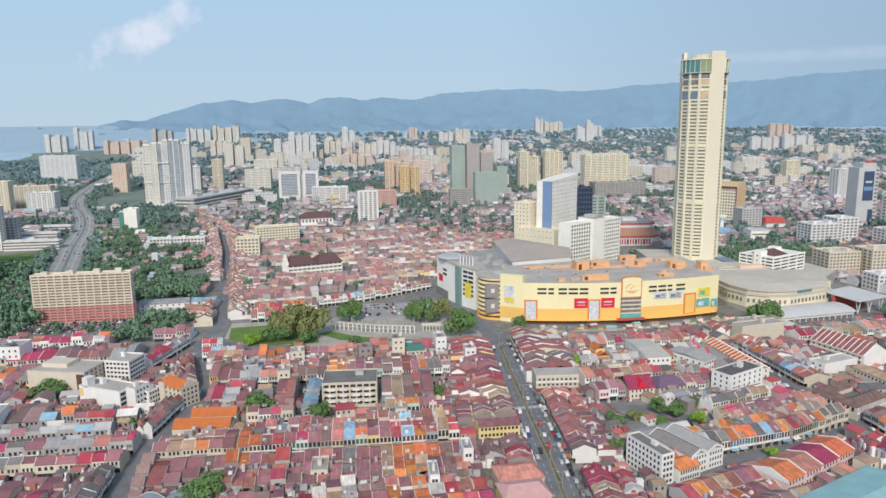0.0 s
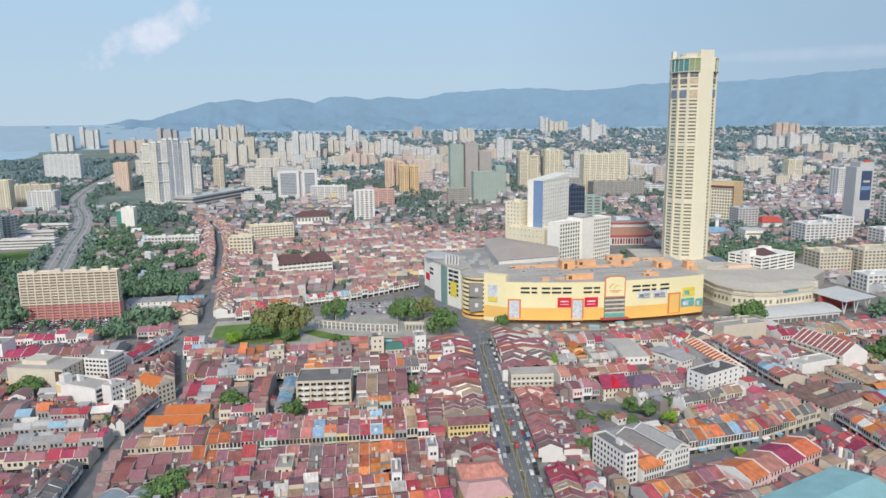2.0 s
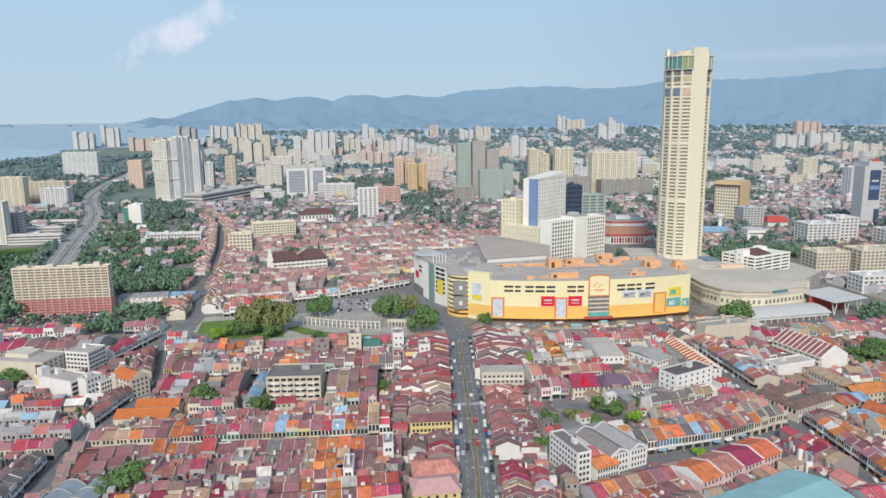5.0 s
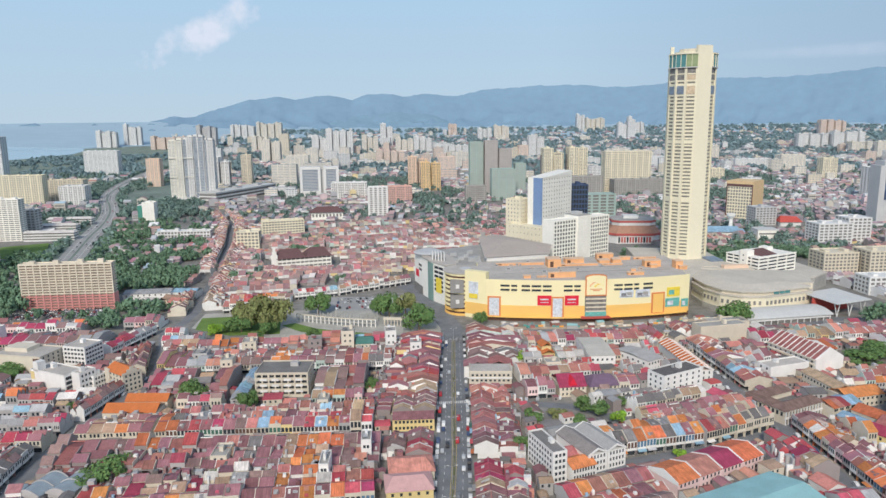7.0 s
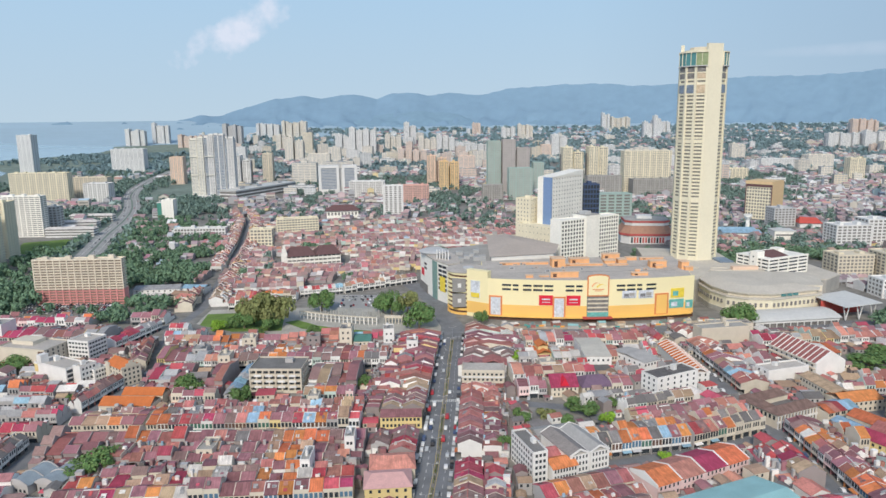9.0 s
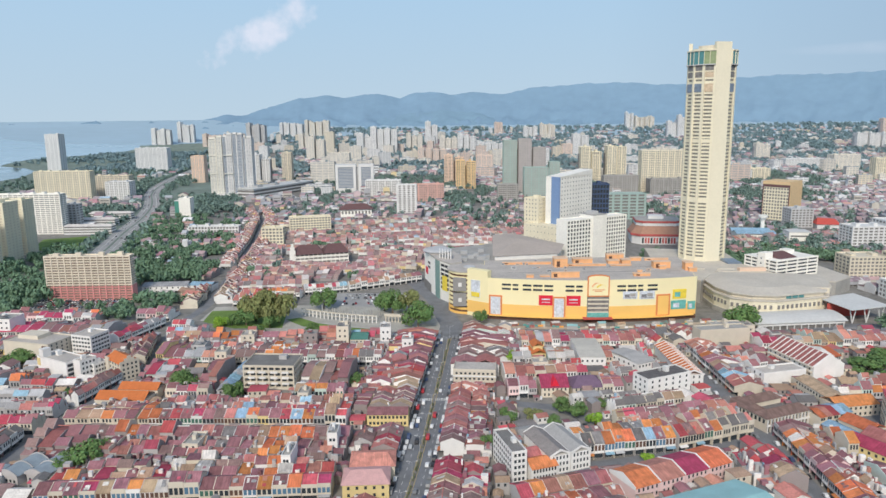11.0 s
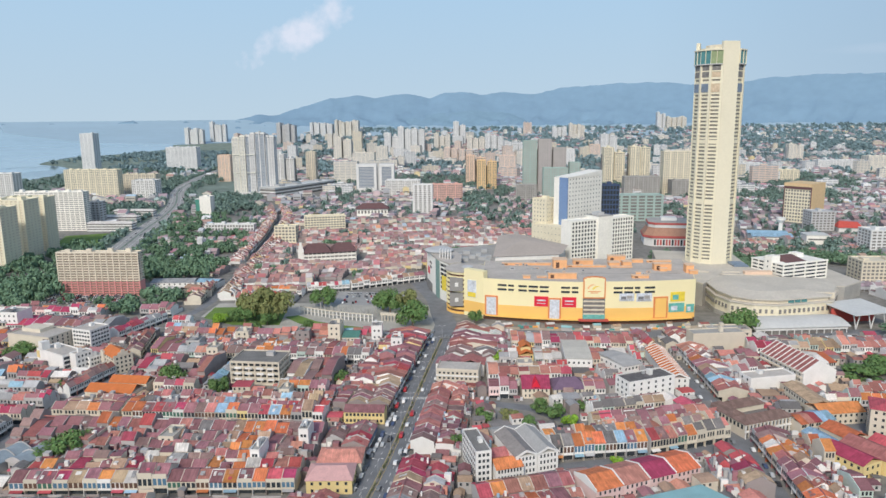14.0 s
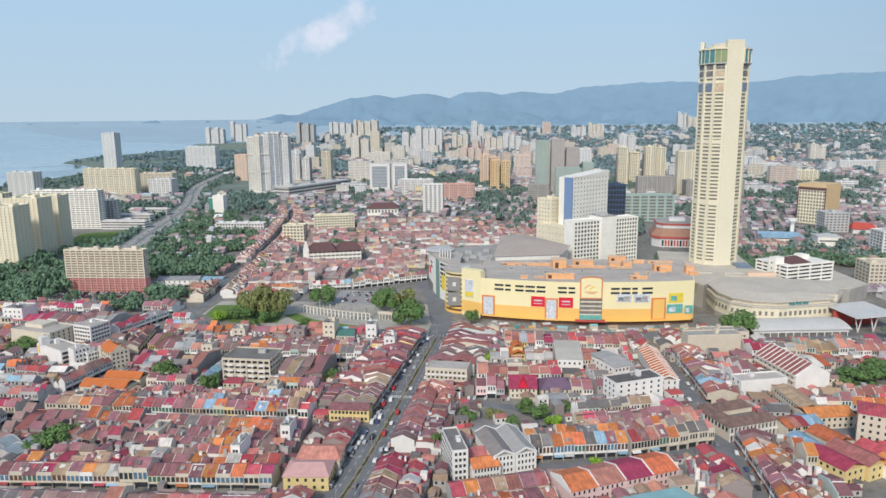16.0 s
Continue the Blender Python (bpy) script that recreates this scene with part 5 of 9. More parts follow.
for z0, z1, hw in ((0, 18, 3.4), (18, 22, 2.4), (22, 26, 1.4)):
    boxpart("gable_tower", b, "hotel_white", -34 - hw, -34 + hw, -9, -5, z0, z1, "stepped white gable tower")
b = thing("maroon_hall", "white civic hall under a broad maroon hipped roof", "building", pose(-40, 1200, 0, 0, 0, 6))
boxpart("wall", b, "hotel_white", -27, 27, -10, 12, 0, 13)
for i in range(9):
    boxpart("window", b, "glass_dim", -25 + 5.8 * i, -22 + 5.8 * i, -10.2, -9.8, 5, 10)
a = Acc()
a.add([(-30, -13, 13), (30, -13, 13), (30, 15, 13), (-30, 15, 13), (-17, 1, 22), (17, 1, 22)], [(0, 1, 5, 4), (1, 2, 5), (2, 3, 4, 5), (3, 0, 4), (3, 2, 1, 0)])
part("roof", a, "roof_maroon", b, "maroon hipped roof")
b = slab_tower("terrace_offices", "long cream and grey office terrace with flat roof", -126, -63, 1048, 1068, 19, 5, 14, 4, "paint_cream", "glass_dim", 0.45, 0.3, rot=14)
b = slab_tower("green_glass_offices", "small white office block with a green glazed end", -352, -332, 1204, 1224, 33, 8, 3, 3, "hotel_white", "glass_dim", 0.7, 0.7)
boxpart("green_wing", b, "glass_green", -18, -10.3, -9, 8, 0, 29, "green glazed wing")
boxpart("wing_roof", b, "paint_white", -18.4, -10.3, -9.4, 8.4, 29, 30)
b = thing("blue_roof_depot", "white depot with broad blue metal roofs", "building", pose(540, 940, 0, 0, 0, -8))
boxpart("wall", b, "hotel_white", -24, 24, -20, 22, 0, 9)
for y0, y1, m in ((-22, 0, "roof_blue"), (0, 24, "far_roof_blue")):
    a = Acc()
    g = Acc()
    gable(g, 52, y0, y1, 9, 12)
    v = np.concatenate(g.v)
    v[:, 0] -= 26
    a.add(v, g.f)
    part("roof", a, m, b, "blue metal roof")
for i in range(7):
    boxpart("door", b, "glass_dim", -22 + 6.4 * i, -18 + 6.4 * i, -20.2, -19.9, 0, 5)
b = thing("white_shed", "plain white hall with a flat roof", "building", pose(586, 905, 0, 0, 0, -6))
boxpart("wall", b, "hotel_white", -14, 14, -10, 14, 0, 14)
boxpart("roof", b, "sheet_pale", -14.5, 14.5, -10.5, 14.5, 14, 14.8)
boxpart("window_strip", b, "glass_dim", -12, 12, -10.2, -9.9, 8, 10)
b = thing("water_tower", "white flared water tower", "water tower", pose(566, 965, 0))
for r0, r1, z0, z1, nm in ((3.0, 2.6, 0, 20, "shaft"), (2.6, 6.0, 20, 25, "bowl"), (6.0, 6.0, 25, 28, "tank")):
    a = Acc()
    v = [(r * math.cos(6.2832 * i / 16), r * math.sin(6.2832 * i / 16), z) for r, z in ((r0, z0), (r1, z1)) for i in range(16)]
    a.add(v, [(i, (i + 1) % 16, 16 + (i + 1) % 16, 16 + i) for i in range(16)] + [tuple(range(16, 32))])
    part(nm, a, "hotel_white", b)
# bright red tent roof, yellow block and white water tower among the far houses
b = thing("red_tent_hall", "hall under a bright red tent roof", "building", pose(684, 1015, 0, 0, 0, -10))
boxpart("wall", b, "paint_white", -15, 15, -9, 9, 0, 7)
a = Acc()
a.add([(-17, -11, 6.8), (17, -11, 6.8), (17, 11, 6.8), (-17, 11, 6.8), (-14, -3, 16), (12, 2, 14)], [(0, 1, 5, 4), (1, 2, 5), (2, 3, 4, 5), (3, 0, 4), (3, 2, 1, 0)])
part("roof", a, "paint_red", b)
b = thing("yellow_block", "small bright yellow building", "building", pose(672, 925, 0))
boxpart("wall", b, "paint_yellow", -5, 5, -5, 5, 0, 13)
boxpart("roof", b, "concrete", -5.2, 5.2, -5.2, 5.2, 13, 13.5)
boxpart("window_strip", b, "glass_dim", -3, 3, -5.2, -5, 4, 10)
# white terraced block with a maroon roof
b = thing("terraced_offices", "white banded office block with a maroon roof and a blank core", "building", pose(428.8, 631.7, 0, 0, 0, 24))
for i in range(9):
    boxpart("floor_band", b, "hotel_white", 0, 56, 0, 38.7, 3.4 * i, 3.4 * i + 1.75)
    boxpart("window_wall", b, "glass_dark", 0.8, 55.2, 0.8, 37.9, 3.4 * i + 1.75, 3.4 * i + 3.4)
for t in (0.6, 14, 28, 42, 55.4):
    boxpart("pier", b, "hotel_white", t - 0.5, t + 0.5, -0.1, 0.9, 0, 30.6)
for t in (9, 23, 30, 38):
    boxpart("pier", b, "hotel_white", -0.1, 0.9, t - 0.5, t + 0.5, 0, 30.6)
boxpart("core", b, "hotel_white", -1.5, 9, 13, 21, 0, 37.0, "blank white stair core")
for i in range(3):
    boxpart("core_window", b, "glass_dark", -1.7, -1.5, 16.4, 17.6, 21 + 5 * i, 22.5 + 5 * i)
boxpart("roof_slab", b, "hotel_white", -0.3, 56.3, -0.3, 39, 30.6, 31.4)
boxpart("parapet", b, "hotel_white", 0, 56, 0, 0.4, 31.4, 32.3)
a = Acc()
a.add([(9.5, 5, 31.4), (34, 5, 31.4), (34, 33, 31.4), (9.5, 33, 31.4), (14, 19, 36.2), (29, 19, 36.2)], [(0, 1, 5, 4), (1, 2, 5), (2, 3, 4, 5), (3, 0, 4), (3, 2, 1, 0)])
part("roof", a, "roof_maroon", b, "hipped maroon roof")
boxpart("roof_house", b, "hotel_white", 40, 49, 22, 32, 31.4, 35)
# towers under construction, wrapped in netting
# net_green and frame_brown are paled, distance haze mixed into the paint
for x0, x1, y0, h, wc in ((244, 273, 1506, 117, "net_green"), (274, 338, 1500, 120, "frame_brown"), (280, 330, 1424, 64, "net_green"), (224, 266, 1402, 32, "concrete"), (343, 366, 1500, 70, "net_green"), (364, 446, 1125, 41, "net_green"), (448, 520, 1440, 44, "concrete")):
    slab_tower("unfinished_tower", "unfinished concrete tower behind building nets", x0, x1, y0, y0 + 28, h, max(6, int(h / 5)), 6, 4, wc, "concrete" if h > 45 else "concrete_dark", 0.4, 0.5 if h > 45 else 0.25, plant=False, fin=0.8)
slab_tower("office_tower", "dark navy glass office block", 297, 320, 852, 872, 84, 14, 6, 5, "paint_navy", "glass_dark", 0.3, 0.2)
b = slab_tower("crowned_condominium", "cream condominium with small pitched crowns", 537, 639, 1482, 1512, 93, 20, 14, 4, "paint_cream", "glass_dim", 0.4, 0.45, plant=False, crown=5)
slab_tower("podium_block", "bare concrete podium frame below the condominium", 545, 660, 1440, 1475, 36, 5, 12, 4, "concrete", "concrete_dark", 0.3, 0.3)
mat("flats_cream", (0.74, 0.66, 0.54), rough=0.85, var=0.16, scale=0.12, fine=0.8)
mat("corridor_brown", (0.30, 0.24, 0.19), rough=0.9, var=0.3, scale=0.25, fine=0.8)
FLATS = slab_tower("flats_block", "long cream and pink flats slab with open corridors", -266, -184, 632, 642, 42.2, 17, 13, 2, "flats_cream", "corridor_brown", 0.40, 0.14, proud=1.3, low=(6, "paint_pink"))
for i in range(14):
    t = -41 + 0.6 + (82 - 1.2) * i / 13
    boxpart("lower_pier", FLATS, "paint_pink", t - 0.6, t + 0.6, -5.2, -4.9, 0, 42.2 * 6 / 17)
boxpart("lower_pier", FLATS, "paint_pink", 40.8, 41.25, -4.9, 4.9, 0, 42.2 * 6 / 17)
# tall hotel with a blue stripe, and the white hotel wings before it
def corner_box(px, py, rot, a0, a1, b0, b1):
    """x0, x1, y0, y1 of an unturned box whose centre suits a span a along and b across a line turned by rot at (px, py)."""
    u = (math.cos(radians(rot)), math.sin(radians(rot)))
    cx, cy = px + u[0] * (a0 + a1) / 2 - u[1] * (b0 + b1) / 2, py + u[1] * (a0 + a1) / 2 + u[0] * (b0 + b1) / 2
    return cx - (a1 - a0) / 2, cx + (a1 - a0) / 2, cy - (b1 - b0) / 2, cy + (b1 - b0) / 2


H = slab_tower("hotel_tower", "tall white hotel slab with small windows and a blue stripe", *corner_box(250, 802, 44, 0, 66, 0, 20), 97, 20, 11, 2, "hotel_white", "glass_dim", 0.62, 0.64, rot=44, plant=False)
boxpart("end_wall", H, "hotel_white", -33.3, -32.2, 2, 10.2, 36, 98.2, "blank white end wall")
boxpart("blue_stripe", H, "paint_blue", -33.5, -32.2, -10.2, 2, 36, 98.4, "blue painted vertical stripe")
a = Acc()
a.add([(-33, -10, 97.4), (33, -10, 97.4), (33, 10, 97.4), (-33, 10, 97.4), (-33, -10, 98.5), (33, -10, 104), (33, 10, 104), (-33, 10, 98.5)], BOXF_RING)
part("sloped_parapet", a, "hotel_white", H)
slab_tower("hotel_wing", "cream hotel wing beside the tall slab", 216, 238, 818, 840, 71, 15, 5, 4, "paint_cream", "glass_dim", 0.6, 0.6, rot=44)
slab_tower("hotel_podium", "cream hotel podium with a few windows", 224, 252, 779, 831, 42, 6, 4, 9, "paint_cream", "glass_dim", 0.78, 0.75, rot=44, plant=False)
for a0, a1 in ((0, 34), (55, 85)):
    b = slab_tower("white_hotel", "white hotel wing with a grid of square dark windows", *corner_box(243, 709, 30.5, a0, a1, 0, 17), 59.5, 14, 8, 0, "hotel_white", "glass_dark", 0.38, 0.34, rot=30.5, plant=False, proud=0.6)
    w = (a1 - a0) / 2
    for sx in (-1, 1):
        boxpart("end_wall", b, "hotel_white", min(sx * w, sx * (w + 0.3)), max(sx * w, sx * (w + 0.3)), -8.6, 8.6, 0, 60.9, "blank white end wall")
x0, x1, y0, y1 = corner_box(243, 709, 30.5, 34.5, 54.5, -2, 20)
b = thing("hotel_core", "blank white stair core between hotel wings", "building", pose((x0 + x1) / 2, (y0 + y1) / 2, 0, 0, 0, 30.5))
boxpart("wall", b, "hotel_white", -10, 10, -11, 11, 0, 63.5)
boxpart("roof", b, "concrete", -10.2, 10.2, -11.2, 11.2, 63.5, 64)
boxpart("plant_room", b, "paint_grey", -6, 3, -4, 5, 64, 67)
mat("roof_terracotta", (0.42, 0.24, 0.17), rough=0.85, var=0.15)
# red market hall
b = thing("red_market", "many-sided market hall with red fascias and a sloping terracotta roof", "building", pose(402, 922, 0, 0, 0, -8))
mat("fascia_red", (0.50, 0.12, 0.11), rough=0.7, var=0.15, scale=0.15)


def oct_ring(o, z0, z1, m, nm, o2=None, label=""):
    a = Acc()
    base = [(-34, -18), (-24, -28), (24, -28), (34, -18), (34, 18), (24, 28), (-24, 28), (-34, 18)]
    lo, hi = [(x * (1 + o / 34), y * (1 + o / 34)) for x, y in base], [(x * (1 + (o if o2 is None else o2) / 34), y * (1 + (o if o2 is None else o2) / 34)) for x, y in base]
    a.add([(x, y, z0) for x, y in lo] + [(x, y, z1) for x, y in hi], [(i, (i + 1) % 8, 8 + (i + 1) % 8, 8 + i) for i in range(8)] + [tuple(range(8, 16)), tuple(range(7, -1, -1))])
    return part(nm, a, m, b, label)


oct_ring(0, 0, 11, "paint_white", "lower_wall")
for i in range(12):
    boxpart("shop_panel", b, "fascia_red" if i % 3 else "glass_dark", -22 + 3.7 * i, -19.6 + 3.7 * i, -28.3, -27.8, 1.5, 9)
oct_ring(1.6, 11, 14, "fascia_red", "lower_fascia", None, "red fascia")
oct_ring(1.2, 14, 24, "roof_terracotta", "sloping_roof", -6, "terracotta tiled slope")
oct_ring(-5, 24, 28, "paint_white", "upper_wall")
oct_ring(-4.2, 28, 30.5, "fascia_red", "upper_fascia", None, "red fascia")
oct_ring(-5, 30.5, 31.2, "concrete", "roof")
boxpart("plant_room", b, "paint_white", -12, 8, -6, 10, 31.2, 35)

# ---------------------------------------------------------------- the landmark tower
tower = thing("round_tower", "very tall cream twelve-faced tower with banded windows and blank panels", "tower", pose(383.6, 706.4, 0))
TR, TZ0, TZ1 = 22.9, 20.0, 217.0
# direction from tower to camera; the panels are turned to fit that view
view_dir = math.atan2(-715.0, -304.0)
edges = []
for k in range(3):
    start = view_dir + radians(12 + 120 * k)
    edges += [(start, start + radians(42), True)]
    for j in range(3):
        edges.append((start + radians(42 + 26 * j), start + radians(42 + 26 * (j + 1)), False))


def ring_poly(r, blanks=True):
    return [(r * math.cos(a), r * math.sin(a)) for a, b, bl in edges]


a = Acc()
mat("tower_glass", (0.25, 0.24, 0.21), rough=0.35, var=0.35, scale=0.25, fine=1.0)
a.prism(ring_poly(TR - 0.9), TZ0, TZ1)
part("window_wall", a, "tower_glass", tower, "grey recessed window bands")
NF = 55
fh = (TZ1 - TZ0) / NF
a = Acc()
a.prism(ring_poly(TR), 0, fh * 0.5)
band_me = a.mesh("floor_band", ["paint_tower"])
for i in range(NF):
    part("floor_band", band_me, None, tower, m=Matrix.Translation((0, 0, TZ0 + i * fh)))
for zc in (TZ0 - 0.1, TZ0 + 62, TZ0 + 121, TZ0 + 176):
    a = Acc()
    a.prism(ring_poly(TR + 0.12), zc, zc + 3.6)
    part("plant_floor", a, "paint_tower", tower, "plain band of a plant floor")
for a0, a1, bl in edges:
    p, q = Vector((math.cos(a0), math.sin(a0))) * TR, Vector((math.cos(a1), math.sin(a1))) * TR
    u = (q - p).normalized()
    n = Vector((u.y, -u.x))
    if bl:
        a = Acc()
        i0, i1 = p - u * 0.2, q
        pts = [i0 - n * 3, i1 - n * 3, i1 + n * 0.4, i0 + n * 0.4]
        a.prism([(v.x, v.y) for v in pts], 0, 238.0)
        part("blank_panel", a, "paint_tower", tower, "blank cream shear wall panel")
    else:
        a = Acc()
        pts = [q - u * 1.15 - n * 1.5, q + u * 1.15 - n * 1.5, q + u * 1.15 + n * 0.95, q - u * 1.15 + n * 0.95]
        a.prism([(v.x, v.y) for v in pts], 0, 229.0)
        part("rib", a, "paint_tower", tower)
mat("glass_teal", (0.10, 0.26, 0.27), rough=0.2, var=0.2)
mat("glass_gold", (0.30, 0.36, 0.20), rough=0.25, var=0.2)
mat("peach_panel", (0.60, 0.48, 0.34), rough=0.8, var=0.3, scale=0.4)


def face_piece(name, a0, a1, r_out, r_in, z0, z1, m, label="", under=None):
    a = Acc()
    p, q = (math.cos(a0), math.sin(a0)), (math.cos(a1), math.sin(a1))
    a.prism([(p[0] * r_out, p[1] * r_out), (q[0] * r_out, q[1] * r_out), (q[0] * r_in, q[1] * r_in), (p[0] * r_in, p[1] * r_in)], z0, z1)
    return part(name, a, m, under or tower, label)


for i, (a0, a1, bl) in enumerate(edges):
    if bl:
        continue
    gold = i == len(edges) - 1
    g = face_piece("sky_gallery", a0, a1, TR + 1.4, TR - 3, 217.0, 229.5, "glass_gold" if gold else "glass_teal", "glazed crown gallery bay")
    for z, h in ((216.2, 0.9), (229.5, 1.2)):
        face_piece("cornice", a0, a1, TR + 2.4, TR - 2, z, z + h, "paint_grey" if z < 220 else "paint_tower")
    face_piece("sky_recess", a0, a1, TR + 0.15, TR - 2, 204.5, 209.5, "peach_panel" if gold else "glass_dim")
    face_piece("sky_recess", a0, a1, TR + 0.15, TR - 2, 211.0, 215.5, "glass_dim")
    face_piece("dark_glazing", a0, a1, TR + 0.3, TR - 2, 190.5, 198.5, "peach_panel" if gold else "glass_bluegrey", "dark double-height glazing")
    for t in (0.0, 0.5):
        am = a0 + (a1 - a0) * t
        face_piece("mullion", am - 0.008, am + 0.008, TR + 1.7, TR, 217.0, 229.6, "paint_tower", under=g)
a = Acc()
a.prism(ring_poly(TR - 4), 230, 232.5)
part("roof_house", a, "paint_cream", tower)
a = Acc()
a.prism(ring_poly(TR - 9), 232.5, 235.5)
part("roof_plant", a, "paint_beige", tower)
a = Acc()
a.prism(ring_poly(TR + 0.6), 0, TZ0)
part("base", a, "paint_tower", tower)

# ---------------------------------------------------------------- shopping mall
mall = thing("shopping_mall", "large cream and orange shopping mall with a curved front", "mall", pose(0, 0, 0))


def mf(x):
    return 543.5 + 0.00157 * (x - 246) ** 2


def front_poly(x0, x1, off, depth, n=20):
    """A curved strip of the front wall, off metres proud and depth thick."""
    out, inn = [], []
    for i in range(n + 1):
        x = x0 + (x1 - x0) * i / n
        s = 2 * 0.00157 * (x - 246)
        L = math.hypot(1, s)
        nx, ny = s / L, -1 / L
        out.append((x + nx * off, mf(x) + ny * off))
        inn.append((x + nx * (off - depth), mf(x) + ny * (off - depth)))
    return out + inn[::-1]


def front_part(name, x0, x1, z0, z1, m, off=0.15, depth=0.4, label="", n=6, under=None):
    a = Acc()
    a.prism(front_poly(x0, x1, off, depth, n), z0, z1)
    return part(name, a, m, under or mall, label)


mat("mall_cream", (0.92, 0.82, 0.50), rough=0.7, var=0.05, scale=0.05)
mat("mall_orange", (0.92, 0.57, 0.17), rough=0.7, var=0.06, scale=0.05)
mat("mall_terracotta", (0.72, 0.27, 0.10), rough=0.7, var=0.1, scale=0.1)
mat("roof_house_orange", (0.84, 0.46, 0.23), rough=0.8, var=0.15, scale=0.2)
mat("roof_house_pale", (0.78, 0.55, 0.38), rough=0.8, var=0.15, scale=0.2)
mat("roof_deck", (0.52, 0.475, 0.43), rough=0.95, var=0.2, scale=0.06, fine=0.8)
mat("drum_panel", (0.30, 0.29, 0.28), rough=0.7, var=0.1)
mat("poster_red", (0.72, 0.03, 0.06), rough=0.5, var=0.1)
mat("poster_pale", (0.65, 0.68, 0.74), rough=0.5, var=0.3, scale=0.4, fine=1.0)
mat("poster_yellow", (0.85, 0.66, 0.08), rough=0.5, var=0.15, scale=0.4)
mat("poster_teal", (0.16, 0.46, 0.42), rough=0.5, var=0.3, scale=0.4)
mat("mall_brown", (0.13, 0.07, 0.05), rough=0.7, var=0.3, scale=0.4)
body_pts = front_poly(150, 325, 0, 0.1, 24)[:25] + [(336, 600), (341, 650), (225, 650), (152, 640), (150, 600)]
a = Acc()
a.prism(body_pts, 0, 33.0)
part("body", a, "mall_cream", mall)
a = Acc()
a.prism([(x * 0.994 + 1.4, y * 0.99 + 6) for x, y in body_pts], 32.9, 33.3)
part("roof_deck", a, "roof_deck", mall, "grey flat roof deck")
front_part("parapet", 150, 232, 33, 35.5, "mall_cream", 0.0, 0.6, n=16)
front_part("parapet", 249, 325, 33, 36.0, "mall_cream", 0.0, 0.6, n=16)
front_part("orange_base", 150, 232, 3.6, 13.5, "mall_orange", 0.25, 0.5, "orange lower wall", 16)
front_part("orange_base", 249, 325, 3.6, 13.5, "mall_orange", 0.25, 0.5, "orange lower wall", 16)
# dark brown stands in for the shade on shopfronts under the canopy
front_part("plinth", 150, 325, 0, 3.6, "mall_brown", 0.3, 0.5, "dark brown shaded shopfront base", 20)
front_part("canopy", 152, 322, 3.5, 4.1, "mall_orange", 3.0, 3.2, "", 20)


def mx(px):
    return float(np.interp(px, [862, 940, 1030, 1066, 1140, 1213], [150.8, 186.9, 230, 247, 282.7, 325]))


for a0, a1 in ((886, 902), (905, 915), (923, 938), (941, 957), (960, 975), (996, 1011), (1014, 1025), (1085, 1100), (1103, 1118), (1121, 1130), (1138, 1153)):
    for z in (29.6, 26.0):
        sw = front_part("strip_window", mx(a0), mx(a1), z, z + 1.7, "glass_dark", 0.1, 0.4, n=2)
        front_part("window_sill", mx(a0) - 0.2, mx(a1) + 0.2, z - 0.4, z, "mall_cream", 0.35, 0.5, n=2, under=sw)
for a0, a1, z0, z1, m, lab in ((951, 975, 14, 22.5, "poster_red", "red hoarding"), (998, 1022, 14, 22.5, "poster_red", "red hoarding"), (1095, 1120, 19.5, 26, "poster_pale", "pale picture hoarding"), (1124, 1149, 19, 26, "poster_pale", "pale picture hoarding"), (1176, 1197, 18, 26, "poster_yellow", "yellow and green hoarding"), (1174, 1197, 9, 16.5, "poster_teal", "teal hoarding"), (1200, 1212, 8, 15, "poster_teal", "blue-green hoarding")):
    hb = front_part("hoarding", mx(a0), mx(a1), z0, z1, m, 0.4, 0.5, lab, 3)
    x0, dx, dz = mx(a0), mx(a1) - mx(a0), z1 - z0
    if m == "poster_pale":
        for f0, f1, g0, g1, pm in ((0.12, 0.46, 0.25, 0.6, "paint_dark"), (0.5, 0.86, 0.3, 0.72, "concrete"), (0.1, 0.9, 0.12, 0.2, "paint_dark")):
            front_part("picture_shape", x0 + dx * f0, x0 + dx * f1, z0 + dz * g0, z0 + dz * g1, pm, 0.55, 0.3, "", 2, under=hb)
    elif m == "poster_red":
        for g0, g1 in ((0.55, 0.68), (0.28, 0.34)):
            front_part("pale_bar", x0 + dx * 0.2, x0 + dx * 0.8, z0 + dz * g0, z0 + dz * g1, "poster_pale", 0.55, 0.3, "", 2, under=hb)
    else:
        front_part("picture_shape", x0 + dx * 0.15, x0 + dx * 0.55, z0 + dz * 0.2, z0 + dz * 0.7, "poster_pale" if m == "poster_teal" else "poster_teal", 0.55, 0.3, "", 2, under=hb)
for a0, a1, z0, z1 in ((865, 885, 4, 21), (976, 995, 2, 21.5), (1153, 1171, 4.5, 22.5)):
    bf = front_part("bay_frame", mx(a0) - 0.8, mx(a1) + 0.8, z0, z1, "mall_terracotta", 0.6, 0.9, "terracotta picture frame", 2)
    front_part("bay_panel", mx(a0) + 0.6, mx(a1) - 0.6, z0 + 0.5, z1 - 1.3, "poster_pale" if a0 < 1100 else "mall_orange", 0.75, 0.4, "", 2, under=bf)
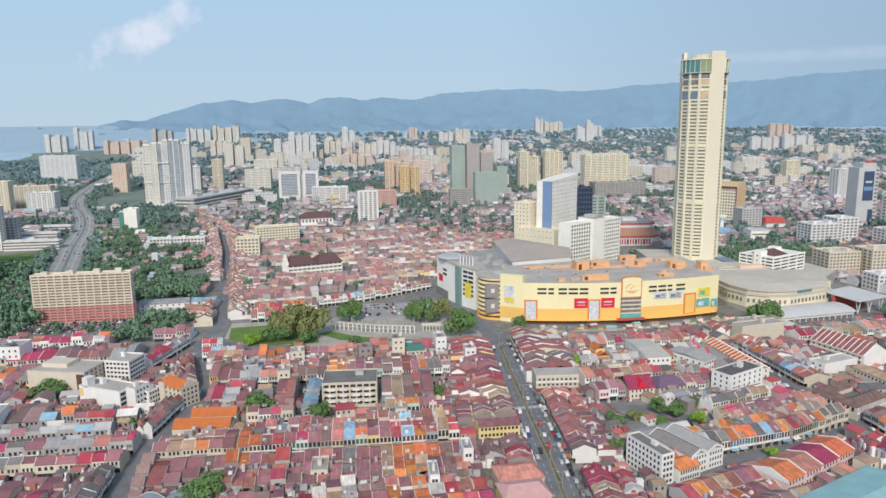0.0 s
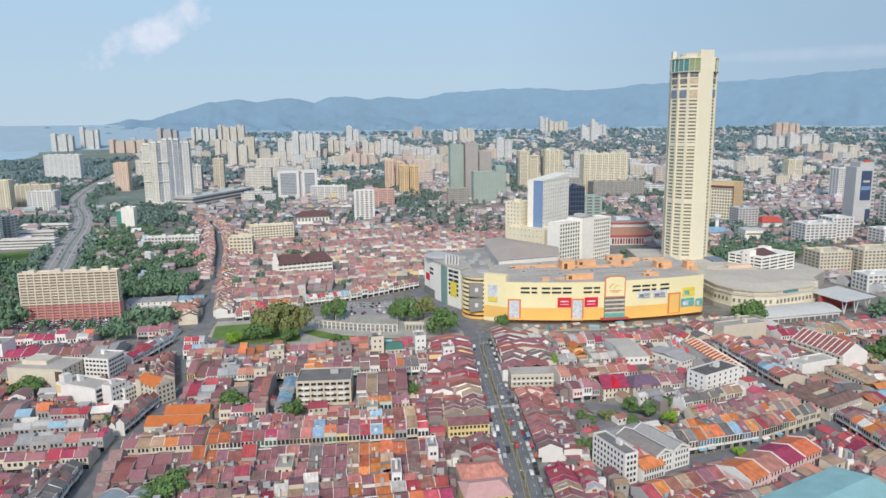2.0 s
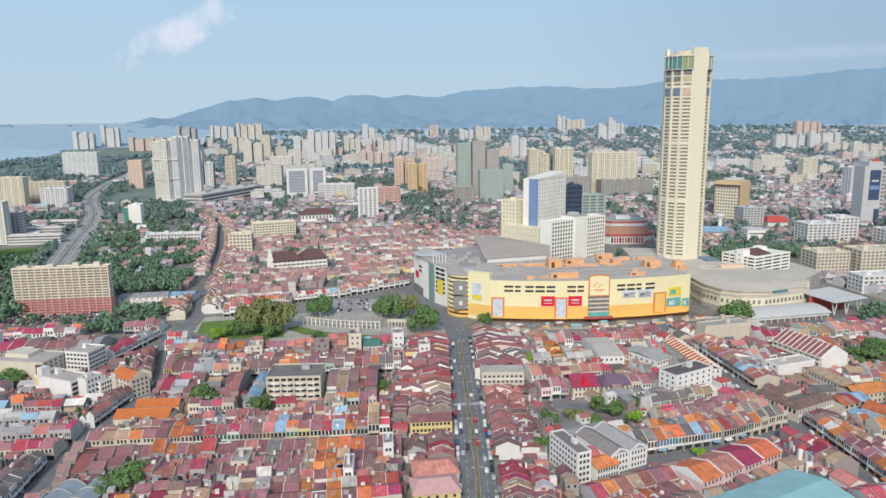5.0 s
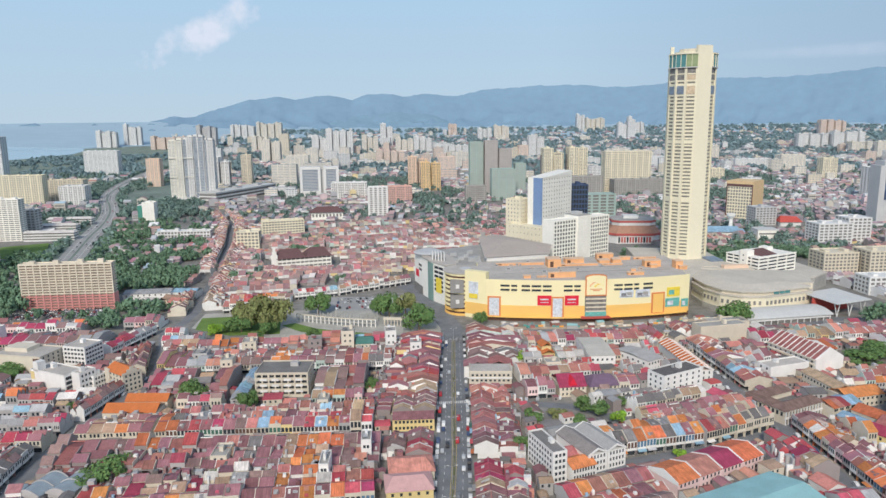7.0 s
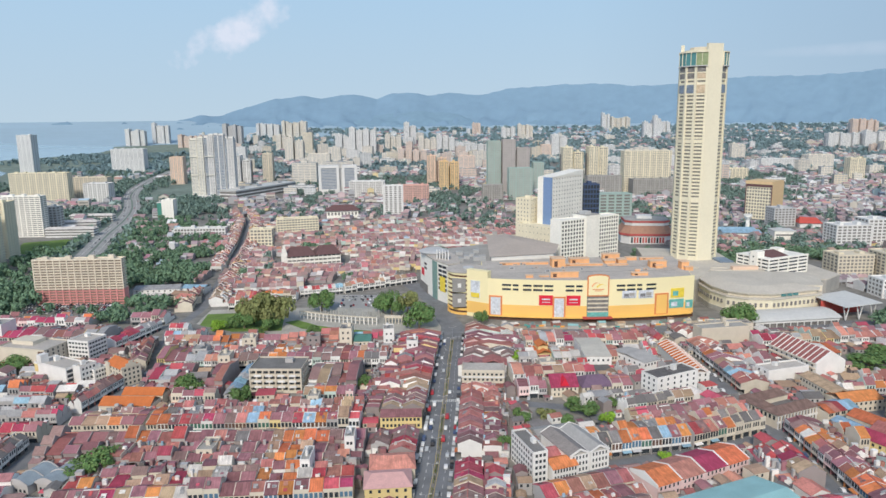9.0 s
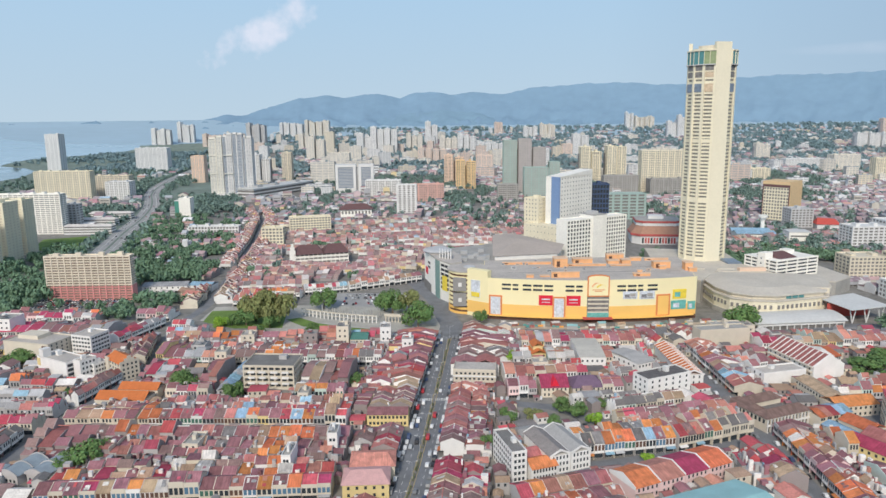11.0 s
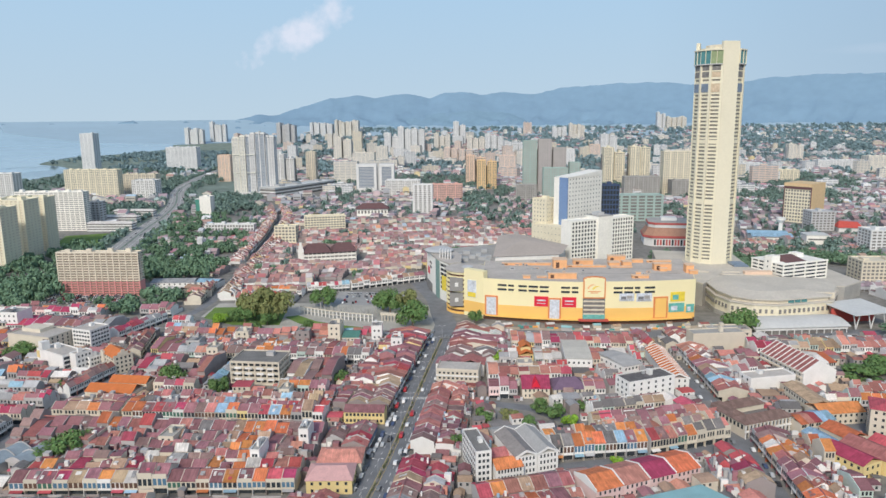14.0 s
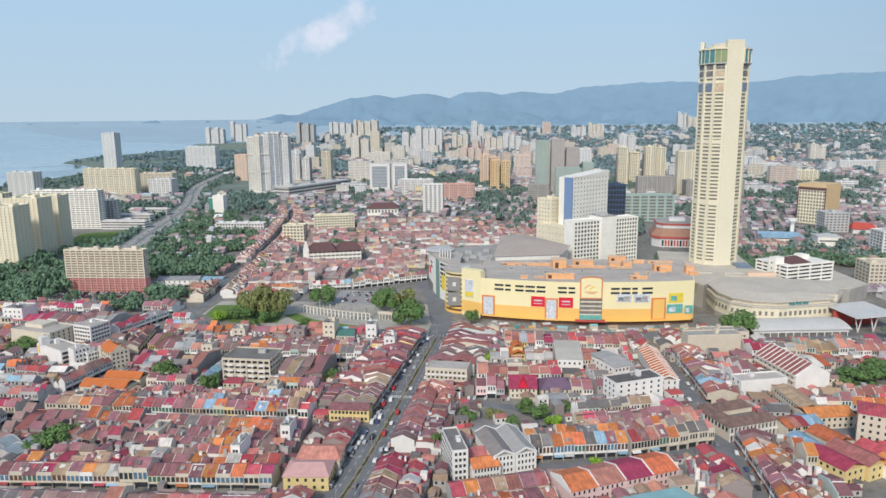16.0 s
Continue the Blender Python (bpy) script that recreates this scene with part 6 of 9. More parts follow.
# entrance bay with an arched gable
front_part("entrance_bay", 231.5, 249.5, 22, 38, "mall_terracotta", 1.0, 1.6, "terracotta gable frame", 3)
front_part("gable_panel", 232.5, 248.5, 23, 37, "mall_cream", 1.2, 0.5, "", 3)
for k in range(8):
    t0, t1 = math.pi * k / 8, math.pi * (k + 1) / 8
    x0, x1 = 240.5 - 9 * math.cos(t0), 240.5 - 9 * math.cos(t1)
    front_part("arch_block", x0, x1, 38, 38.2 + 2.4 * math.sin((t0 + t1) / 2), "mall_terracotta", 1.0, 1.6, n=1)
    front_part("arch_panel", max(x0, 232.5), min(x1, 248.5), 37, 37.4 + 2.3 * math.sin((t0 + t1) / 2), "mall_cream", 1.2, 0.5, n=1)
for k in range(5):
    z = 4.5 + 3.6 * k
    front_part("louvre", 232, 249, z, z + 1.2, "paint_beige", 1.2, 1.2, n=3)
front_part("entrance_glass", 231.5, 249.5, 4, 22, "glass_dim", 0.5, 0.6, n=3)
front_part("entrance_canopy", 228, 252, 3.8, 4.6, "paint_red", 6.0, 6.5, n=3)
def emblem(x0, x1, z0, rise, m, thick):
    for k in range(8):
        t0, t1 = k / 8, (k + 1) / 8
        front_part("emblem_stroke", x0 + (x1 - x0) * t0, x0 + (x1 - x0) * t1 + 0.15, z0 + rise * math.sin(math.pi * t0 * 0.9), z0 + rise * math.sin(math.pi * t1 * 0.9) + thick, m, 1.35, 0.3, n=1)


emblem(235.0, 242.5, 30.2, 3.2, "roof_house_orange", 0.5)
emblem(239.0, 246.5, 29.6, 2.4, "poster_yellow", 0.5)
for x0, x1, z in ((235.5, 245.5, 27.6), (237.5, 243.5, 26.4)):
    front_part("letter_bar", x0, x1, z, z + 0.6, "mall_terracotta", 1.35, 0.3, n=1)
front_part("entrance_lintel", 231.6, 249.4, 4.6, 8.4, "poster_teal", 1.4, 0.5, "teal glazed lintel over the entrance", n=3)
# solid dark block painted as the shaded entrance opening
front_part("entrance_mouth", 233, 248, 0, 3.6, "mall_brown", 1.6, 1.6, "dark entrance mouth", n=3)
# striped corner with ramp drum
drum = Acc()
circ = lambda r, cx, cy, n=36: [(cx + r * math.cos(2 * math.pi * i / n), cy + r * math.sin(2 * math.pi * i / n)) for i in range(n)]
drum.prism(circ(16.3, 134.5, 588.5), 0, 36)
# solid core; its dark brown imitates the shade inside open decks
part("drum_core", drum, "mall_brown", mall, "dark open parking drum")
a = Acc()
a.prism(circ(17.2, 134.5, 588.5), 0, 2.0)
dm = a.mesh("drum_band", ["mall_cream"])
for k in range(10):
    p = part("drum_band", dm, None, mall, m=Matrix.Translation((0, 0, 3.9 * k)))
    if k < 2:
        paint(p, "mall_orange")
a = Acc()
a.prism(circ(18.4, 134.5, 588.5), 37.2, 38.0)
part("drum_roof", a, "roof_deck", mall)
a = Acc()
a.prism(circ(5, 136, 590), 38, 38.8)
part("drum_cap", a, "paint_grey", mall)
wl_dir = Vector((16.6, -11.6)).normalized()
wl_n = Vector((wl_dir.y, -wl_dir.x))
for nm, s0, s1, z0, z1, off, m, lab in (("corner_wall", 0, 20.3, 0, 41, 0.0, "mall_cream", ""), ("corner_base", 0, 20.3, 3.5, 13.5, 0.25, "mall_orange", ""), ("hoarding", 4, 13, 17, 32, 0.5, "poster_pale", "pale picture hoarding"), ("hoarding", 4.4, 12.6, 17.4, 21.5, 0.7, "poster_yellow", "yellow strip of the hoarding")):
    p0 = Vector((133.4, 570.0))
    a = Acc()
    q0, q1 = p0 + wl_dir * s0, p0 + wl_dir * s1
    pts = [q0 + wl_n * off, q1 + wl_n * off, q1 - wl_n * (6 if nm == "corner_wall" else 0.3), q0 - wl_n * (6 if nm == "corner_wall" else 0.3)]
    a.prism([(v.x, v.y) for v in pts], z0, z1)
    part(nm, a, m, mall, lab)
for z in (7.5, 21):
    boxpart("grey_panel", mall, "drum_panel", 121, 132.5, 570.2, 574, z, z + 11.5, "grey louvred panel")
    boxpart("panel_sign", mall, "paint_white", 125.5, 128.5, 569.9, 570.2, z + 4, z + 7.5, "small white sign")
# roof houses
def roof_house(x0, x1, y0, y1, h):
    boxpart("roof_house", mall, "roof_house_orange", x0, x1, y0, y1, 33, 33 + h, "orange roof structure")
    if x1 - x0 > 11:
        # dark box on the wall, coloured as a shaded opening
        boxpart("roof_opening", mall, "mall_brown", x0 + 2, x0 + 5, y0 - 0.15, y0, 33.8, 33 + h * 0.75)
    boxpart("roof_cap", mall, "roof_house_pale", x0 - 0.5, x1 + 0.5, y0 - 0.5, y1 + 0.5, 33 + h, 33.5 + h)


for q in ((214, 226, 606, 618, 8), (234, 252, 622, 630, 4.5), (266, 276, 619, 627, 3.0), (278, 286, 616, 624, 4.2), (302, 317, 598, 606, 6), (306, 312, 594, 598, 3), (327, 333.5, 588, 597, 7), (329, 336, 584, 588, 3.2), (207, 226, 566, 570, 3.6), (205, 229, 565, 566, 5.0)):
    roof_house(*q)
for q in ((276, 290, 567, 571, 2.6), (280, 284, 571, 573, 4.5), (184, 190, 566, 569, 2.4), (168, 213, 620, 622, 2.2), (226, 262, 611, 612.5, 1.8), (266, 285, 610, 612, 1.2), (290, 300, 632, 636, 3), (304, 326, 633, 636, 2), (268, 284, 634, 640, 6), (196, 204, 568, 571, 1.2)):
    roof_house(*q)
mrg = random.Random(14)
for k in range(26):
    x, y = mrg.uniform(165, 322), mrg.uniform(572, 640)
    if mrg.random() < 0.7:
        w, d, h = mrg.uniform(0.9, 2.4), mrg.uniform(0.8, 1.8), mrg.uniform(0.9, 2.0)
        unit = boxpart("vent_unit", mall, mrg.choice(("metal_grey", "paint_grey", "roof_house_pale")), x - w, x + w, y - d, y + d, 33.3, 33.3 + h)
        boxpart("unit_grille", unit, "paint_dark", x - w * 0.7, x + w * 0.7, y - d - 0.06, y - d + 0.02, 33.6, 33.2 + h)
for x0, x1, y in ((170, 322, 586), (190, 316, 604)):
    boxpart("roof_joint", mall, "concrete_dark", x0, x1, y, y + 0.5, 33.3, 33.42)
# long low hall behind, the white office beside it
back = thing("mall_rear_hall", "big grey-roofed rear hall of the mall", "building", pose(0, 0, 0))
a = Acc()
a.prism([(112, 640), (162, 643), (170, 750), (104, 712)], 0, 29.5)
part("lower_wall", a, "paint_white", back)
a = Acc()
a.prism([(111, 639), (162, 642), (170, 751), (103, 713)], 29.5, 30.3)
part("lower_deck", a, "concrete", back)
a = Acc()
a.prism([(162, 641), (224, 652), (236, 700), (190, 765), (170, 752)], 0, 37.5)
part("wall", a, "paint_white", back)
mat("roof_broad", (0.50, 0.43, 0.375), rough=0.9, var=0.12, scale=0.03, fine=0.5)
a = Acc()
a.add([(160, 639, 37.5), (226, 651, 37.5), (239, 700, 37.5), (190, 768, 38.5), (168, 755, 38.5), (192, 705, 43)], [(0, 1, 5), (1, 2, 5), (2, 3, 5), (3, 4, 5), (4, 0, 5)])
part("roof", a, "roof_broad", back, "broad grey-brown roof")
for x, y, s in ((150, 660, 4), (156, 668, 3), (140, 668, 3), (146, 680, 2.5), (155, 650, 2.5), (132, 655, 4), (126, 676, 3), (134, 690, 3.5), (152, 700, 3)):
    boxpart("vent_unit", back, "metal_grey", x - s, x + s, y - s * 0.6, y + s * 0.6, 30.3, 32.5 + s * 0.4)
off = thing("white_office", "white and teal office block with a curved corner", "building", pose(0, 0, 0))
a = Acc()
a.prism([(94, 678), (101, 650), (108, 628), (119, 608), (128, 612), (128, 640), (112, 700)], 0, 37)
part("wall", a, "hotel_white", off)
a = Acc()
a.prism([(93, 680), (100, 650), (107, 628), (119, 606), (130, 611), (130, 642), (112, 703)], 37, 38.2)
part("roof", a, "roof_deck", off)
mat("teal_tile", (0.22, 0.34, 0.31), rough=0.5, var=0.15)
a = Acc()
a.prism([(105.0, 635.6), (107.5, 627.6), (109.4, 624.4), (107, 637)], 0, 36.2)
part("teal_panel", a, "teal_tile", off, "dark teal tiled corner")
for k in range(7):
    a = Acc()
    z = 6 + 4.2 * k
    if k > 0:
        for t0, t1 in ((0.12, 0.48), (0.56, 0.95)):
            a = Acc()
            p0, p1 = (109.5 + 8.1 * t0, 624.6 - 15 * t0), (109.5 + 8.1 * t1, 624.6 - 15 * t1)
            a.prism([p0, p1, (p1[0] + 0.6, p1[1] + 0.4), (p0[0] + 0.6, p0[1] + 0.4)], z + 1, z + 3.4)
            part("strip_window", a, "glass_dark", off)
    if k < 4 or k > 5:
        continue
    a = Acc()
    a.prism([(97.6, 662.5), (99.7, 654), (100.3, 654.2), (98.2, 662.7)], z, z + 2.2)
    part("strip_window", a, "glass_dark", off)
a = Acc()
a.prism([(111.6, 620.4), (116, 612.2), (116.4, 612.4), (112, 620.6)], 10, 24)
part("hoarding", a, "poster_yellow", off, "yellow hoarding")

a = Acc()
a.prism([(95.0, 673.4), (97.4, 663.5), (97.8, 663.6), (95.4, 673.5)], 15, 22)
part("sign_panel", a, "poster_red", off, "red sign on the white wall")
a = Acc()
a.prism([(93.2, 679), (100.2, 650.2), (100.7, 650.4), (93.7, 679.2)], 0, 8)
part("lower_wall", a, "concrete_dark", off, "dark ground storey")
for r0, r1, z0, z1 in ((13, 14.5, 38.2, 40.0), (14.5, 11, 40.0, 41.2)):
    a = Acc()
    k = 28
    v = [(107 + r * math.cos(6.2832 * i / k), 664 + r * 1.15 * math.sin(6.2832 * i / k), z) for r, z in ((r0, z0), (r1, z1)) for i in range(k)]
    a.add(v, [(i, (i + 1) % k, k + (i + 1) % k, k + i) for i in range(k)] + [tuple(range(k, 2 * k)), tuple(range(k - 1, -1, -1))])
    part("roof_disc", a, "paint_grey", off, "pale saucer-shaped roof")
for i in range(5):
    boxpart("roof_fin", off, "paint_white", 109 + 2.6 * i, 110.0 + 2.6 * i, 631 - 1.6 * i, 640 - 1.6 * i, 38.2, 46, "white upright fin")

# ---------------------------------------------------------------- podium, assembly hall, bus station roofs
mat("hall_roof", (0.60, 0.55, 0.475), rough=0.85, var=0.12, scale=0.06, fine=0.6)
pod = thing("tower_podium", "wide grey flat-roofed podium round the tower", "building", pose(0, 0, 0))
for z, pts in ((20, [(336, 620), (346, 600), (375, 640), (425, 630.5), (413, 668), (420, 740), (340, 760), (330, 700)]), (13, [(425, 630.5), (480, 620), (505, 640), (500, 700), (413, 700), (413, 668)])):
    for nm, m, z0, z1 in (("wall", "concrete", 0, z), ("roof", "hall_roof", z, z + 1)):
        a = Acc()
        a.prism(pts, z0, z1)
        part(nm, a, m, pod)
boxpart("skylight", pod, "glass_bluegrey", 398, 412, 670, 692, 21, 22.5)
boxpart("roof_house", pod, "paint_peach", 396, 421, 636, 642, 21, 24)
for x0, x1, y0, y1, h in ((352, 366, 646, 650, 1.4), (378, 394, 645, 646, 1.2), (344, 352, 660, 690, 2.6)):
    boxpart("roof_wall", pod, "hall_roof", x0, x1, y0, y1, 21, 21 + h)
hall = thing("assembly_hall", "cream rounded assembly hall with paired windows", "building", pose(0, 0, 0))
HP = [(351, 612), (350, 580), (356, 560), (370, 549), (390, 546), (440, 560), (462, 596), (470, 625), (400, 640), (362, 640)]


def scaled(poly, s):
    cx, cy = sum(p[0] for p in poly) / len(poly), sum(p[1] for p in poly) / len(poly)
    return [(cx + (x - cx) * s, cy + (y - cy) * s) for x, y in poly]


for nm, s, z0, z1, m in (("base", 1.0, 0, 4, "concrete"), ("wall", 0.985, 4, 15, "paint_cream"), ("gallery", 1.01, 15, 16.2, "hall_roof"), ("upper_wall", 0.93, 16.2, 19, "paint_beige"), ("eave", 0.97, 19, 20, "hall_roof")):
    a = Acc()
    a.prism(scaled(HP, s), z0, z1)
    part(nm, a, m, hall)
a = Acc()
top = scaled(HP, 0.95)
tin = scaled(HP, 0.6)
n = len(top)
a.add([(x, y, 20) for x, y in top] + [(x, y, 23) for x, y in tin], [(i, (i + 1) % n, n + (i + 1) % n, n + i) for i in range(n)] + [tuple(range(n, 2 * n))])
part("roof", a, "hall_roof", hall, "pale beige low-pitched roof")
for i in range(7):
    p, q = Vector(HP[i]), Vector(HP[(i + 1) % n])
    L = (q - p).length
    u = (q - p).normalized()
    nn = Vector((u.y, -u.x))
    for k in range(int(L / 4.5)):
        c = p + u * (2.2 + 4.5 * k)
        for z in (8.5,):
            a = Acc()
            pts = [c - u * 0.9 + nn * 0.1, c + u * 0.9 + nn * 0.1, c + u * 0.9 - nn * 1.5, c - u * 0.9 - nn * 1.5]
            a.prism([(v.x, v.y) for v in pts], z, z + 3.2)
            part("window", a, "glass_dim", hall)
boxpart("stair_block", hall, "paint_beige", 424, 445, 568, 588, 0, 21)
boxpart("stair_block_roof", hall, "hall_roof", 423.6, 445.4, 567.6, 588.4, 21, 21.8)
for k in range(3):
    boxpart("green_window", hall, "glass_teal", 400 + 6 * k, 404.5 + 6 * k, 551.5 + 1.7 * k, 552.5 + 1.7 * k, 16.4, 18.8)
bus = thing("market_hall", "long low hall with a curved white metal roof", "building", pose(396, 535, 0, 0, 0, 6))
for z0, z1, o, m in ((0, 3.2, -1.5, "glass_dim"), (3.2, 5.5, 0, "paint_white")):
    boxpart("wall", bus, m, -37 - o, 37 + o, -16 - o, 14 + o, z0, z1)
for k in range(13):
    boxpart("post", bus, "paint_white", -36 + 6 * k - 0.3, -36 + 6 * k + 0.3, -16.2, -15.6, 0, 3.4)
a = Acc()
v, f = [], []
for i in range(13):
    t = -1 + 2 * i / 12
    for x in (-39, 39):
        v.append((x, 17 * t, 5.6 + 3.2 * (1 - t * t)))
    if i:
        k = 2 * i
        f.append((k - 2, k - 1, k + 1, k))
a.add(v, f)
v2 = [(x, y, z - 0.3) for x, y, z in v]
a.add(v2, [tuple(reversed(q)) for q in f])
part("roof", a, "sheet_pale", bus, "curved white metal roof")
can = thing("station_canopy", "broad flat canopy on branching columns", "canopy", pose(455, 546, 0, 0, 0, 10))
a = Acc()
a.add([(-17, -17, 13), (20, -15, 14), (18, 24, 15), (-19, 20, 14), (-17, -17, 12.4), (20, -15, 13.4), (18, 24, 14.4), (-19, 20, 13.4)], [(0, 1, 2, 3), (7, 6, 5, 4), (0, 4, 5, 1), (1, 5, 6, 2), (2, 6, 7, 3), (3, 7, 4, 0)])
part("roof", a, "sheet_pale", can)
for x in (-12, 1, 14):
    for dx in (-3, 3):
        a = Acc()
        a.add([(x - 0.4, -12.4, 0), (x + 0.4, -12.4, 0), (x + 0.4, -11.6, 0), (x - 0.4, -11.6, 0), (x + dx - 0.3, -12.3, 12.9), (x + dx + 0.3, -12.3, 12.9), (x + dx + 0.3, -11.7, 12.9), (x + dx - 0.3, -11.7, 12.9)], [(0, 1, 5, 4), (1, 2, 6, 5), (2, 3, 7, 6), (3, 0, 4, 7)])
        part("column", a, "paint_white", can)
boxpart("back_wall", can, "paint_red", -19, 20, 8, 9, 0, 12, "dark red rear wall")

# ---------------------------------------------------------------- trees
def leaf_cloud(rng, lobes, n, size):
    acc_v, acc_f = np.zeros((4 * n, 3)), []
    for i in range(n):
        cx, cy, cz, r = lobes[rng.randrange(len(lobes))]
        while True:
            d = Vector((rng.uniform(-1, 1), rng.uniform(-1, 1), rng.uniform(-0.7, 1)))
            if 0.1 < d.length < 1:
                break
        d.normalize()
        rr = r * rng.uniform(0.72, 1.08)
        c = Vector((cx, cy, cz)) + Vector((d.x * rr, d.y * rr, d.z * rr * 0.85))
        nrm = (d + Vector((rng.uniform(-.6, .6), rng.uniform(-.6, .6), rng.uniform(-.2, .8)))).normalized()
        t = nrm.cross(Vector((rng.uniform(-1, 1), rng.uniform(-1, 1), rng.uniform(-1, 1)))).normalized()
        b = nrm.cross(t)
        s = size * rng.uniform(0.6, 1.2)
        for k, (p, q) in enumerate(((-1, -0.7), (1, -0.6), (0.8, 0.8), (-0.9, 0.6))):
            acc_v[4 * i + k] = c + t * (p * s) + b * (q * s)
        acc_f.append((4 * i, 4 * i + 1, 4 * i + 2, 4 * i + 3))
    return acc_v, acc_f


def tree_proto(seed, n, size):
    rng = random.Random(seed)
    lobes = []
    for i in range(15):
        a, r = rng.uniform(0, 6.283), rng.uniform(0.15, 0.68)
        lobes.append((r * math.cos(a), r * math.sin(a), rng.uniform(0.48, 0.86) - 0.18 * r, rng.uniform(0.2, 0.33)))
    crown = Acc()
    crown.add(*leaf_cloud(rng, lobes, n, size))
    tr = Acc()

    def limb(p, q, r0, r1):
        d = (q - p).normalized()
        t = d.cross(Vector((0.3, 0.9, 0.1))).normalized()
        b = d.cross(t)
        v = [p + (t * math.cos(k) + b * math.sin(k)) * r0 for k in np.linspace(0, 6.283, 7)[:6]] + [q + (t * math.cos(k) + b * math.sin(k)) * r1 for k in np.linspace(0, 6.283, 7)[:6]]
        tr.add([tuple(x) for x in v], [(i, (i + 1) % 6, 6 + (i + 1) % 6, 6 + i) for i in range(6)])
    fork = Vector((0.02, -0.02, 0.34))
    limb(Vector((0, 0, 0)), fork, 0.05, 0.035)
    for cx, cy, cz, r in lobes[:7]:
        limb(fork, Vector((cx, cy, cz)), 0.028, 0.008)
    return crown.mesh("crown", ["leaf"]), tr.mesh("trunk", ["bark"])


TREES = [tree_proto(40 + i, 1900, 0.049) for i in range(4)]


def tree(x, y, h, r, leaf="leaf", label="dense round-crowned green street tree", z=0.0):
    cm, tm = TREES[int(abs(x * 3 + y)) % 4]
    t = thing("tree", label, "tree", Matrix.Translation((x, y, z)) @ Matrix.Rotation(x + y, 4, "Z") @ Matrix.Diagonal((r * 1.25, r * 1.25, h * 1.1, 1)), "town trees")
    part("trunk", tm, None, t)
    p = part("crown", cm, None, t)
    paint(p, leaf)


TREE_LABEL = {"leaf": "dense round-crowned green street tree", "leaf_olive": "tall olive-brown spreading tree beside the garden", "leaf_bright": "small bright yellow-green tree"}
for x, y, h, r, lf in ((-52, 545, 15, 12, "leaf"), (-36, 548, 26, 15, "leaf_olive"), (-26, 552, 27, 14, "leaf_olive"), (-47, 556, 23, 14, "leaf_olive"), (-30, 536, 12, 8, "leaf"), (-72, 541, 8, 8, "leaf_bright"), (-64, 545, 9, 6, "leaf"), (5, 592, 17, 12, "leaf"), (68, 576, 19, 12, "leaf"), (82, 580, 18, 12, "leaf_olive"), (60, 584, 16, 9, "leaf"), (92, 533, 21, 13.5, "leaf"), (143, 541, 12, 6.5, "leaf"), (-51, 402, 14, 9, "leaf"), (-16, 386, 12, 7, "leaf"),):
    tree(x, y, h, r, lf, TREE_LABEL[lf])
for x, y, h, r, lf in ((-66, 307, 12, 10, "leaf"), (-74, 301, 8, 7, "leaf"), (-60, 318, 8, 6, "leaf"), (351, 524, 18, 14, "leaf"), (362, 526, 11, 8, "leaf_bright"), (392, 420, 9.5, 15, "leaf"), (408, 430, 10.5, 16, "leaf"), (420, 420, 10, 13, "leaf"), (55, 410, 7, 6, "leaf"), (160, 447, 8, 7, "leaf_bright"), (149, 351, 8, 6, "leaf"), (163, 353, 7, 6, "leaf_olive"), (188, 358, 8, 8, "leaf"), (182, 366, 8, 6, "leaf"), (207, 369, 6, 5, "leaf"),):
    tree(x, y, h, r, lf, TREE_LABEL[lf])
for x, y, h, r, lf in ((196, 346, 7, 5, "leaf_bright"), (136, 319, 8, 6, "leaf"), (-15, 306, 6, 6, "leaf"), (-8, 300, 6, 5, "leaf"), (172, 345, 7, 5, "leaf"), (-188, 455, 10, 12, "leaf"), (-60, 288, 6, 5, "leaf"), (232, 300, 5, 3.5, "leaf"), (213, 303, 5, 3.5, "leaf_bright"), (-118, 392, 6, 5, "leaf"), (8, 520, 8, 6, "leaf"), (-36, 520, 7, 6, "leaf"),):
    tree(x, y, h, r, lf, TREE_LABEL[lf])


def clump_proto(seed, n, size):
    rng = random.Random(seed)
    lobes = [(rng.uniform(-0.55, 0.55), rng.uniform(-0.55, 0.55), rng.uniform(0.35, 0.8), rng.uniform(0.25, 0.42)) for _ in range(7)]
    return leaf_cloud(rng, lobes, n, size)


CL_NEAR = [clump_proto(70 + i, 240, 0.104) for i in range(5)]
CL_MID = [clump_proto(90 + i, 86, 0.172) for i in range(5)]
CL_FAR = [clump_proto(80 + i, 32, 0.31) for i in range(5)]


def woods(name, label, areas, protos, m, avoid=True):
    rng = random.Random(len(areas) * 7 + 1)
    acc = Acc()
    for x0, x1, y0, y1, n, h in areas:
        for _ in range(n):
            x, y = rng.uniform(x0, x1), rng.uniform(y0, y1)
            if avoid and blocked(x, y):
                continue
            if y > 1180 and grove(x, y) < (0.0 if y < 2000 else -0.12) and rng.random() < 0.88:
                continue
            X, Y, Z = lift(x, y)
            v, f = protos[rng.randrange(5)]
            hh = h * rng.uniform(0.65, 1.25)
            r = hh * rng.uniform(0.55, 0.85)
            a = rng.uniform(0, 6.28)
            c, s = math.cos(a) * r, math.sin(a) * r
            w = np.column_stack((v[:, 0] * c - v[:, 1] * s + X, v[:, 0] * s + v[:, 1] * c + Y, v[:, 2] * hh + Z))
            acc.add(w, f)
    single(name, acc, m, label, "trees", "stuff")


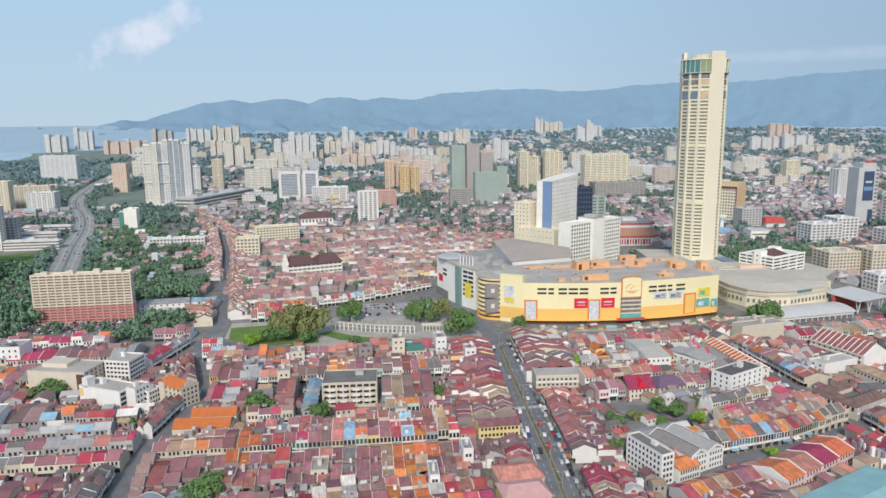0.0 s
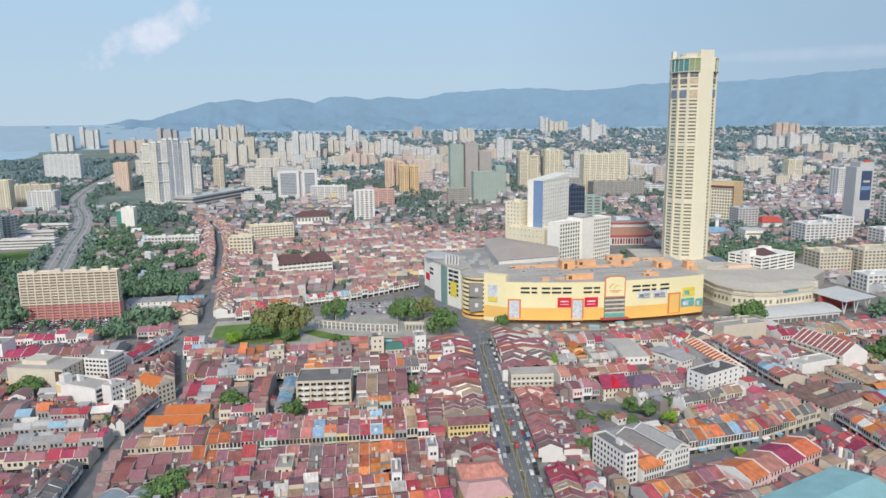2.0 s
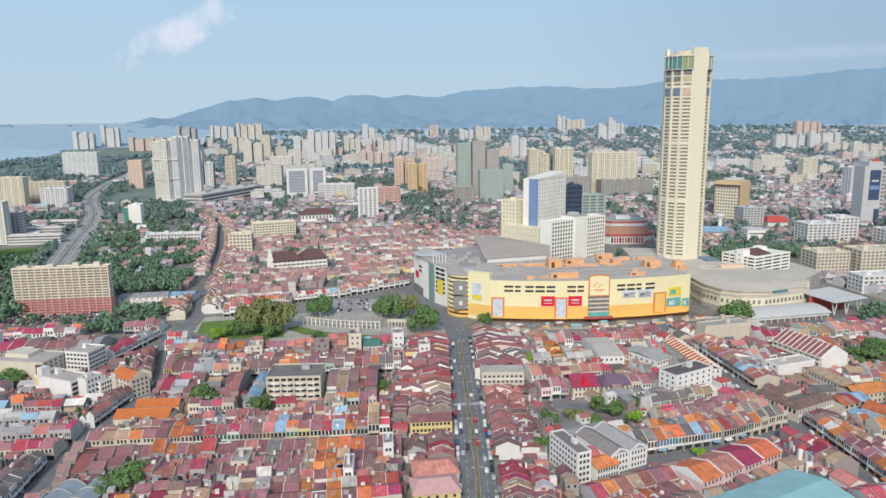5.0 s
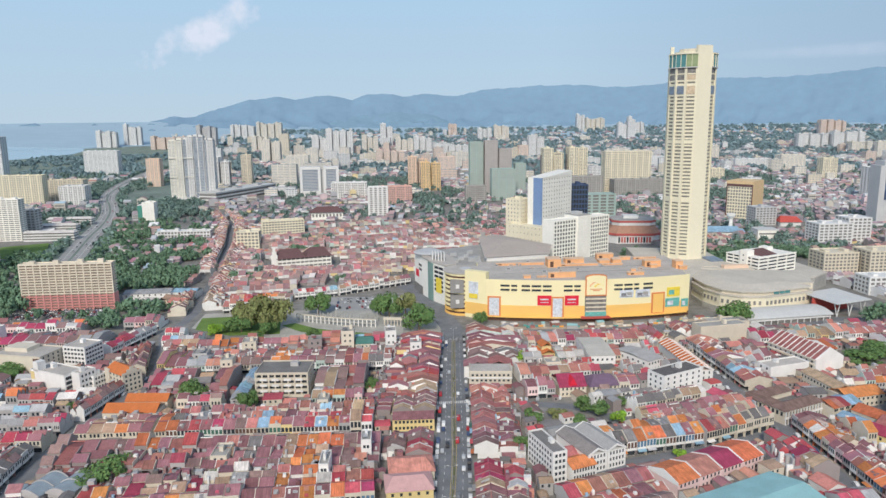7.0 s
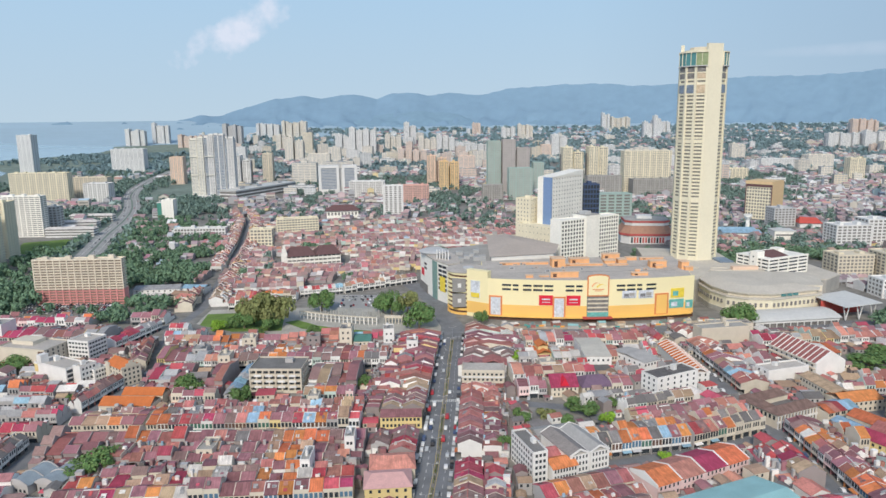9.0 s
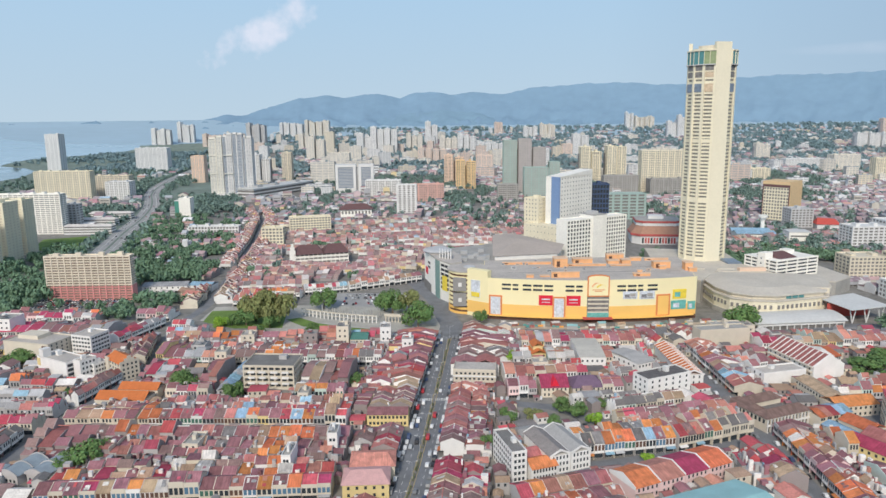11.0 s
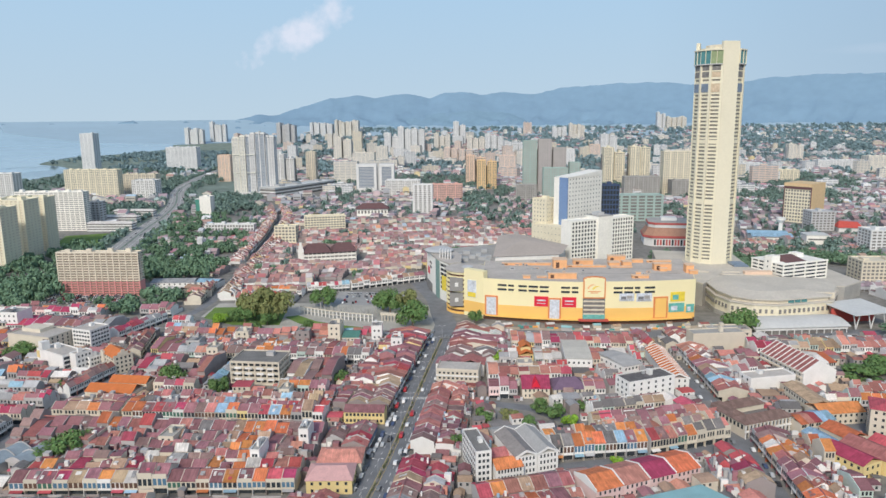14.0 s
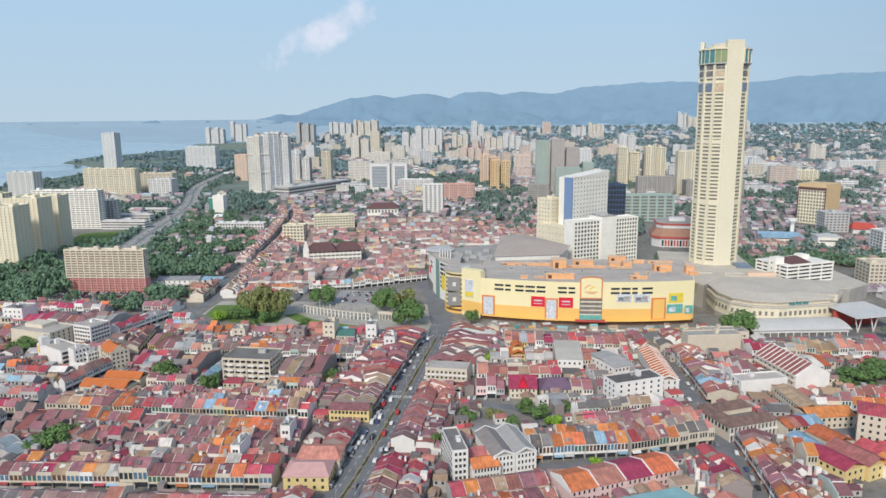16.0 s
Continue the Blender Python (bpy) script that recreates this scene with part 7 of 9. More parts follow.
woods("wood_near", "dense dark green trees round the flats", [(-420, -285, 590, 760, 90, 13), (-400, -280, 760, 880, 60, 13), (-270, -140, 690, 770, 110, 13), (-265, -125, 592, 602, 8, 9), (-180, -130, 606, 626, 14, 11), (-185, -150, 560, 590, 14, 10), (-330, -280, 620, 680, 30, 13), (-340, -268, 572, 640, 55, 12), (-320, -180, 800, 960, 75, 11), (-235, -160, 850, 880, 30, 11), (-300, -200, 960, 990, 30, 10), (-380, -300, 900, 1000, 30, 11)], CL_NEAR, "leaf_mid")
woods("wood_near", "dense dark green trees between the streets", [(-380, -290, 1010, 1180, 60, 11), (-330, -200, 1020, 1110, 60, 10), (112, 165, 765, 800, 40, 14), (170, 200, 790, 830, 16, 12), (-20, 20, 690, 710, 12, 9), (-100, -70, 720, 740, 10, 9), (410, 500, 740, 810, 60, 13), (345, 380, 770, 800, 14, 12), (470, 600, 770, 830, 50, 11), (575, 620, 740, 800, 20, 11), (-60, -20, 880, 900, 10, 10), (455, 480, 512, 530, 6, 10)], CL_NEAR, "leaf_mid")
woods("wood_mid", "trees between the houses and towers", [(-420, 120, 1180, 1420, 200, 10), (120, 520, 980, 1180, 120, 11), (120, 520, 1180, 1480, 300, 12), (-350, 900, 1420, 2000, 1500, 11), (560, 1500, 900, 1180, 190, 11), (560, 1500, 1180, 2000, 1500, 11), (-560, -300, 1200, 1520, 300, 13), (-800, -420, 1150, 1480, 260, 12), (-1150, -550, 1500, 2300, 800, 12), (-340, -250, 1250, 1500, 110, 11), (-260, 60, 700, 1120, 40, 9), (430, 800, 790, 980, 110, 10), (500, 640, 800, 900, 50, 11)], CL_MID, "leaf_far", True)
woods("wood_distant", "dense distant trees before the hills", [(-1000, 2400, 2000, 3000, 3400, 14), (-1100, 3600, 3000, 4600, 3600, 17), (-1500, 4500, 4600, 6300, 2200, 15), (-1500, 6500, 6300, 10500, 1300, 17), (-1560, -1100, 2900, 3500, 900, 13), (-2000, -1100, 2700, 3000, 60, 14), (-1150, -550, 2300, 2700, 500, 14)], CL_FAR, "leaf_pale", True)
a = Acc()
a.add([(-30, 527, 0.04), (112, 522, 0.04), (112, 600, 0.04), (60, 604, 0.04), (-20, 606, 0.04), (-96, 604, 0.04), (-96, 560, 0.04)], [tuple(range(7))])
mat("garden_path", (0.46, 0.44, 0.39), rough=0.95, var=0.25, scale=0.06, fine=0.6)
single("pavement_garden", a, "garden_path", "pale paved garden paths", "pavement", "structure")
hw = Acc()
hrng = random.Random(9)
for (ax, ay), (bx, by) in zip(HIGHWAY, HIGHWAY[1:]):
    L = math.hypot(bx - ax, by - ay)
    ux, uy = (bx - ax) / L, (by - ay) / L
    for k in range(int(L / 8)):
        for side in (-1, 1):
            if hrng.random() < 0.25:
                continue
            off = side * hrng.uniform(21, 38)
            x, y = ax + ux * (8 * k) + uy * off, ay + uy * (8 * k) - ux * off
            v, f = CL_FAR[hrng.randrange(5)]
            h = hrng.uniform(6, 11)
            hw.add(np.column_stack((v[:, 0] * h * 0.75 + x, v[:, 1] * h * 0.75 + y, v[:, 2] * h)), f)
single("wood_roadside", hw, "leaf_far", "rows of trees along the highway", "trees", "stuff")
# lawns
for nm, poly in (("lawn_garden", [(-92, 556), (-60, 536), (-20, 536), (-25, 575), (-60, 592), (-95, 590)]), ("lawn_arc", [(-22, 560), (-4, 540), (24, 528), (60, 520), (64, 528), (34, 536), (8, 548), (-12, 566)]), ("lawn_field", [(-440, 905), (-392, 880), (-362, 960), (-420, 1010), (-470, 985)])):
    a = Acc()
    a.add([(x, y, 0.1) for x, y in poly], [tuple(range(len(poly)))])
    single(nm, a, "grass", "mown green lawn", "grass", "structure")

# ---------------------------------------------------------------- single buildings among the rows
def hip_roof(parent, w, d, z, rise, m, over=0.6, label="", ridge=None):
    a = Acc()
    r = ridge if ridge is not None else max(0.5, w - d)
    a.add([(-w - over, -d - over, z), (w + over, -d - over, z), (w + over, d + over, z), (-w - over, d + over, z), (-r, 0, z + rise), (r, 0, z + rise)], [(0, 1, 5, 4), (1, 2, 5), (2, 3, 4, 5), (3, 0, 4), (3, 2, 1, 0)])
    return part("roof", a, m, parent, label)


def gable_roof(parent, w, d, z, rise, m, y0=None, y1=None, x0=None, x1=None, label="", name="roof"):
    """Ridge along local x."""
    x0, x1 = (-w if x0 is None else x0), (w if x1 is None else x1)
    y0, y1 = (-d if y0 is None else y0), (d if y1 is None else y1)
    a = Acc()
    M = Matrix.Translation((x0, 0, 0))
    g = Acc()
    gable(g, x1 - x0, y0, y1, z, z + rise)
    v = np.concatenate(g.v)
    v[:, 0] += x0
    a.add(v, g.f)
    return part(name, a, m, parent, label)


def windows(parent, face, s0, s1, off, zs, n, size=(1.1, 1.6), m="glass_dark"):
    """A row of framed windows on one wall; face is -y, +y, -x or +x of the block."""
    a = Acc()
    a.box(-size[0] / 2, size[0] / 2, -0.06, 0.3, 0, size[1])
    me = a.mesh("window", [m])
    rot = {"-y": 0, "+x": 90, "+y": 180, "-x": -90}[face]
    for z in zs:
        for i in range(n):
            s = s0 + (s1 - s0) * (i + 0.5) / n
            x, y = {"-y": (s, -off), "+y": (s, off), "-x": (-off, s), "+x": (off, s)}[face]
            part("window", me, None, parent, m=pose(x, y, z, 0, 0, rot))


FOOT = []                # footprints of single buildings


def block(name, label, cx, cy, w, d, h, rot, wall, roof="flat", roof_m="roof_deck", rise=3.0, faces=(("-y", 8), ("-x", 4), ("+x", 4)), storeys=None, size=(1.2, 1.5)):
    """A free-standing building of half-sizes w, d."""
    b = thing(name, label, "building", pose(cx, cy, 0, 0, 0, rot))
    FOOT.append((cx, cy, w, d, rot))
    wall_ob = boxpart("wall", b, wall, -w, w, -d, d, 0, h)
    n = storeys or max(1, round(h / 3.5))
    zs = [h / n * i + 1.1 for i in range(n)]
    for face, k in faces:
        half, off = (w, d) if face[1] == "y" else (d, w)
        windows(wall_ob, face, -half + 0.8, half - 0.8, off, zs, k, size)
    if roof == "flat":
        boxpart("roof", b, roof_m, -w + 0.3, w - 0.3, -d + 0.3, d - 0.3, h, h + 0.15)
        for x0, x1, y0, y1 in ((-w, w, -d, -d + 0.3), (-w, w, d - 0.3, d), (-w, -w + 0.3, -d + 0.3, d - 0.3), (w - 0.3, w, -d + 0.3, d - 0.3)):
            boxpart("parapet", b, wall, x0, x1, y0, y1, h, h + 1.0)
        rg = random.Random(int(cx * 13 + cy * 7))
        sx, sy = rg.uniform(-0.5, 0.3) * w, rg.uniform(-0.4, 0.2) * d
        boxpart("stair_house", b, wall, sx, sx + min(2.6, w * 0.5), sy, sy + min(3.2, d * 0.5), h + 0.15, h + rg.uniform(2.2, 3.4))
        if rg.random() < 0.6:
            sx, sy = rg.uniform(-0.8, 0.1) * w, rg.uniform(0.3, 0.6) * d
            boxpart("water_tank", b, "metal_grey", sx, sx + 1.5, sy, sy + 1.3, h + 0.15, h + 1.6)
        if rg.random() < 0.5:
            sx, sy = rg.uniform(-0.8, 0.0) * w, -d * 0.85
            boxpart("awning_roof", b, rg.choice(("roof_zinc", "roof_rust", "roof_grey")), sx, sx + w * 0.7, sy, sy + d * 0.6, h + 1.9, h + 2.1)
    elif roof == "hip":
        hip_roof(b, w, d, h, rise, roof_m)
    elif roof == "gable":
        gable_roof(b, w, d, h, rise, roof_m)
    return b


mat("roof_green", (0.10, 0.24, 0.20), rough=0.7, var=0.2, scale=0.3)
mat("sheet_grey", (0.40, 0.385, 0.37), rough=0.75, var=0.15, scale=0.2, rand="object", rv=0.15, fine=1.2, bump=0.08)
mat("sheet_cream", (0.58, 0.545, 0.48), rough=0.75, var=0.12, scale=0.2, fine=1.2)
mat("roof_orange_hall", (0.62, 0.19, 0.06), rough=0.75, var=0.12, scale=0.3, rand="object", rv=0.06, bump=0.1, fine=1.5)
mat("roof_faded_blue", (0.30, 0.35, 0.39), rough=0.7, var=0.18, scale=0.25, bump=0.08)
# market hall under two bowed roofs between curved white gables
for k, (cx, cy) in enumerate(((-91, 297), (-78, 297))):
    b = block("market_hall", "white hall with a bowed pale blue roof and curved gables", cx, cy, 5.6, 8.5, 4.4, -18, "wall_grey", "none", faces=(("-y", 4),), storeys=1)
    prof = [(-6.2 + 12.4 * i / 10, 5 + 2.4 * math.sin(math.pi * i / 10)) for i in range(11)]
    a = Acc()
    v = [(x, -8.8, z) for x, z in prof] + [(x, 8.8, z) for x, z in prof] + [(x, -8.8, z - 0.3) for x, z in prof] + [(x, 8.8, z - 0.3) for x, z in prof]
    f = [(i, i + 1, i + 12, i + 11) for i in range(10)] + [(22 + i + 1, 22 + i, 33 + i, 34 + i) for i in range(10)] + [(i, 22 + i, 23 + i, i + 1) for i in range(10)] + [(11 + i + 1, 33 + i + 1, 33 + i, 11 + i) for i in range(10)]
    a.add(v, f)
    part("roof", a, "roof_faded_blue", b)
    for y in (-9.2, 0, 8.8):
        a = Acc()
        pr = [(x, z + 0.5) for x, z in prof]
        v = [(x, y, z) for x, z in pr] + [(x, y, 4.6) for x, z in pr] + [(x, y + 0.4, z) for x, z in pr] + [(x, y + 0.4, 4.6) for x, z in pr]
        f = [(11 + i, 12 + i, i + 1, i) for i in range(10)] + [(22 + i, 23 + i, 34 + i, 33 + i) for i in range(10)] + [(i, i + 1, 23 + i, 22 + i) for i in range(10)]
        a.add(v, f)
        part("curved_gable", a, "wall_grey", b)
block("white_flats", "white five-storey narrow flats with a dark roof", 144.5, 298, 3.8, 12.6, 15, 16, "wall_white", roof_m="concrete_dark", faces=(("-x", 9), ("-y", 3)), storeys=5)
b = block("corner_shop", "two-storey corner shop with an orange tile roof", 158.5, 293, 7, 5.5, 6.6, 19, "wall_white", "none", faces=(("-y", 8),), storeys=2, size=(0.8, 1.7))
gable_roof(b, 7, 5.5, 6.6, 2.6, "roof_orange")
b = block("tiled_house", "house with a rust tile roof behind the corner shop", 155, 303, 6, 5, 6.6, 19, "wall_white", "none", faces=(("-x", 2),), storeys=2)
gable_roof(b, 6, 5, 6.6, 2.6, "roof_rust")
mat("sheet_brown", (0.30, 0.27, 0.255), rough=0.8, var=0.2, scale=0.25, fine=1.2, bump=0.08)
for dx, m in ((-5.6, "sheet_brown"), (5.6, "sheet_grey")):
    b = block("white_shop", "white gabled shop building with a grey roof", 169 + dx * 0.94, 309 + dx * 0.34, 14, 5.4, 9.5, 110, "wall_white", "none", faces=(("-x", 5),), storeys=3, size=(0.8, 1.6))
    gable_roof(b, 14, 5.4, 9.5, 2.6, m)
    a = Acc()
    a.box(-14.2, 14.2, -5.6, -5.3, 9.2, 10.0)
    part("eave_wall", a, "wall_white", b)
    for x in (-14.2, 14.0):
        a = Acc()
        extrude_x(a, [(-5.7, 9.0), (-5.7, 10.0), (0, 12.75), (5.7, 10.0), (5.7, 9.0), (0, 11.6)], x, x + 0.35)
        part("party_wall", a, "wall_white", b)
b = block("ribbed_terrace", "terrace with orange tile roof crossed by white party walls", 270.5, 433, 29.5, 6.2, 7.2, 91, "wall_white", "none", faces=(("-y", 20), ("-x", 3)), storeys=2, size=(0.9, 1.7))
gable_roof(b, 29.5, 6.2, 7.2, 2.8, "roof_orange_hall")
for k in range(15):
    a = Acc()
    x = -29.5 + 4.2 * k
    extrude_x(a, [(-6.8, 6.6), (-6.8, 7.7), (0, 10.7), (6.8, 7.7), (6.8, 6.6), (0, 9.6)], x - 0.2, x + 0.2)
    part("party_wall", a, "wall_white", b)
block("blank_hall", "hall with a tall blank stained cream wall", 319, 483, 19.5, 6, 13, 8, "wall_cream", "flat", "concrete", faces=(), storeys=3)
block("pale_hall", "wide hall with a pale flat-pitched roof", 213.5, 452, 9, 20, 9.5, -2, "wall_white", "gable", "sheet_cream", 1.2, (("-y", 5),), 2)
block("grey_roof_hall", "hall with a pale grey metal roof", 240, 438, 8, 15, 8, 28, "wall_white", "gable", "sheet_grey", 1.5, (("-y", 5), ("-x", 6)), 2)
block("grey_sheds", "low sheds with patched grey metal roofs", 164, 333, 12.5, 5, 4.5, 14, "wall_grey", "gable", "sheet_grey", 1.2, (("-x", 2),), 1)
b = slab_tower("balcony_flats", "grey four-storey balcony flats with a stained flat roof", -14, 19, 404, 427, 14.5, 4, 8, 5, "wall_cream", "glass_dark", 0.42, 0.22, rot=-4, plant=False, proud=1.3)
boxpart("roof_deck", b, "concrete_dark", -16.2, 16.2, -11.2, 11.2, 14.95, 15.1)
boxpart("stair_house", b, "wall_grey", 3, 8, 2, 6, 15.1, 17.6)
for x in (-11, -3.8, 3.8, 11):
    boxpart("balcony", b, "wall_white", x - 2.2, x + 2.2, -12.6, -11.4, 7.25, 8.4)
    boxpart("balcony", b, "wall_white", x - 2.2, x + 2.2, -12.6, -11.4, 3.6, 4.7)
    boxpart("balcony", b, "wall_white", x - 2.2, x + 2.2, -12.6, -11.4, 10.9, 12.0)
b = block("white_block", "tall white blank-walled building beside the street", -145, 434, 16, 7.5, 12.5, -29, "wall_white", faces=(("+x", 3),), storeys=4)
boxpart("stair_tower", b, "wall_white", -13, -8.5, -7.5, -2, 12.5, 18.5)
boxpart("sign_panel", b, "wall_yellow", -15.6, -12.5, -7.9, -7.5, 7, 12, "faded yellow sign panel")
for i in range(4):
    boxpart("stair_bay", b, "glass_dark", 16, 16.4, -6.8, -3, 0.8 + 3.1 * i, 2.6 + 3.1 * i)
block("white_block", "white building wing with dark window bays", -126, 427, 3.6, 6, 13.5, -29, "wall_white", faces=(("+x", 4),), storeys=4)
block("white_annex", "low white wing with small windows", -120.5, 432, 3.5, 5, 9, -29, "wall_white", faces=(("-y", 2), ("+x", 4)), storeys=3)
block("office_block", "white five-storey office block with blue window bands", -148, 479, 9, 9, 15, -18, "wall_white", faces=(("-y", 6), ("+x", 6)), storeys=5, size=(1.8, 1.4))
b = block("cream_block", "wide cream commercial building with a flat roof and brown end panel", -182, 472, 20, 12, 13.5, -16, "wall_cream", faces=(("+x", 5),), storeys=5)
boxpart("brown_panel", b, "mall_brown", 14.5, 19.6, -12.3, -12, 1, 13, "dark brown wall panel")
boxpart("penthouse", b, "wall_cream", -16, 2, -3, 9, 13.6, 16.4)
b = block("cream_house", "cream corner building with stepped gables and an orange tile roof", -103, 431, 10.6, 6.4, 12, -41, "wall_cream", "none", "roof_orange", 4.0, (("-y", 5), ("+x", 4)), 4)
gable_roof(b, 10.2, 6.4, 12, 3.6, "roof_orange_hall")
for sx in (-10.6, 10.2):
    a = Acc()
    extrude_x(a, [(-6.6, 11.5), (-6.6, 13.2), (-3.4, 13.2), (-3.4, 15.0), (-1.4, 15.0), (-1.4, 16.6), (1.4, 16.6), (1.4, 15.0), (3.4, 15.0), (3.4, 13.2), (6.6, 13.2), (6.6, 11.5)], sx, sx + 0.4)
    part("stepped_gable", a, "wall_cream", b)
boxpart("front_bay", b, "wall_cream", -9.5, -4.5, -7.4, -6.4, 0, 13.6)
block("orange_hall", "low hall with a bright orange tiled roof", -75.5, 396, 12.8, 5.0, 6, -5, "wall_cream", "gable", "roof_orange_hall", 3.0, (("-y", 9),), 1)
block("orange_hall", "low hall with a bright orange tiled roof", -79.5, 381.5, 15.6, 6.3, 6, -5, "wall_cream", "gable", "roof_orange_hall", 3.2, (("-y", 9),), 1)
for i, (m, k) in enumerate((("roof_orange", 0), ("roof_rust", 1), ("roof_crimson", 2), ("roof_orange", 3))):
    c = Vector((197, 267.5)) + Vector((0.91, 0.41)) * (7.3 + 14.4 * k) + Vector((-0.41, 0.91)) * 9
    b = block("pink_townhouse", "pink-walled townhouse with a bold coloured roof", c.x, c.y, 7.1, 9, 6.8, 24.5, "wall_pink", "none", faces=(("-y", 5),), storeys=2, size=(0.9, 1.6))
    gable_roof(b, 7.1, 9, 6.8, 2.8, m)
    for sx in (-7.1, 7.1):
        a = Acc()
        extrude_x(a, [(-9.2, 6), (-9.2, 7.4), (0, 10.3), (9.2, 7.4), (9.2, 6)], sx - 0.2, sx + 0.2)
        part("party_wall", a, "wall_white", b)
mat("roof_teal", (0.32, 0.55, 0.56), rough=0.6, var=0.15, scale=0.1)
b = block("teal_warehouse", "large warehouse with a pale teal metal roof", 227, 251, 27, 17, 5.5, 22, "wall_grey", "none", faces=(("-y", 10),), storeys=1)
gable_roof(b, 27, 17, 5.5, 3.0, "roof_teal")
for y0 in (274, 290.5):
    b = block("yellow_shop" if y0 < 280 else "corner_house", "yellow corner shop with a faded pink roof" if y0 < 280 else "cream house with a faded salmon roof behind the corner shop", 77 + 0.09 * (y0 - 274), y0 + 7, 10.5, 8, 7, 3, "wall_yellow" if y0 < 280 else "wall_cream", "none", faces=(("-y", 5), ("+x", 3)), storeys=2)
    hip_roof(b, 10.5, 8, 7, 3.2, "roof_pink" if y0 < 280 else "roof_salmon", ridge=7)
b = block("corner_block", "cream three-storey corner building with long window rows", 133, 413, 13.5, 8, 10.5, -6, "wall_cream", "none", faces=(("-y", 9), ("-x", 5)), storeys=3, size=(1.4, 1.3))
boxpart("balcony_band", b, "wall_white", -13.8, 13.8, -8.5, -8, 6.6, 7.4)
boxpart("roof", b, "roof_deck", -13.2, 13.2, -7.7, 8, 10.5, 10.7)
for x0, x1, y0, y1 in ((-13.5, 13.5, -8, -7.7), (-13.5, -13.2, -7.7, 8), (13.2, 13.5, -7.7, 8)):
    boxpart("parapet", b, "wall_cream", x0, x1, y0, y1, 10.5, 11.6)
boxpart("shopfront", b, "roof_rust", -13.6, 13.6, -8.3, -8, 0.4, 2.9, "red-brown shopfronts")
for dx, m in ((-7, "roof_mauve"), (7, "roof_rust")):
    b = block("gabled_house", "house with a rust roof behind the corner", 134 + dx, 430, 6.6, 9, 8, -96, "wall_white", "none", faces=(("+x", 2),), storeys=2)
    gable_roof(b, 6.6, 9, 8, 3, m)
block("white_flats", "white four-storey building with a dark roof terrace", 247, 392, 16.5, 7, 13, 24, "wall_white", roof_m="roof_grey", faces=(("-y", 6), ("-x", 3)), storeys=4)
b = block("terraced_hall", "large white terraced block with a ribbed brown tile roof", 353, 428, 21, 11.5, 10.5, -76, "wall_white", "none", faces=(("-y", 9),), storeys=3)
gable_roof(b, 21, 11.5, 10.5, 7.0, "roof_rust")
a = Acc()
extrude_x(a, [(-11.5, 0), (-11.5, 10.9), (0, 18.2), (11.5, 10.9), (11.5, 0)], 21.0, 21.5)
part("gable_wall", a, "wall_white", b, "blank white gable wall")
for k in range(11):
    a = Acc()
    x = -20.8 + 4.15 * k
    extrude_x(a, [(-12.1, 10.1), (-12.1, 11.0), (0, 18.3), (12.1, 11.0), (12.1, 10.1), (0, 17.2)], x - 0.25, x + 0.25)
    part("roof_rib", a, "wall_white", b)
for z in (3.4, 6.8, 10.0):
    boxpart("balcony", b, "wall_cream", -20.5, 20.5, -13.8 + z * 0.1, -11.5, z, z + 0.9)
block("white_annex", "blank white lower block with a flat roof", 326, 407, 15.5, 6, 9, 14, "wall_white", faces=(("-x", 2),), storeys=3)
mat("tile_brown", (0.22, 0.145, 0.125), rough=0.85, var=0.3, scale=0.3, streak=True, bump=0.05, fine=3.0)
b = thing("colonnade_shops", "cream two-storey shops round a yard under brown hipped roofs", "building", pose(295.5, 354.5, 0, 0, 0, 22))
FOOT.append((295.5, 354.5, 16, 14.5, 22))
for nm, x0, x1, y0, y1, h in (("front_wing", -16, 16, -14.5, -5, 8), ("side_wing", -16, -7, -5, 14.5, 8), ("rear_wing", -7, 16, 6, 14.5, 7.2), ("yard_roof", -7, 16, -5, 6, 4)):
    q = boxpart(nm, b, "wall_cream" if nm != "yard_roof" else "roof_grey", x0, x1, y0, y1, 0, h)
    if nm == "yard_roof":
        continue
    a = Acc()
    cx_, cy_, hw_, hd_ = (x0 + x1) / 2, (y0 + y1) / 2, (x1 - x0) / 2 + 0.8, (y1 - y0) / 2 + 0.8
    r = min(hw_, hd_)
    ex, ey = hw_ - r, hd_ - r
    a.add([(cx_ - hw_, cy_ - hd_, h), (cx_ + hw_, cy_ - hd_, h), (cx_ + hw_, cy_ + hd_, h), (cx_ - hw_, cy_ + hd_, h), (cx_ - ex - 0.05, cy_ - ey, h + 3.2), (cx_ + ex + 0.05, cy_ + ey, h + 3.2)], [(0, 1, 5, 4), (1, 2, 5), (2, 3, 4, 5), (3, 0, 4), (3, 2, 1, 0)])
    part("roof", a, "tile_brown", b, "brown tiled hipped roof")
for i in range(14):
    boxpart("column", b, "wall_white", -16 + 2.46 * i - 0.25, -16 + 2.46 * i + 0.25, -15.4, -14.9, 0, 7.8)
    if i < 13:
        boxpart("window", b, "glass_dark", -15.4 + 2.46 * i, -14.1 + 2.46 * i, -14.6, -14.4, 4.7, 7.0)
        boxpart("shopfront", b, "glass_dark", -15.5 + 2.46 * i, -14.0 + 2.46 * i, -14.6, -14.4, 0.3, 3.1)
for i in range(10):
    boxpart("window", b, "glass_dark", -16.1, -15.9, -13 + 2.8 * i, -11.6 + 2.8 * i, 4.7, 7.0)
boxpart("balcony_band", b, "wall_white", -16.4, 16.4, -15.5, -14.5, 3.6, 4.3)
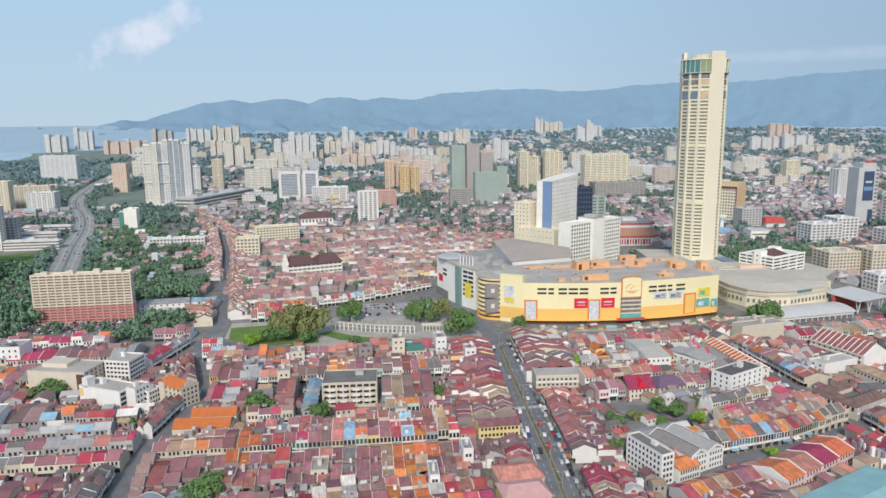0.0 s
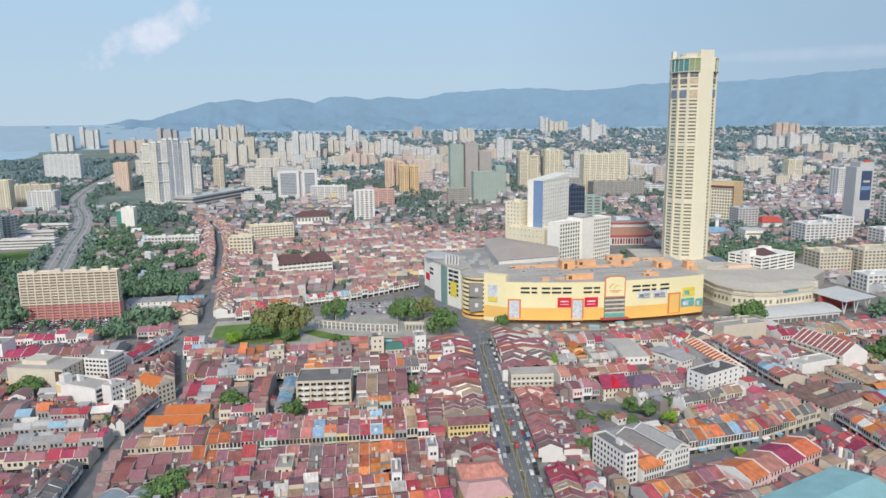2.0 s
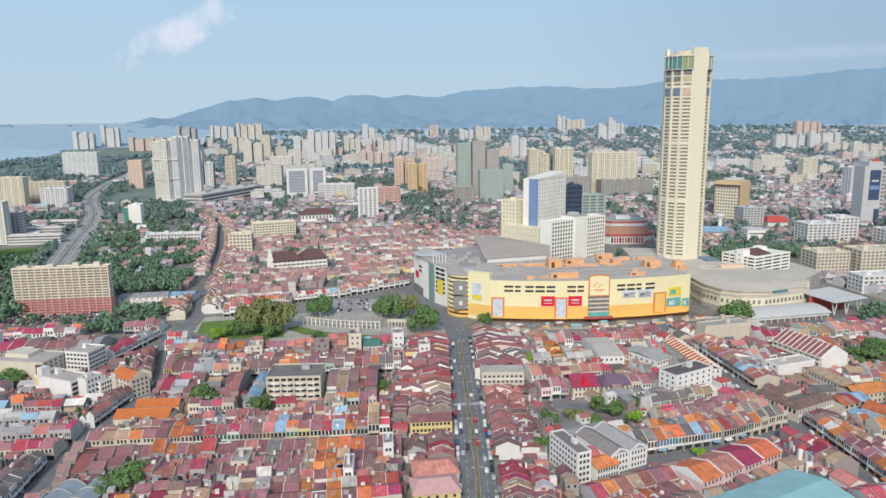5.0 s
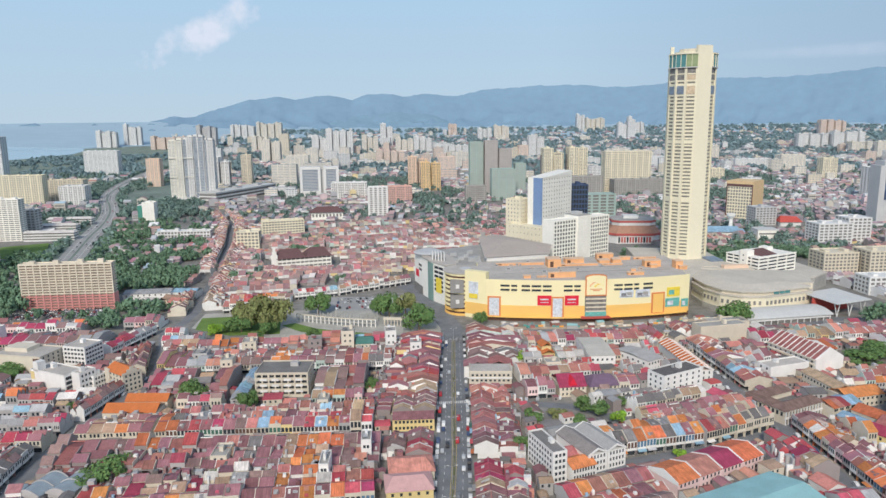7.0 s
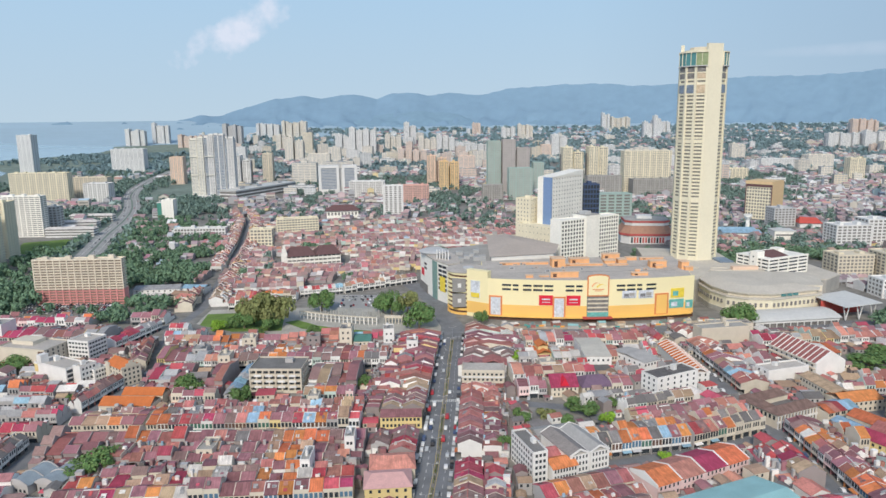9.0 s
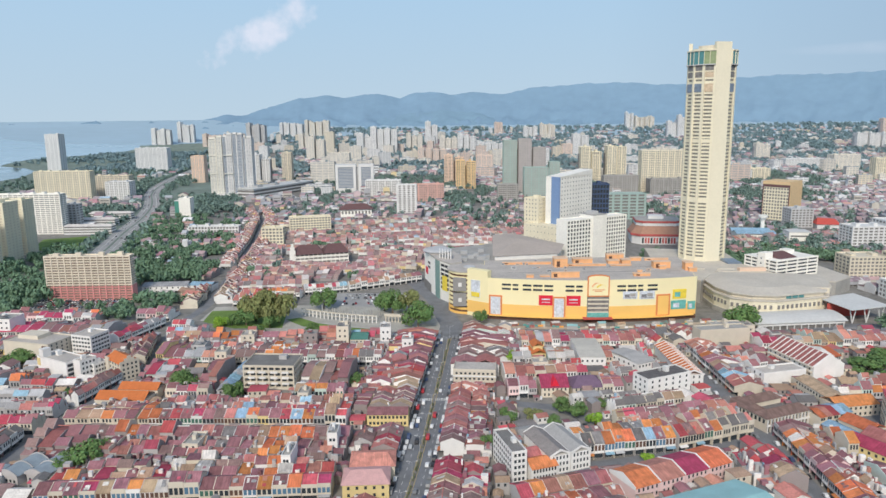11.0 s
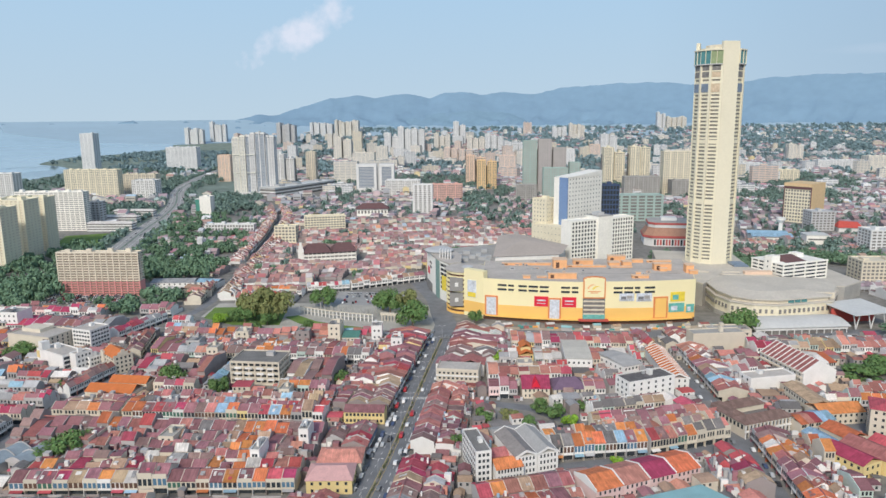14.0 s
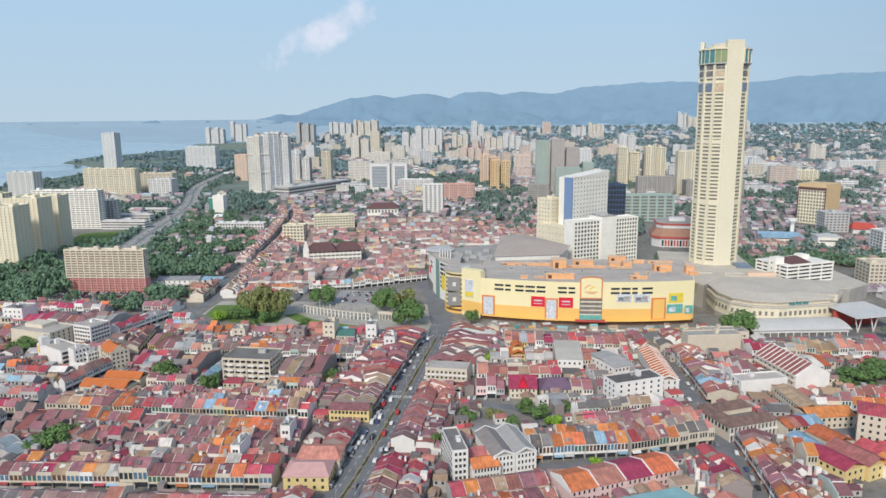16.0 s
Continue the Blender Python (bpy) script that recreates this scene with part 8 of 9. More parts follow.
block("long_hall", "long building with a tan sheet roof", 337.5, 379, 16, 5.5, 8, -84, "wall_cream", "gable", "roof_tan", 1.8, (("-y", 11),), 2)
block("orange_roof_hall", "cream hall with a bright orange roof", 345, 361, 13.5, 7, 7, 10, "wall_cream", "gable", "roof_orange", 3.0, (("-y", 8),), 2)
for k, m in enumerate(("roof_orange", "roof_rust", "roof_red", "roof_blue", "roof_blue")):
    block("street_shop", "narrow two-storey shop with a coloured roof", 317 + 4.4 * k, 346.5 + 1.5 * k, 2.3, 6.5, 6.5, 18, "wall_cream", "gable", m, 2.2, (("-y", 2),), 2)
block("beige_hotel", "beige six-storey hotel with a red hipped roof", 363, 338, 11, 9, 18, -25, "wall_cream", "hip", "roof_red", 3.0, (("-y", 6), ("-x", 5)), 5)
block("yellow_house", "yellow-walled house with a crimson roof", 325, 305, 11, 6.5, 7.5, -62, "wall_yellow", "gable", "roof_crimson", 2.8, (("-y", 6), ("+x", 3)), 2)
block("yellow_house", "yellow-walled house with an orange-brown roof", 338, 311, 12, 7, 7.5, -62, "wall_yellow", "gable", "roof_rust", 2.8, (("+x", 3),), 2)
block("orange_shop", "shop with an orange tile roof", 334, 330, 9, 6.5, 7.5, -66, "wall_cream", "gable", "roof_orange", 2.6, (("+x", 3),), 2)
block("blue_shed", "shed with a pale blue metal roof", 321, 325, 9, 4.5, 6.5, -70, "wall_grey", "gable", "roof_blue", 1.6, (("+x", 2),), 2)
for x, y, m in ((352, 303, "roof_orange"), (364, 312, "roof_salmon"), (350, 318, "roof_red")):
    block("tiled_house", "house with a pitched tile roof", x, y, 7, 6, 7, -62, "wall_white", "gable", m, 2.6, (("+x", 3),), 2)
b = block("yellow_corner", "yellow corner shop with arched upper windows", 81.5, 353, 11.5, 5, 7, -1, "wall_yellow", "gable", "roof_mauve", 2.4, (("-y", 10),), 2, (1.3, 1.6))
block("school_hall", "pale hall with a flat stained roof", 335, 505, 16, 7, 9, 3, "wall_cream", roof_m="concrete", faces=(("-y", 6),), storeys=2)
block("garden_office", "white hall beside the trees", -165, 668, 22, 10, 7, 4, "wall_white", "gable", "roof_zinc", 2.0, (("-y", 8),), 2)
block("blue_roof_hall", "low hall with a blue metal roof", -130, 672, 12, 8, 6, -8, "wall_white", "gable", "roof_blue", 2.0, (("-y", 5),), 1)
for x, y, m in ((-133, 640, "roof_tan"), (-124, 628, "roof_salmon"), (-150, 632, "roof_pale")):
    block("street_house", "cream house with a pitched tile roof", x, y, 9, 7, 6.5, -20, "wall_cream", "gable", m, 3.0, (("-y", 4),), 2)
for k in range(6):
    block("blue_roof_house", "narrow house with a pale blue metal roof", -22.5 + 0.5 * k, 393 + 8 * k, 5.5, 3.7, 6.2, -88, "wall_grey", "gable", "roof_blue" if k % 3 else "roof_zinc", 1.8, (("+x", 2),), 2)
block("green_roof_house", "house with a dark green metal roof", 50, 489, 6.5, 9, 8, 0, "wall_cream", "gable", "roof_green", 2.0, (("-y", 4),), 2)
# crimson and purple halls beside the yard, a yellow house with stacked orange roofs
mat("roof_purple", (0.19, 0.125, 0.185), rough=0.8, var=0.2, scale=0.3, fine=1.5)
b = block("crimson_hall", "old hall under a tall crimson roof with a pointed dormer", 180.3, 396, 8.4, 9.5, 6.4, 2, "wall_cream", "none", faces=(("-y", 6),), storeys=2, size=(0.9, 1.6))
gable_roof(b, 8.8, 9.5, 6.4, 5.2, "roof_crimson")
a = Acc()
a.add([(-2.6, -9.6, 7.2), (2.6, -9.6, 7.2), (0, -9.6, 12.2), (0, -1.4, 12.0), (-2.6, -6.0, 7.6), (2.6, -6.0, 7.6)], [(0, 1, 2), (0, 2, 3, 4), (2, 1, 5, 3)])
part("dormer", a, "poster_red", b, "bright crimson pointed dormer")
b = block("purple_hall", "old hall under a broad dull purple hipped roof", 200.8, 395.5, 10.4, 9, 6.2, 5, "wall_cream", "none", faces=(("-y", 7),), storeys=2, size=(0.9, 1.6))
hip_roof(b, 10.4, 9, 6.2, 4.6, "roof_purple", ridge=4.5)
boxpart("porch", b, "wall_white", -4.5, 1.0, -11.6, -9, 0, 5.6)
a = Acc()
extrude_x(a, [(-11.9, 5.5), (-9.0, 7.4), (-6.1, 5.5)], -4.9, 1.4)
part("porch_roof", a, "roof_old_brown", b)
b = block("yellow_gable_house", "yellow house with stacked orange gable roofs", 178.5, 455.5, 8, 5.4, 6.4, 96, "wall_yellow", "none", faces=(("-x", 3),), storeys=2)
gable_roof(b, 8, 5.4, 6.4, 2.6, "roof_orange_hall")
boxpart("upper_wall", b, "wall_yellow", -3, 7.4, -3.4, 3.4, 6.4, 10.4)
gable_roof(b, 5.6, 3.6, 10.4, 2.2, "roof_orange_hall", x0=-3.6, x1=8)
# slim infill blocks that rise above the roofs
for x, y, w, d, h, wc in ((38, 487, 4.5, 7, 17, "wall_cream"), (69, 490, 4, 6, 15, "wall_white"), (87, 466, 4, 5, 13, "wall_white"), (14, 484, 5, 5, 12, "wall_stained"), (-34, 490, 5, 6, 10, "wall_cream"), (57, 315, 2.5, 6, 14, "wall_white"), (38.2, 297, 2.3, 7, 12, "wall_white"), (30, 376, 3.2, 5, 10, "wall_cream"), (-14, 316, 4, 7, 9, "wall_cream"), (-40, 446, 4, 6, 12, "wall_cream"), (-200, 400, 10, 8, 14, "wall_white"), (-236, 521, 9, 9, 16, "wall_white"), (176, 424, 5, 5, 10, "wall_cream"),  (420, 372, 9, 8, 16, "wall_cream"), (455, 455, 12, 8, 17, "wall_white"), (490, 480, 10, 9, 16, "wall_white"), (-64, 470, 5, 6, 9, "wall_grey")):
    block("infill_block", "narrow flat-roofed building above the old roofs", x, y, w, d, h, random.Random(int(x * y)).uniform(-4, 4), wc, roof_m="concrete", faces=(("-y", max(2, int(w / 2.0))), ("-x", 2)), storeys=max(3, int(h / 4)))

# works strip along the mall road: bare earth, teal barrier panels, a long kerb wall
mat("bare_earth", (0.50, 0.42, 0.33), rough=0.95, var=0.25, scale=0.15, fine=1.2)
mat("barrier_teal", (0.12, 0.36, 0.34), rough=0.6, var=0.2, scale=0.4)
a, _ = ribbon([Vector(p) for p in ((168, 531), (215, 527), (262, 528), (310, 534), (338, 541))], 3.4, 0.12)
single("ground_works", a, "bare_earth", "bare tan earth of the street works before the mall", "bare ground", "structure")
brg = random.Random(23)
x = 166.0
while x < 336:
    L = brg.uniform(2.2, 4.2)
    if brg.random() < 0.55:
        b = thing("site_barrier", "low panel barrier round the street works", "barrier", pose(x + L / 2, 525.5 + 0.0019 * (x - 246) ** 2 + brg.uniform(-0.6, 0.6), 0.05, 0, 0, brg.uniform(-5, 5)), "street works barriers")
        boxpart("panel", b, brg.choice(("barrier_teal", "barrier_teal", "wall_white", "wall_cream", "paint_orange")), -L / 2, L / 2, -0.06, 0.06, 0.3, 1.7)
        for sx in (-0.42, 0.42):
            boxpart("foot", b, "concrete", sx * L - 0.2, sx * L + 0.2, -0.5, 0.5, 0, 0.3)
    x += L + 0.3
for x, y, deg, m in ((181, 529, 24, "barrier_teal"), (290, 531, -10, "barrier_teal"), (312, 535, 15, "paint_yellow")):
    b = thing("excavator", "small works excavator on bare earth", "excavator", pose(x, y, 0.12, 0, 0, deg), "works machines")
    for sy in (-1.0, 1.0):
        boxpart("track", b, "paint_dark", -1.7, 1.7, sy - 0.3, sy + 0.3, 0, 0.8)
    boxpart("cab", b, m, -1.4, 0.8, -1.1, 1.1, 0.8, 2.6)
    a = Acc()
    a.add([(0.6, -0.2, 1.6), (0.6, 0.2, 1.6), (0.6, 0.2, 2.1), (0.6, -0.2, 2.1), (3.6, -0.2, 4.4), (3.6, 0.2, 4.4), (3.6, 0.2, 4.8), (3.6, -0.2, 4.8)], [(0, 1, 5, 4), (1, 2, 6, 5), (2, 3, 7, 6), (3, 0, 4, 7), (4, 5, 6, 7)])
    part("boom", a, m, b)
    a = Acc()
    a.add([(3.4, -0.15, 4.8), (3.4, 0.15, 4.8), (3.8, 0.15, 4.6), (3.8, -0.15, 4.6), (5.0, -0.3, 1.0), (5.0, 0.3, 1.0), (5.5, 0.3, 1.1), (5.5, -0.3, 1.1)], [(0, 1, 5, 4), (1, 2, 6, 5), (2, 3, 7, 6), (3, 0, 4, 7), (4, 5, 6, 7)])
    part("arm", a, m, b)
# low works sheds and hoardings along the mall road
wrng = random.Random(3)
x = 160.0
while x < 330:
    w = wrng.uniform(2.5, 9)
    h = wrng.uniform(1.8, 3.2)
    b = thing("site_shed", "low works shed beside the mall road", "shed", pose(x + w / 2, 529 + 0.0016 * (x - 246) ** 2 + wrng.uniform(-6, 6), 0, 0, 0, wrng.uniform(-16, 16)))
    boxpart("wall", b, wrng.choice(("wall_cream", "wall_grey", "wall_white", "roof_rust")), -w / 2, w / 2, -2.2, 2.2, 0, h)
    gable_roof(b, w / 2, 2.2, h, 0.8, wrng.choice(("roof_zinc", "roof_tan", "roof_teal", "roof_rust", "roof_pale")))
    x += w + wrng.uniform(1.0, 9)

# garden colonnade: two storeys of open frames, bare pillars standing behind
col = thing("garden_colonnade", "long open white colonnade of square pillars in the garden", "colonnade", pose(0, 0, 0))
arc = []
for i in range(20):
    t = i / 19
    arc.append((-11 + 67.5 * t, 573 - 26 * t - 3.2 * math.sin(math.pi * t)))
a = Acc()
a.box(-0.4, 0.4, -0.4, 0.4, 0, 6.4)
pm = a.mesh("pillar", ["wall_white"])
a = Acc()
a.box(-0.4, 0.4, -0.4, 0.4, 0, 8.0)
pm2 = a.mesh("bare_pillar", ["concrete"])
crg = random.Random(8)
for i, (x, y) in enumerate(arc):
    part("pillar", pm, None, col, m=Matrix.Translation((x, y, 0)))
    if i % 2 == 0 and i > 3:
        for k in (1, 2, 3):
            part("bare_pillar", pm2, None, col, "weathered bare pillar", m=Matrix.Translation((x + 1.6 * k, y + 5.0 * k, 0)) @ Matrix.Diagonal((1, 1, crg.uniform(0.6, 1.1), 1)))
    if i:
        p, q = Vector(arc[i - 1]), Vector((x, y))
        u = (q - p).normalized()
        n = Vector((-u.y, u.x)) * 0.6
        for z0, z1 in ((5.9, 6.6), (3.0, 3.3)):
            b2 = Acc()
            b2.prism([tuple(p - n), tuple(q - n), tuple(q + n), tuple(p + n)], z0, z1)
            part("beam", b2, "wall_cream", col)

gate = thing("garden_gate", "small cream garden pavilion with square pillars", "pavilion", pose(71, 550, 0, 0, 0, -10))
for i in range(6):
    boxpart("pillar", gate, "wall_cream", -7 + 2.7 * i - 0.35, -7 + 2.7 * i + 0.35, -0.4, 0.4, 0, 5)
boxpart("beam", gate, "wall_cream", -8, 8, -1.2, 1.2, 5, 7)

# street lamps on the median
lamp = thing("street_lamp", "tall grey double-armed street lamp on the median", "street lamp", Matrix.Identity(4), "avenue lamps")
a = Acc()
v = [(r * math.cos(t), r * math.sin(t), z) for r, z in ((0.14, 0), (0.08, 9.0)) for t in np.linspace(0, 6.283, 9)[:8]]
a.add(v, [(i, (i + 1) % 8, 8 + (i + 1) % 8, 8 + i) for i in range(8)] + [tuple(range(8, 16))])
part("pole", a, "metal_grey", lamp)
for sx in (-1, 1):
    a = Acc()
    a.add([(0, -0.05, 8.9), (0, 0.05, 8.9), (0, 0.05, 9.0), (0, -0.05, 9.0), (sx * 2.2, -0.05, 9.5), (sx * 2.2, 0.05, 9.5), (sx * 2.2, 0.05, 9.6), (sx * 2.2, -0.05, 9.6)], [(0, 1, 5, 4), (1, 2, 6, 5), (2, 3, 7, 6), (3, 0, 4, 7)])
    part("arm", a, "metal_grey", lamp)
    boxpart("lamp_head", lamp, "sheet_pale", sx * 2.2 - 0.5, sx * 2.2 + 0.5, -0.18, 0.18, 9.45, 9.65)
LAMP_Y = [262 + 27 * k for k in range(10)]


def median_x(y):
    for (ax, ay), (bx, by) in zip(MAIN, MAIN[1:]):
        if ay <= y <= by:
            return ax + (y - ay) / (by - ay) * (bx - ax)
    return 0.0


lamp.matrix_basis = Matrix.Translation((median_x(LAMP_Y[0]), LAMP_Y[0], 0.25))
for y in LAMP_Y[1:]:
    copy_thing(lamp, Matrix.Translation((median_x(y), y, 0.25)))

# ---------------------------------------------------------------- vehicles
mat("tyre", (0.03, 0.03, 0.03), rough=0.9)
mat("car_glass", (0.03, 0.04, 0.05), rough=0.15, var=0.05)
CAR_COL = {"white": (0.78, 0.78, 0.78), "silver": (0.50, 0.52, 0.54), "black": (0.04, 0.04, 0.045), "red": (0.42, 0.04, 0.05), "blue": (0.07, 0.10, 0.19), "grey": (0.22, 0.23, 0.24)}
for k, c in CAR_COL.items():
    mat("car_" + k, c, rough=0.3, var=0.03)


def vehicle_meshes(L, W, H, hood, cab0, cab1):
    body, glass = Acc(), Acc()
    extrude_x(body, [(-L / 2, 0.35), (-L / 2, hood), (cab0 - 0.5, hood + 0.1), (cab0 + 0.4, H), (cab1 - 0.4, H), (cab1 + 0.4, hood + 0.1), (L / 2, hood), (L / 2, 0.35)], -W / 2, W / 2)
    extrude_x(glass, [(cab0 - 0.35, hood + 0.16), (cab0 + 0.38, H - 0.1), (cab1 - 0.4, H - 0.1), (cab1 + 0.3, hood + 0.16)], -W / 2 - 0.02, W / 2 + 0.02)
    wheel = Acc()
    v = [(x, 0.33 * math.cos(t), 0.33 * math.sin(t)) for x in (-0.11, 0.11) for t in np.linspace(0, 6.283, 11)[:10]]
    wheel.add(v, [(i, (i + 1) % 10, 10 + (i + 1) % 10, 10 + i) for i in range(10)] + [tuple(range(9, -1, -1)), tuple(range(10, 20))])
    return body.mesh("body", ["car_white"]), glass.mesh("glass", ["car_glass"]), wheel.mesh("wheel", ["tyre"])


VEH = {"car": (vehicle_meshes(4.4, 1.8, 1.45, 0.85, -0.9, 1.5), 4.4, 1.8), "van": (vehicle_meshes(5.0, 1.9, 2.1, 1.0, -1.9, 2.2), 5.0, 1.9), "bus": (vehicle_meshes(11.5, 2.5, 3.1, 1.2, -5.4, 5.5), 11.5, 2.5)}


def vehicle(kind, x, y, deg, colour, z=0.1):
    (bm_, gm, wm), L, W = VEH[kind]
    t = thing(kind, f"{colour} {'city bus on the avenue' if kind == 'bus' else kind + ' standing on the asphalt street'}", kind, pose(x, y, z, 0, 0, deg), "street vehicles")
    p = part("body", bm_, None, t)
    paint(p, "car_" + colour)
    part("glass", gm, None, p)
    for sx in (-1, 1):
        for sy in (-1, 1):
            part("wheel", wm, None, t, m=Matrix.Translation((sx * (W / 2 - 0.1), sy * L * 0.31, 0.33)))


vr = random.Random(11)
COLS = ["white", "white", "silver", "silver", "silver", "black", "grey", "grey", "white", "white", "black", "silver", "grey", "red", "blue"]


def along(line, y):
    for (ax, ay), (bx, by) in zip(line, line[1:]):
        if min(ay, by) <= y <= max(ay, by) and ay != by:
            t = (y - ay) / (by - ay)
            return ax + t * (bx - ax), math.degrees(math.atan2(by - ay, bx - ax)) - 90
    return None


y = 252.0
while y < 520:
    for off, prob in ((-8.2, 0.62), (8.2, 0.92), (-3.0, 0.1), (2.8, 0.1), (5.4, 0.1), (-5.5, 0.1)):
        if vr.random() < prob:
            q = along(MAIN, y)
            if q and not (abs(off) < 7 and abs(y - 385) < 6):
                vehicle("van" if vr.random() < 0.15 else "car", q[0] + off, y + vr.uniform(-0.8, 0.8), q[1] + (180 if off > 0 else 0), vr.choice(COLS))
    y += 6.3
for y, off in ((357, 3.2), (329, 2.6)):
    q = along(MAIN, y)
    vehicle("van", q[0] + off, y + 3.4, q[1], "red", 0.11)
for ln, y0, y1, pr in ((WEST, 290, 560, 0.26), (EAST, 262, 500, 0.3)):
    y = y0
    while y < y1:
        for off in (-3.6, 3.6):
            if vr.random() < pr:
                q = along(ln, y)
                vehicle("car", q[0] + off, y, q[1], vr.choice(COLS))
        y += 8.5
# car parks
for x0, x1, y0, y1, dx, dy, deg, pr in ((20, 66, 606, 636, 3.2, 10.5, 8, 0.22), (-262, -188, 606, 629, 3.4, 9.0, 0, 0.2), (150, 200, 336, 345, 3.4, 9, 10, 0.3), (124, 190, 384, 396, 3.4, 11, -12, 0.25)):
    yy = y0
    while yy <= y1:
        xx = x0
        while xx <= x1:
            if vr.random() < pr:
                vehicle("car", xx, yy, deg + vr.uniform(-4, 4), vr.choice(COLS))
            xx += dx
        yy += dy
# cars past the three hundred nearest: rows in the far parks and along the highway
FAR_CARS = Acc()
fcr = random.Random(44)


def far_car(x, y, deg, z=0.1):
    M = np.array(pose(x, y, z, 0, 0, deg))
    c = fcr.choice((0, 0, 0, 1, 1, 2, 3, 4))
    FAR_CARS.box(-0.88, 0.88, -2.1, 2.1, 0.3, 0.95, c, M)
    FAR_CARS.add((np.array([(-0.84, -1.5, 0.95), (0.84, -1.5, 0.95), (0.84, 1.6, 0.95), (-0.84, 1.6, 0.95), (-0.7, -0.9, 1.5), (0.7, -0.9, 1.5), (0.7, 1.1, 1.5), (-0.7, 1.1, 1.5)]) @ M[:3, :3].T) + M[:3, 3], BOXF_RING[1:], 5)
    FAR_CARS.box(-0.66, 0.66, -0.85, 1.05, 1.5, 1.54, c, M)


for y in (603, 608, 614, 619, 625, 629.5):
    for k in range(30):
        if fcr.random() < 0.62:
            far_car(-268 + 2.7 * k + fcr.uniform(-0.3, 0.3), y, fcr.uniform(-4, 4))
for y in (609, 619, 629, 639):
    for k in range(16):
        if fcr.random() < 0.5:
            far_car(20 + 2.9 * k, y + 0.1 * k, 8)
for (ax, ay), (bx, by) in zip(HIGHWAY[:9], HIGHWAY[1:10]):
    L = math.hypot(bx - ax, by - ay)
    for k in range(int(L / 12)):
        t, off = fcr.random(), fcr.choice((-11.5, -5, 5, 11.5))
        far_car(ax + (bx - ax) * t + (by - ay) / L * off, ay + (by - ay) * t - (bx - ax) / L * off, math.degrees(math.atan2(by - ay, bx - ax)) - 90, 1.05)
single("parked_cars", FAR_CARS, ["car_white", "car_silver", "car_grey", "car_black", "car_red", "car_glass"], "rows of small cars in car parks and on the highway", "cars", "stuff")
a = Acc()
a.add([(12, 602, 0.09), (78, 596, 0.09), (82, 646, 0.09), (8, 650, 0.09)], [(0, 1, 2, 3)])
single("pavement_parking", a, "asphalt_far", "grey asphalt car park beside the garden", "car park", "structure")


# ---------------------------------------------------------------- back lots: small roofs that fill what is left of the blocks
CELL, GX, GY, NX, NY = 1.5, -330.0, 240.0, 600, 190
taken = np.zeros((NX, NY), bool)
gx, gy = np.meshgrid(GX + CELL * (np.arange(NX) + 0.5), GY + CELL * (np.arange(NY) + 0.5), indexing="ij")


def mark(cx, cy, w, d, deg):
    c, s_ = math.cos(radians(deg)), math.sin(radians(deg))
    lx, ly = (gx - cx) * c + (gy - cy) * s_, -(gx - cx) * s_ + (gy - cy) * c
    return (np.abs(lx) < w) & (np.abs(ly) < d)


for o, u, n, w, d, near, r, roofs, wall_c in LOTS:
    c = o + u * w / 2 + n * d / 2
    taken |= mark(c.x, c.y, w / 2 + 0.3, d / 2 + 0.4, math.degrees(math.atan2(u.y, u.x)))
for cx, cy, w, d, deg in FOOT:
    taken |= mark(cx, cy, w + 1.0, d + 1.0, deg)
for line, half in ((MAIN, 13.0), (WEST, 6.2), (EAST, 6.0), (CROSS_A, 5.0), (CROSS_B, 5.0), (RIGHT_A, 6.0), (RIGHT_B, 4.5), (FRONT, 13.0), (NORTH_L, 8.0), (LANE_L, 3.2)):
    for (ax, ay), (bx, by) in zip(line, line[1:]):
        taken |= mark((ax + bx) / 2, (ay + by) / 2, math.hypot(bx - ax, by - ay) / 2 + half * 0.5, half, math.degrees(math.atan2(by - ay, bx - ax)))
for cx, cy, w, d in ((2, 415, 20, 16), (170, 358, 14, 9), (-51, 402, 6, 6), (-66, 308, 9, 10), (405, 428, 22, 16), (350, 522, 14, 12), (-188, 455, 8, 8), (160, 446, 5, 5)):
    taken |= mark(cx, cy, w, d, 0)
taken |= gy > 512 - 0.02 * (gx - 100)
frng = random.Random(77)
BACK_ROOF = ["far_roof_mauve", "far_roof_mauve", "far_roof_rust", "far_roof_zinc", "far_roof_old_brown", "far_roof_grey", "far_roof_salmon", "far_roof_red", "far_roof_tan", "far_roof_pale"]
BACK_MATS = BACK_ROOF + ["far_wall_white", "far_wall_cream", "far_wall_grey", "far_wall_stained", "glass_dark"]
back_lots = {}
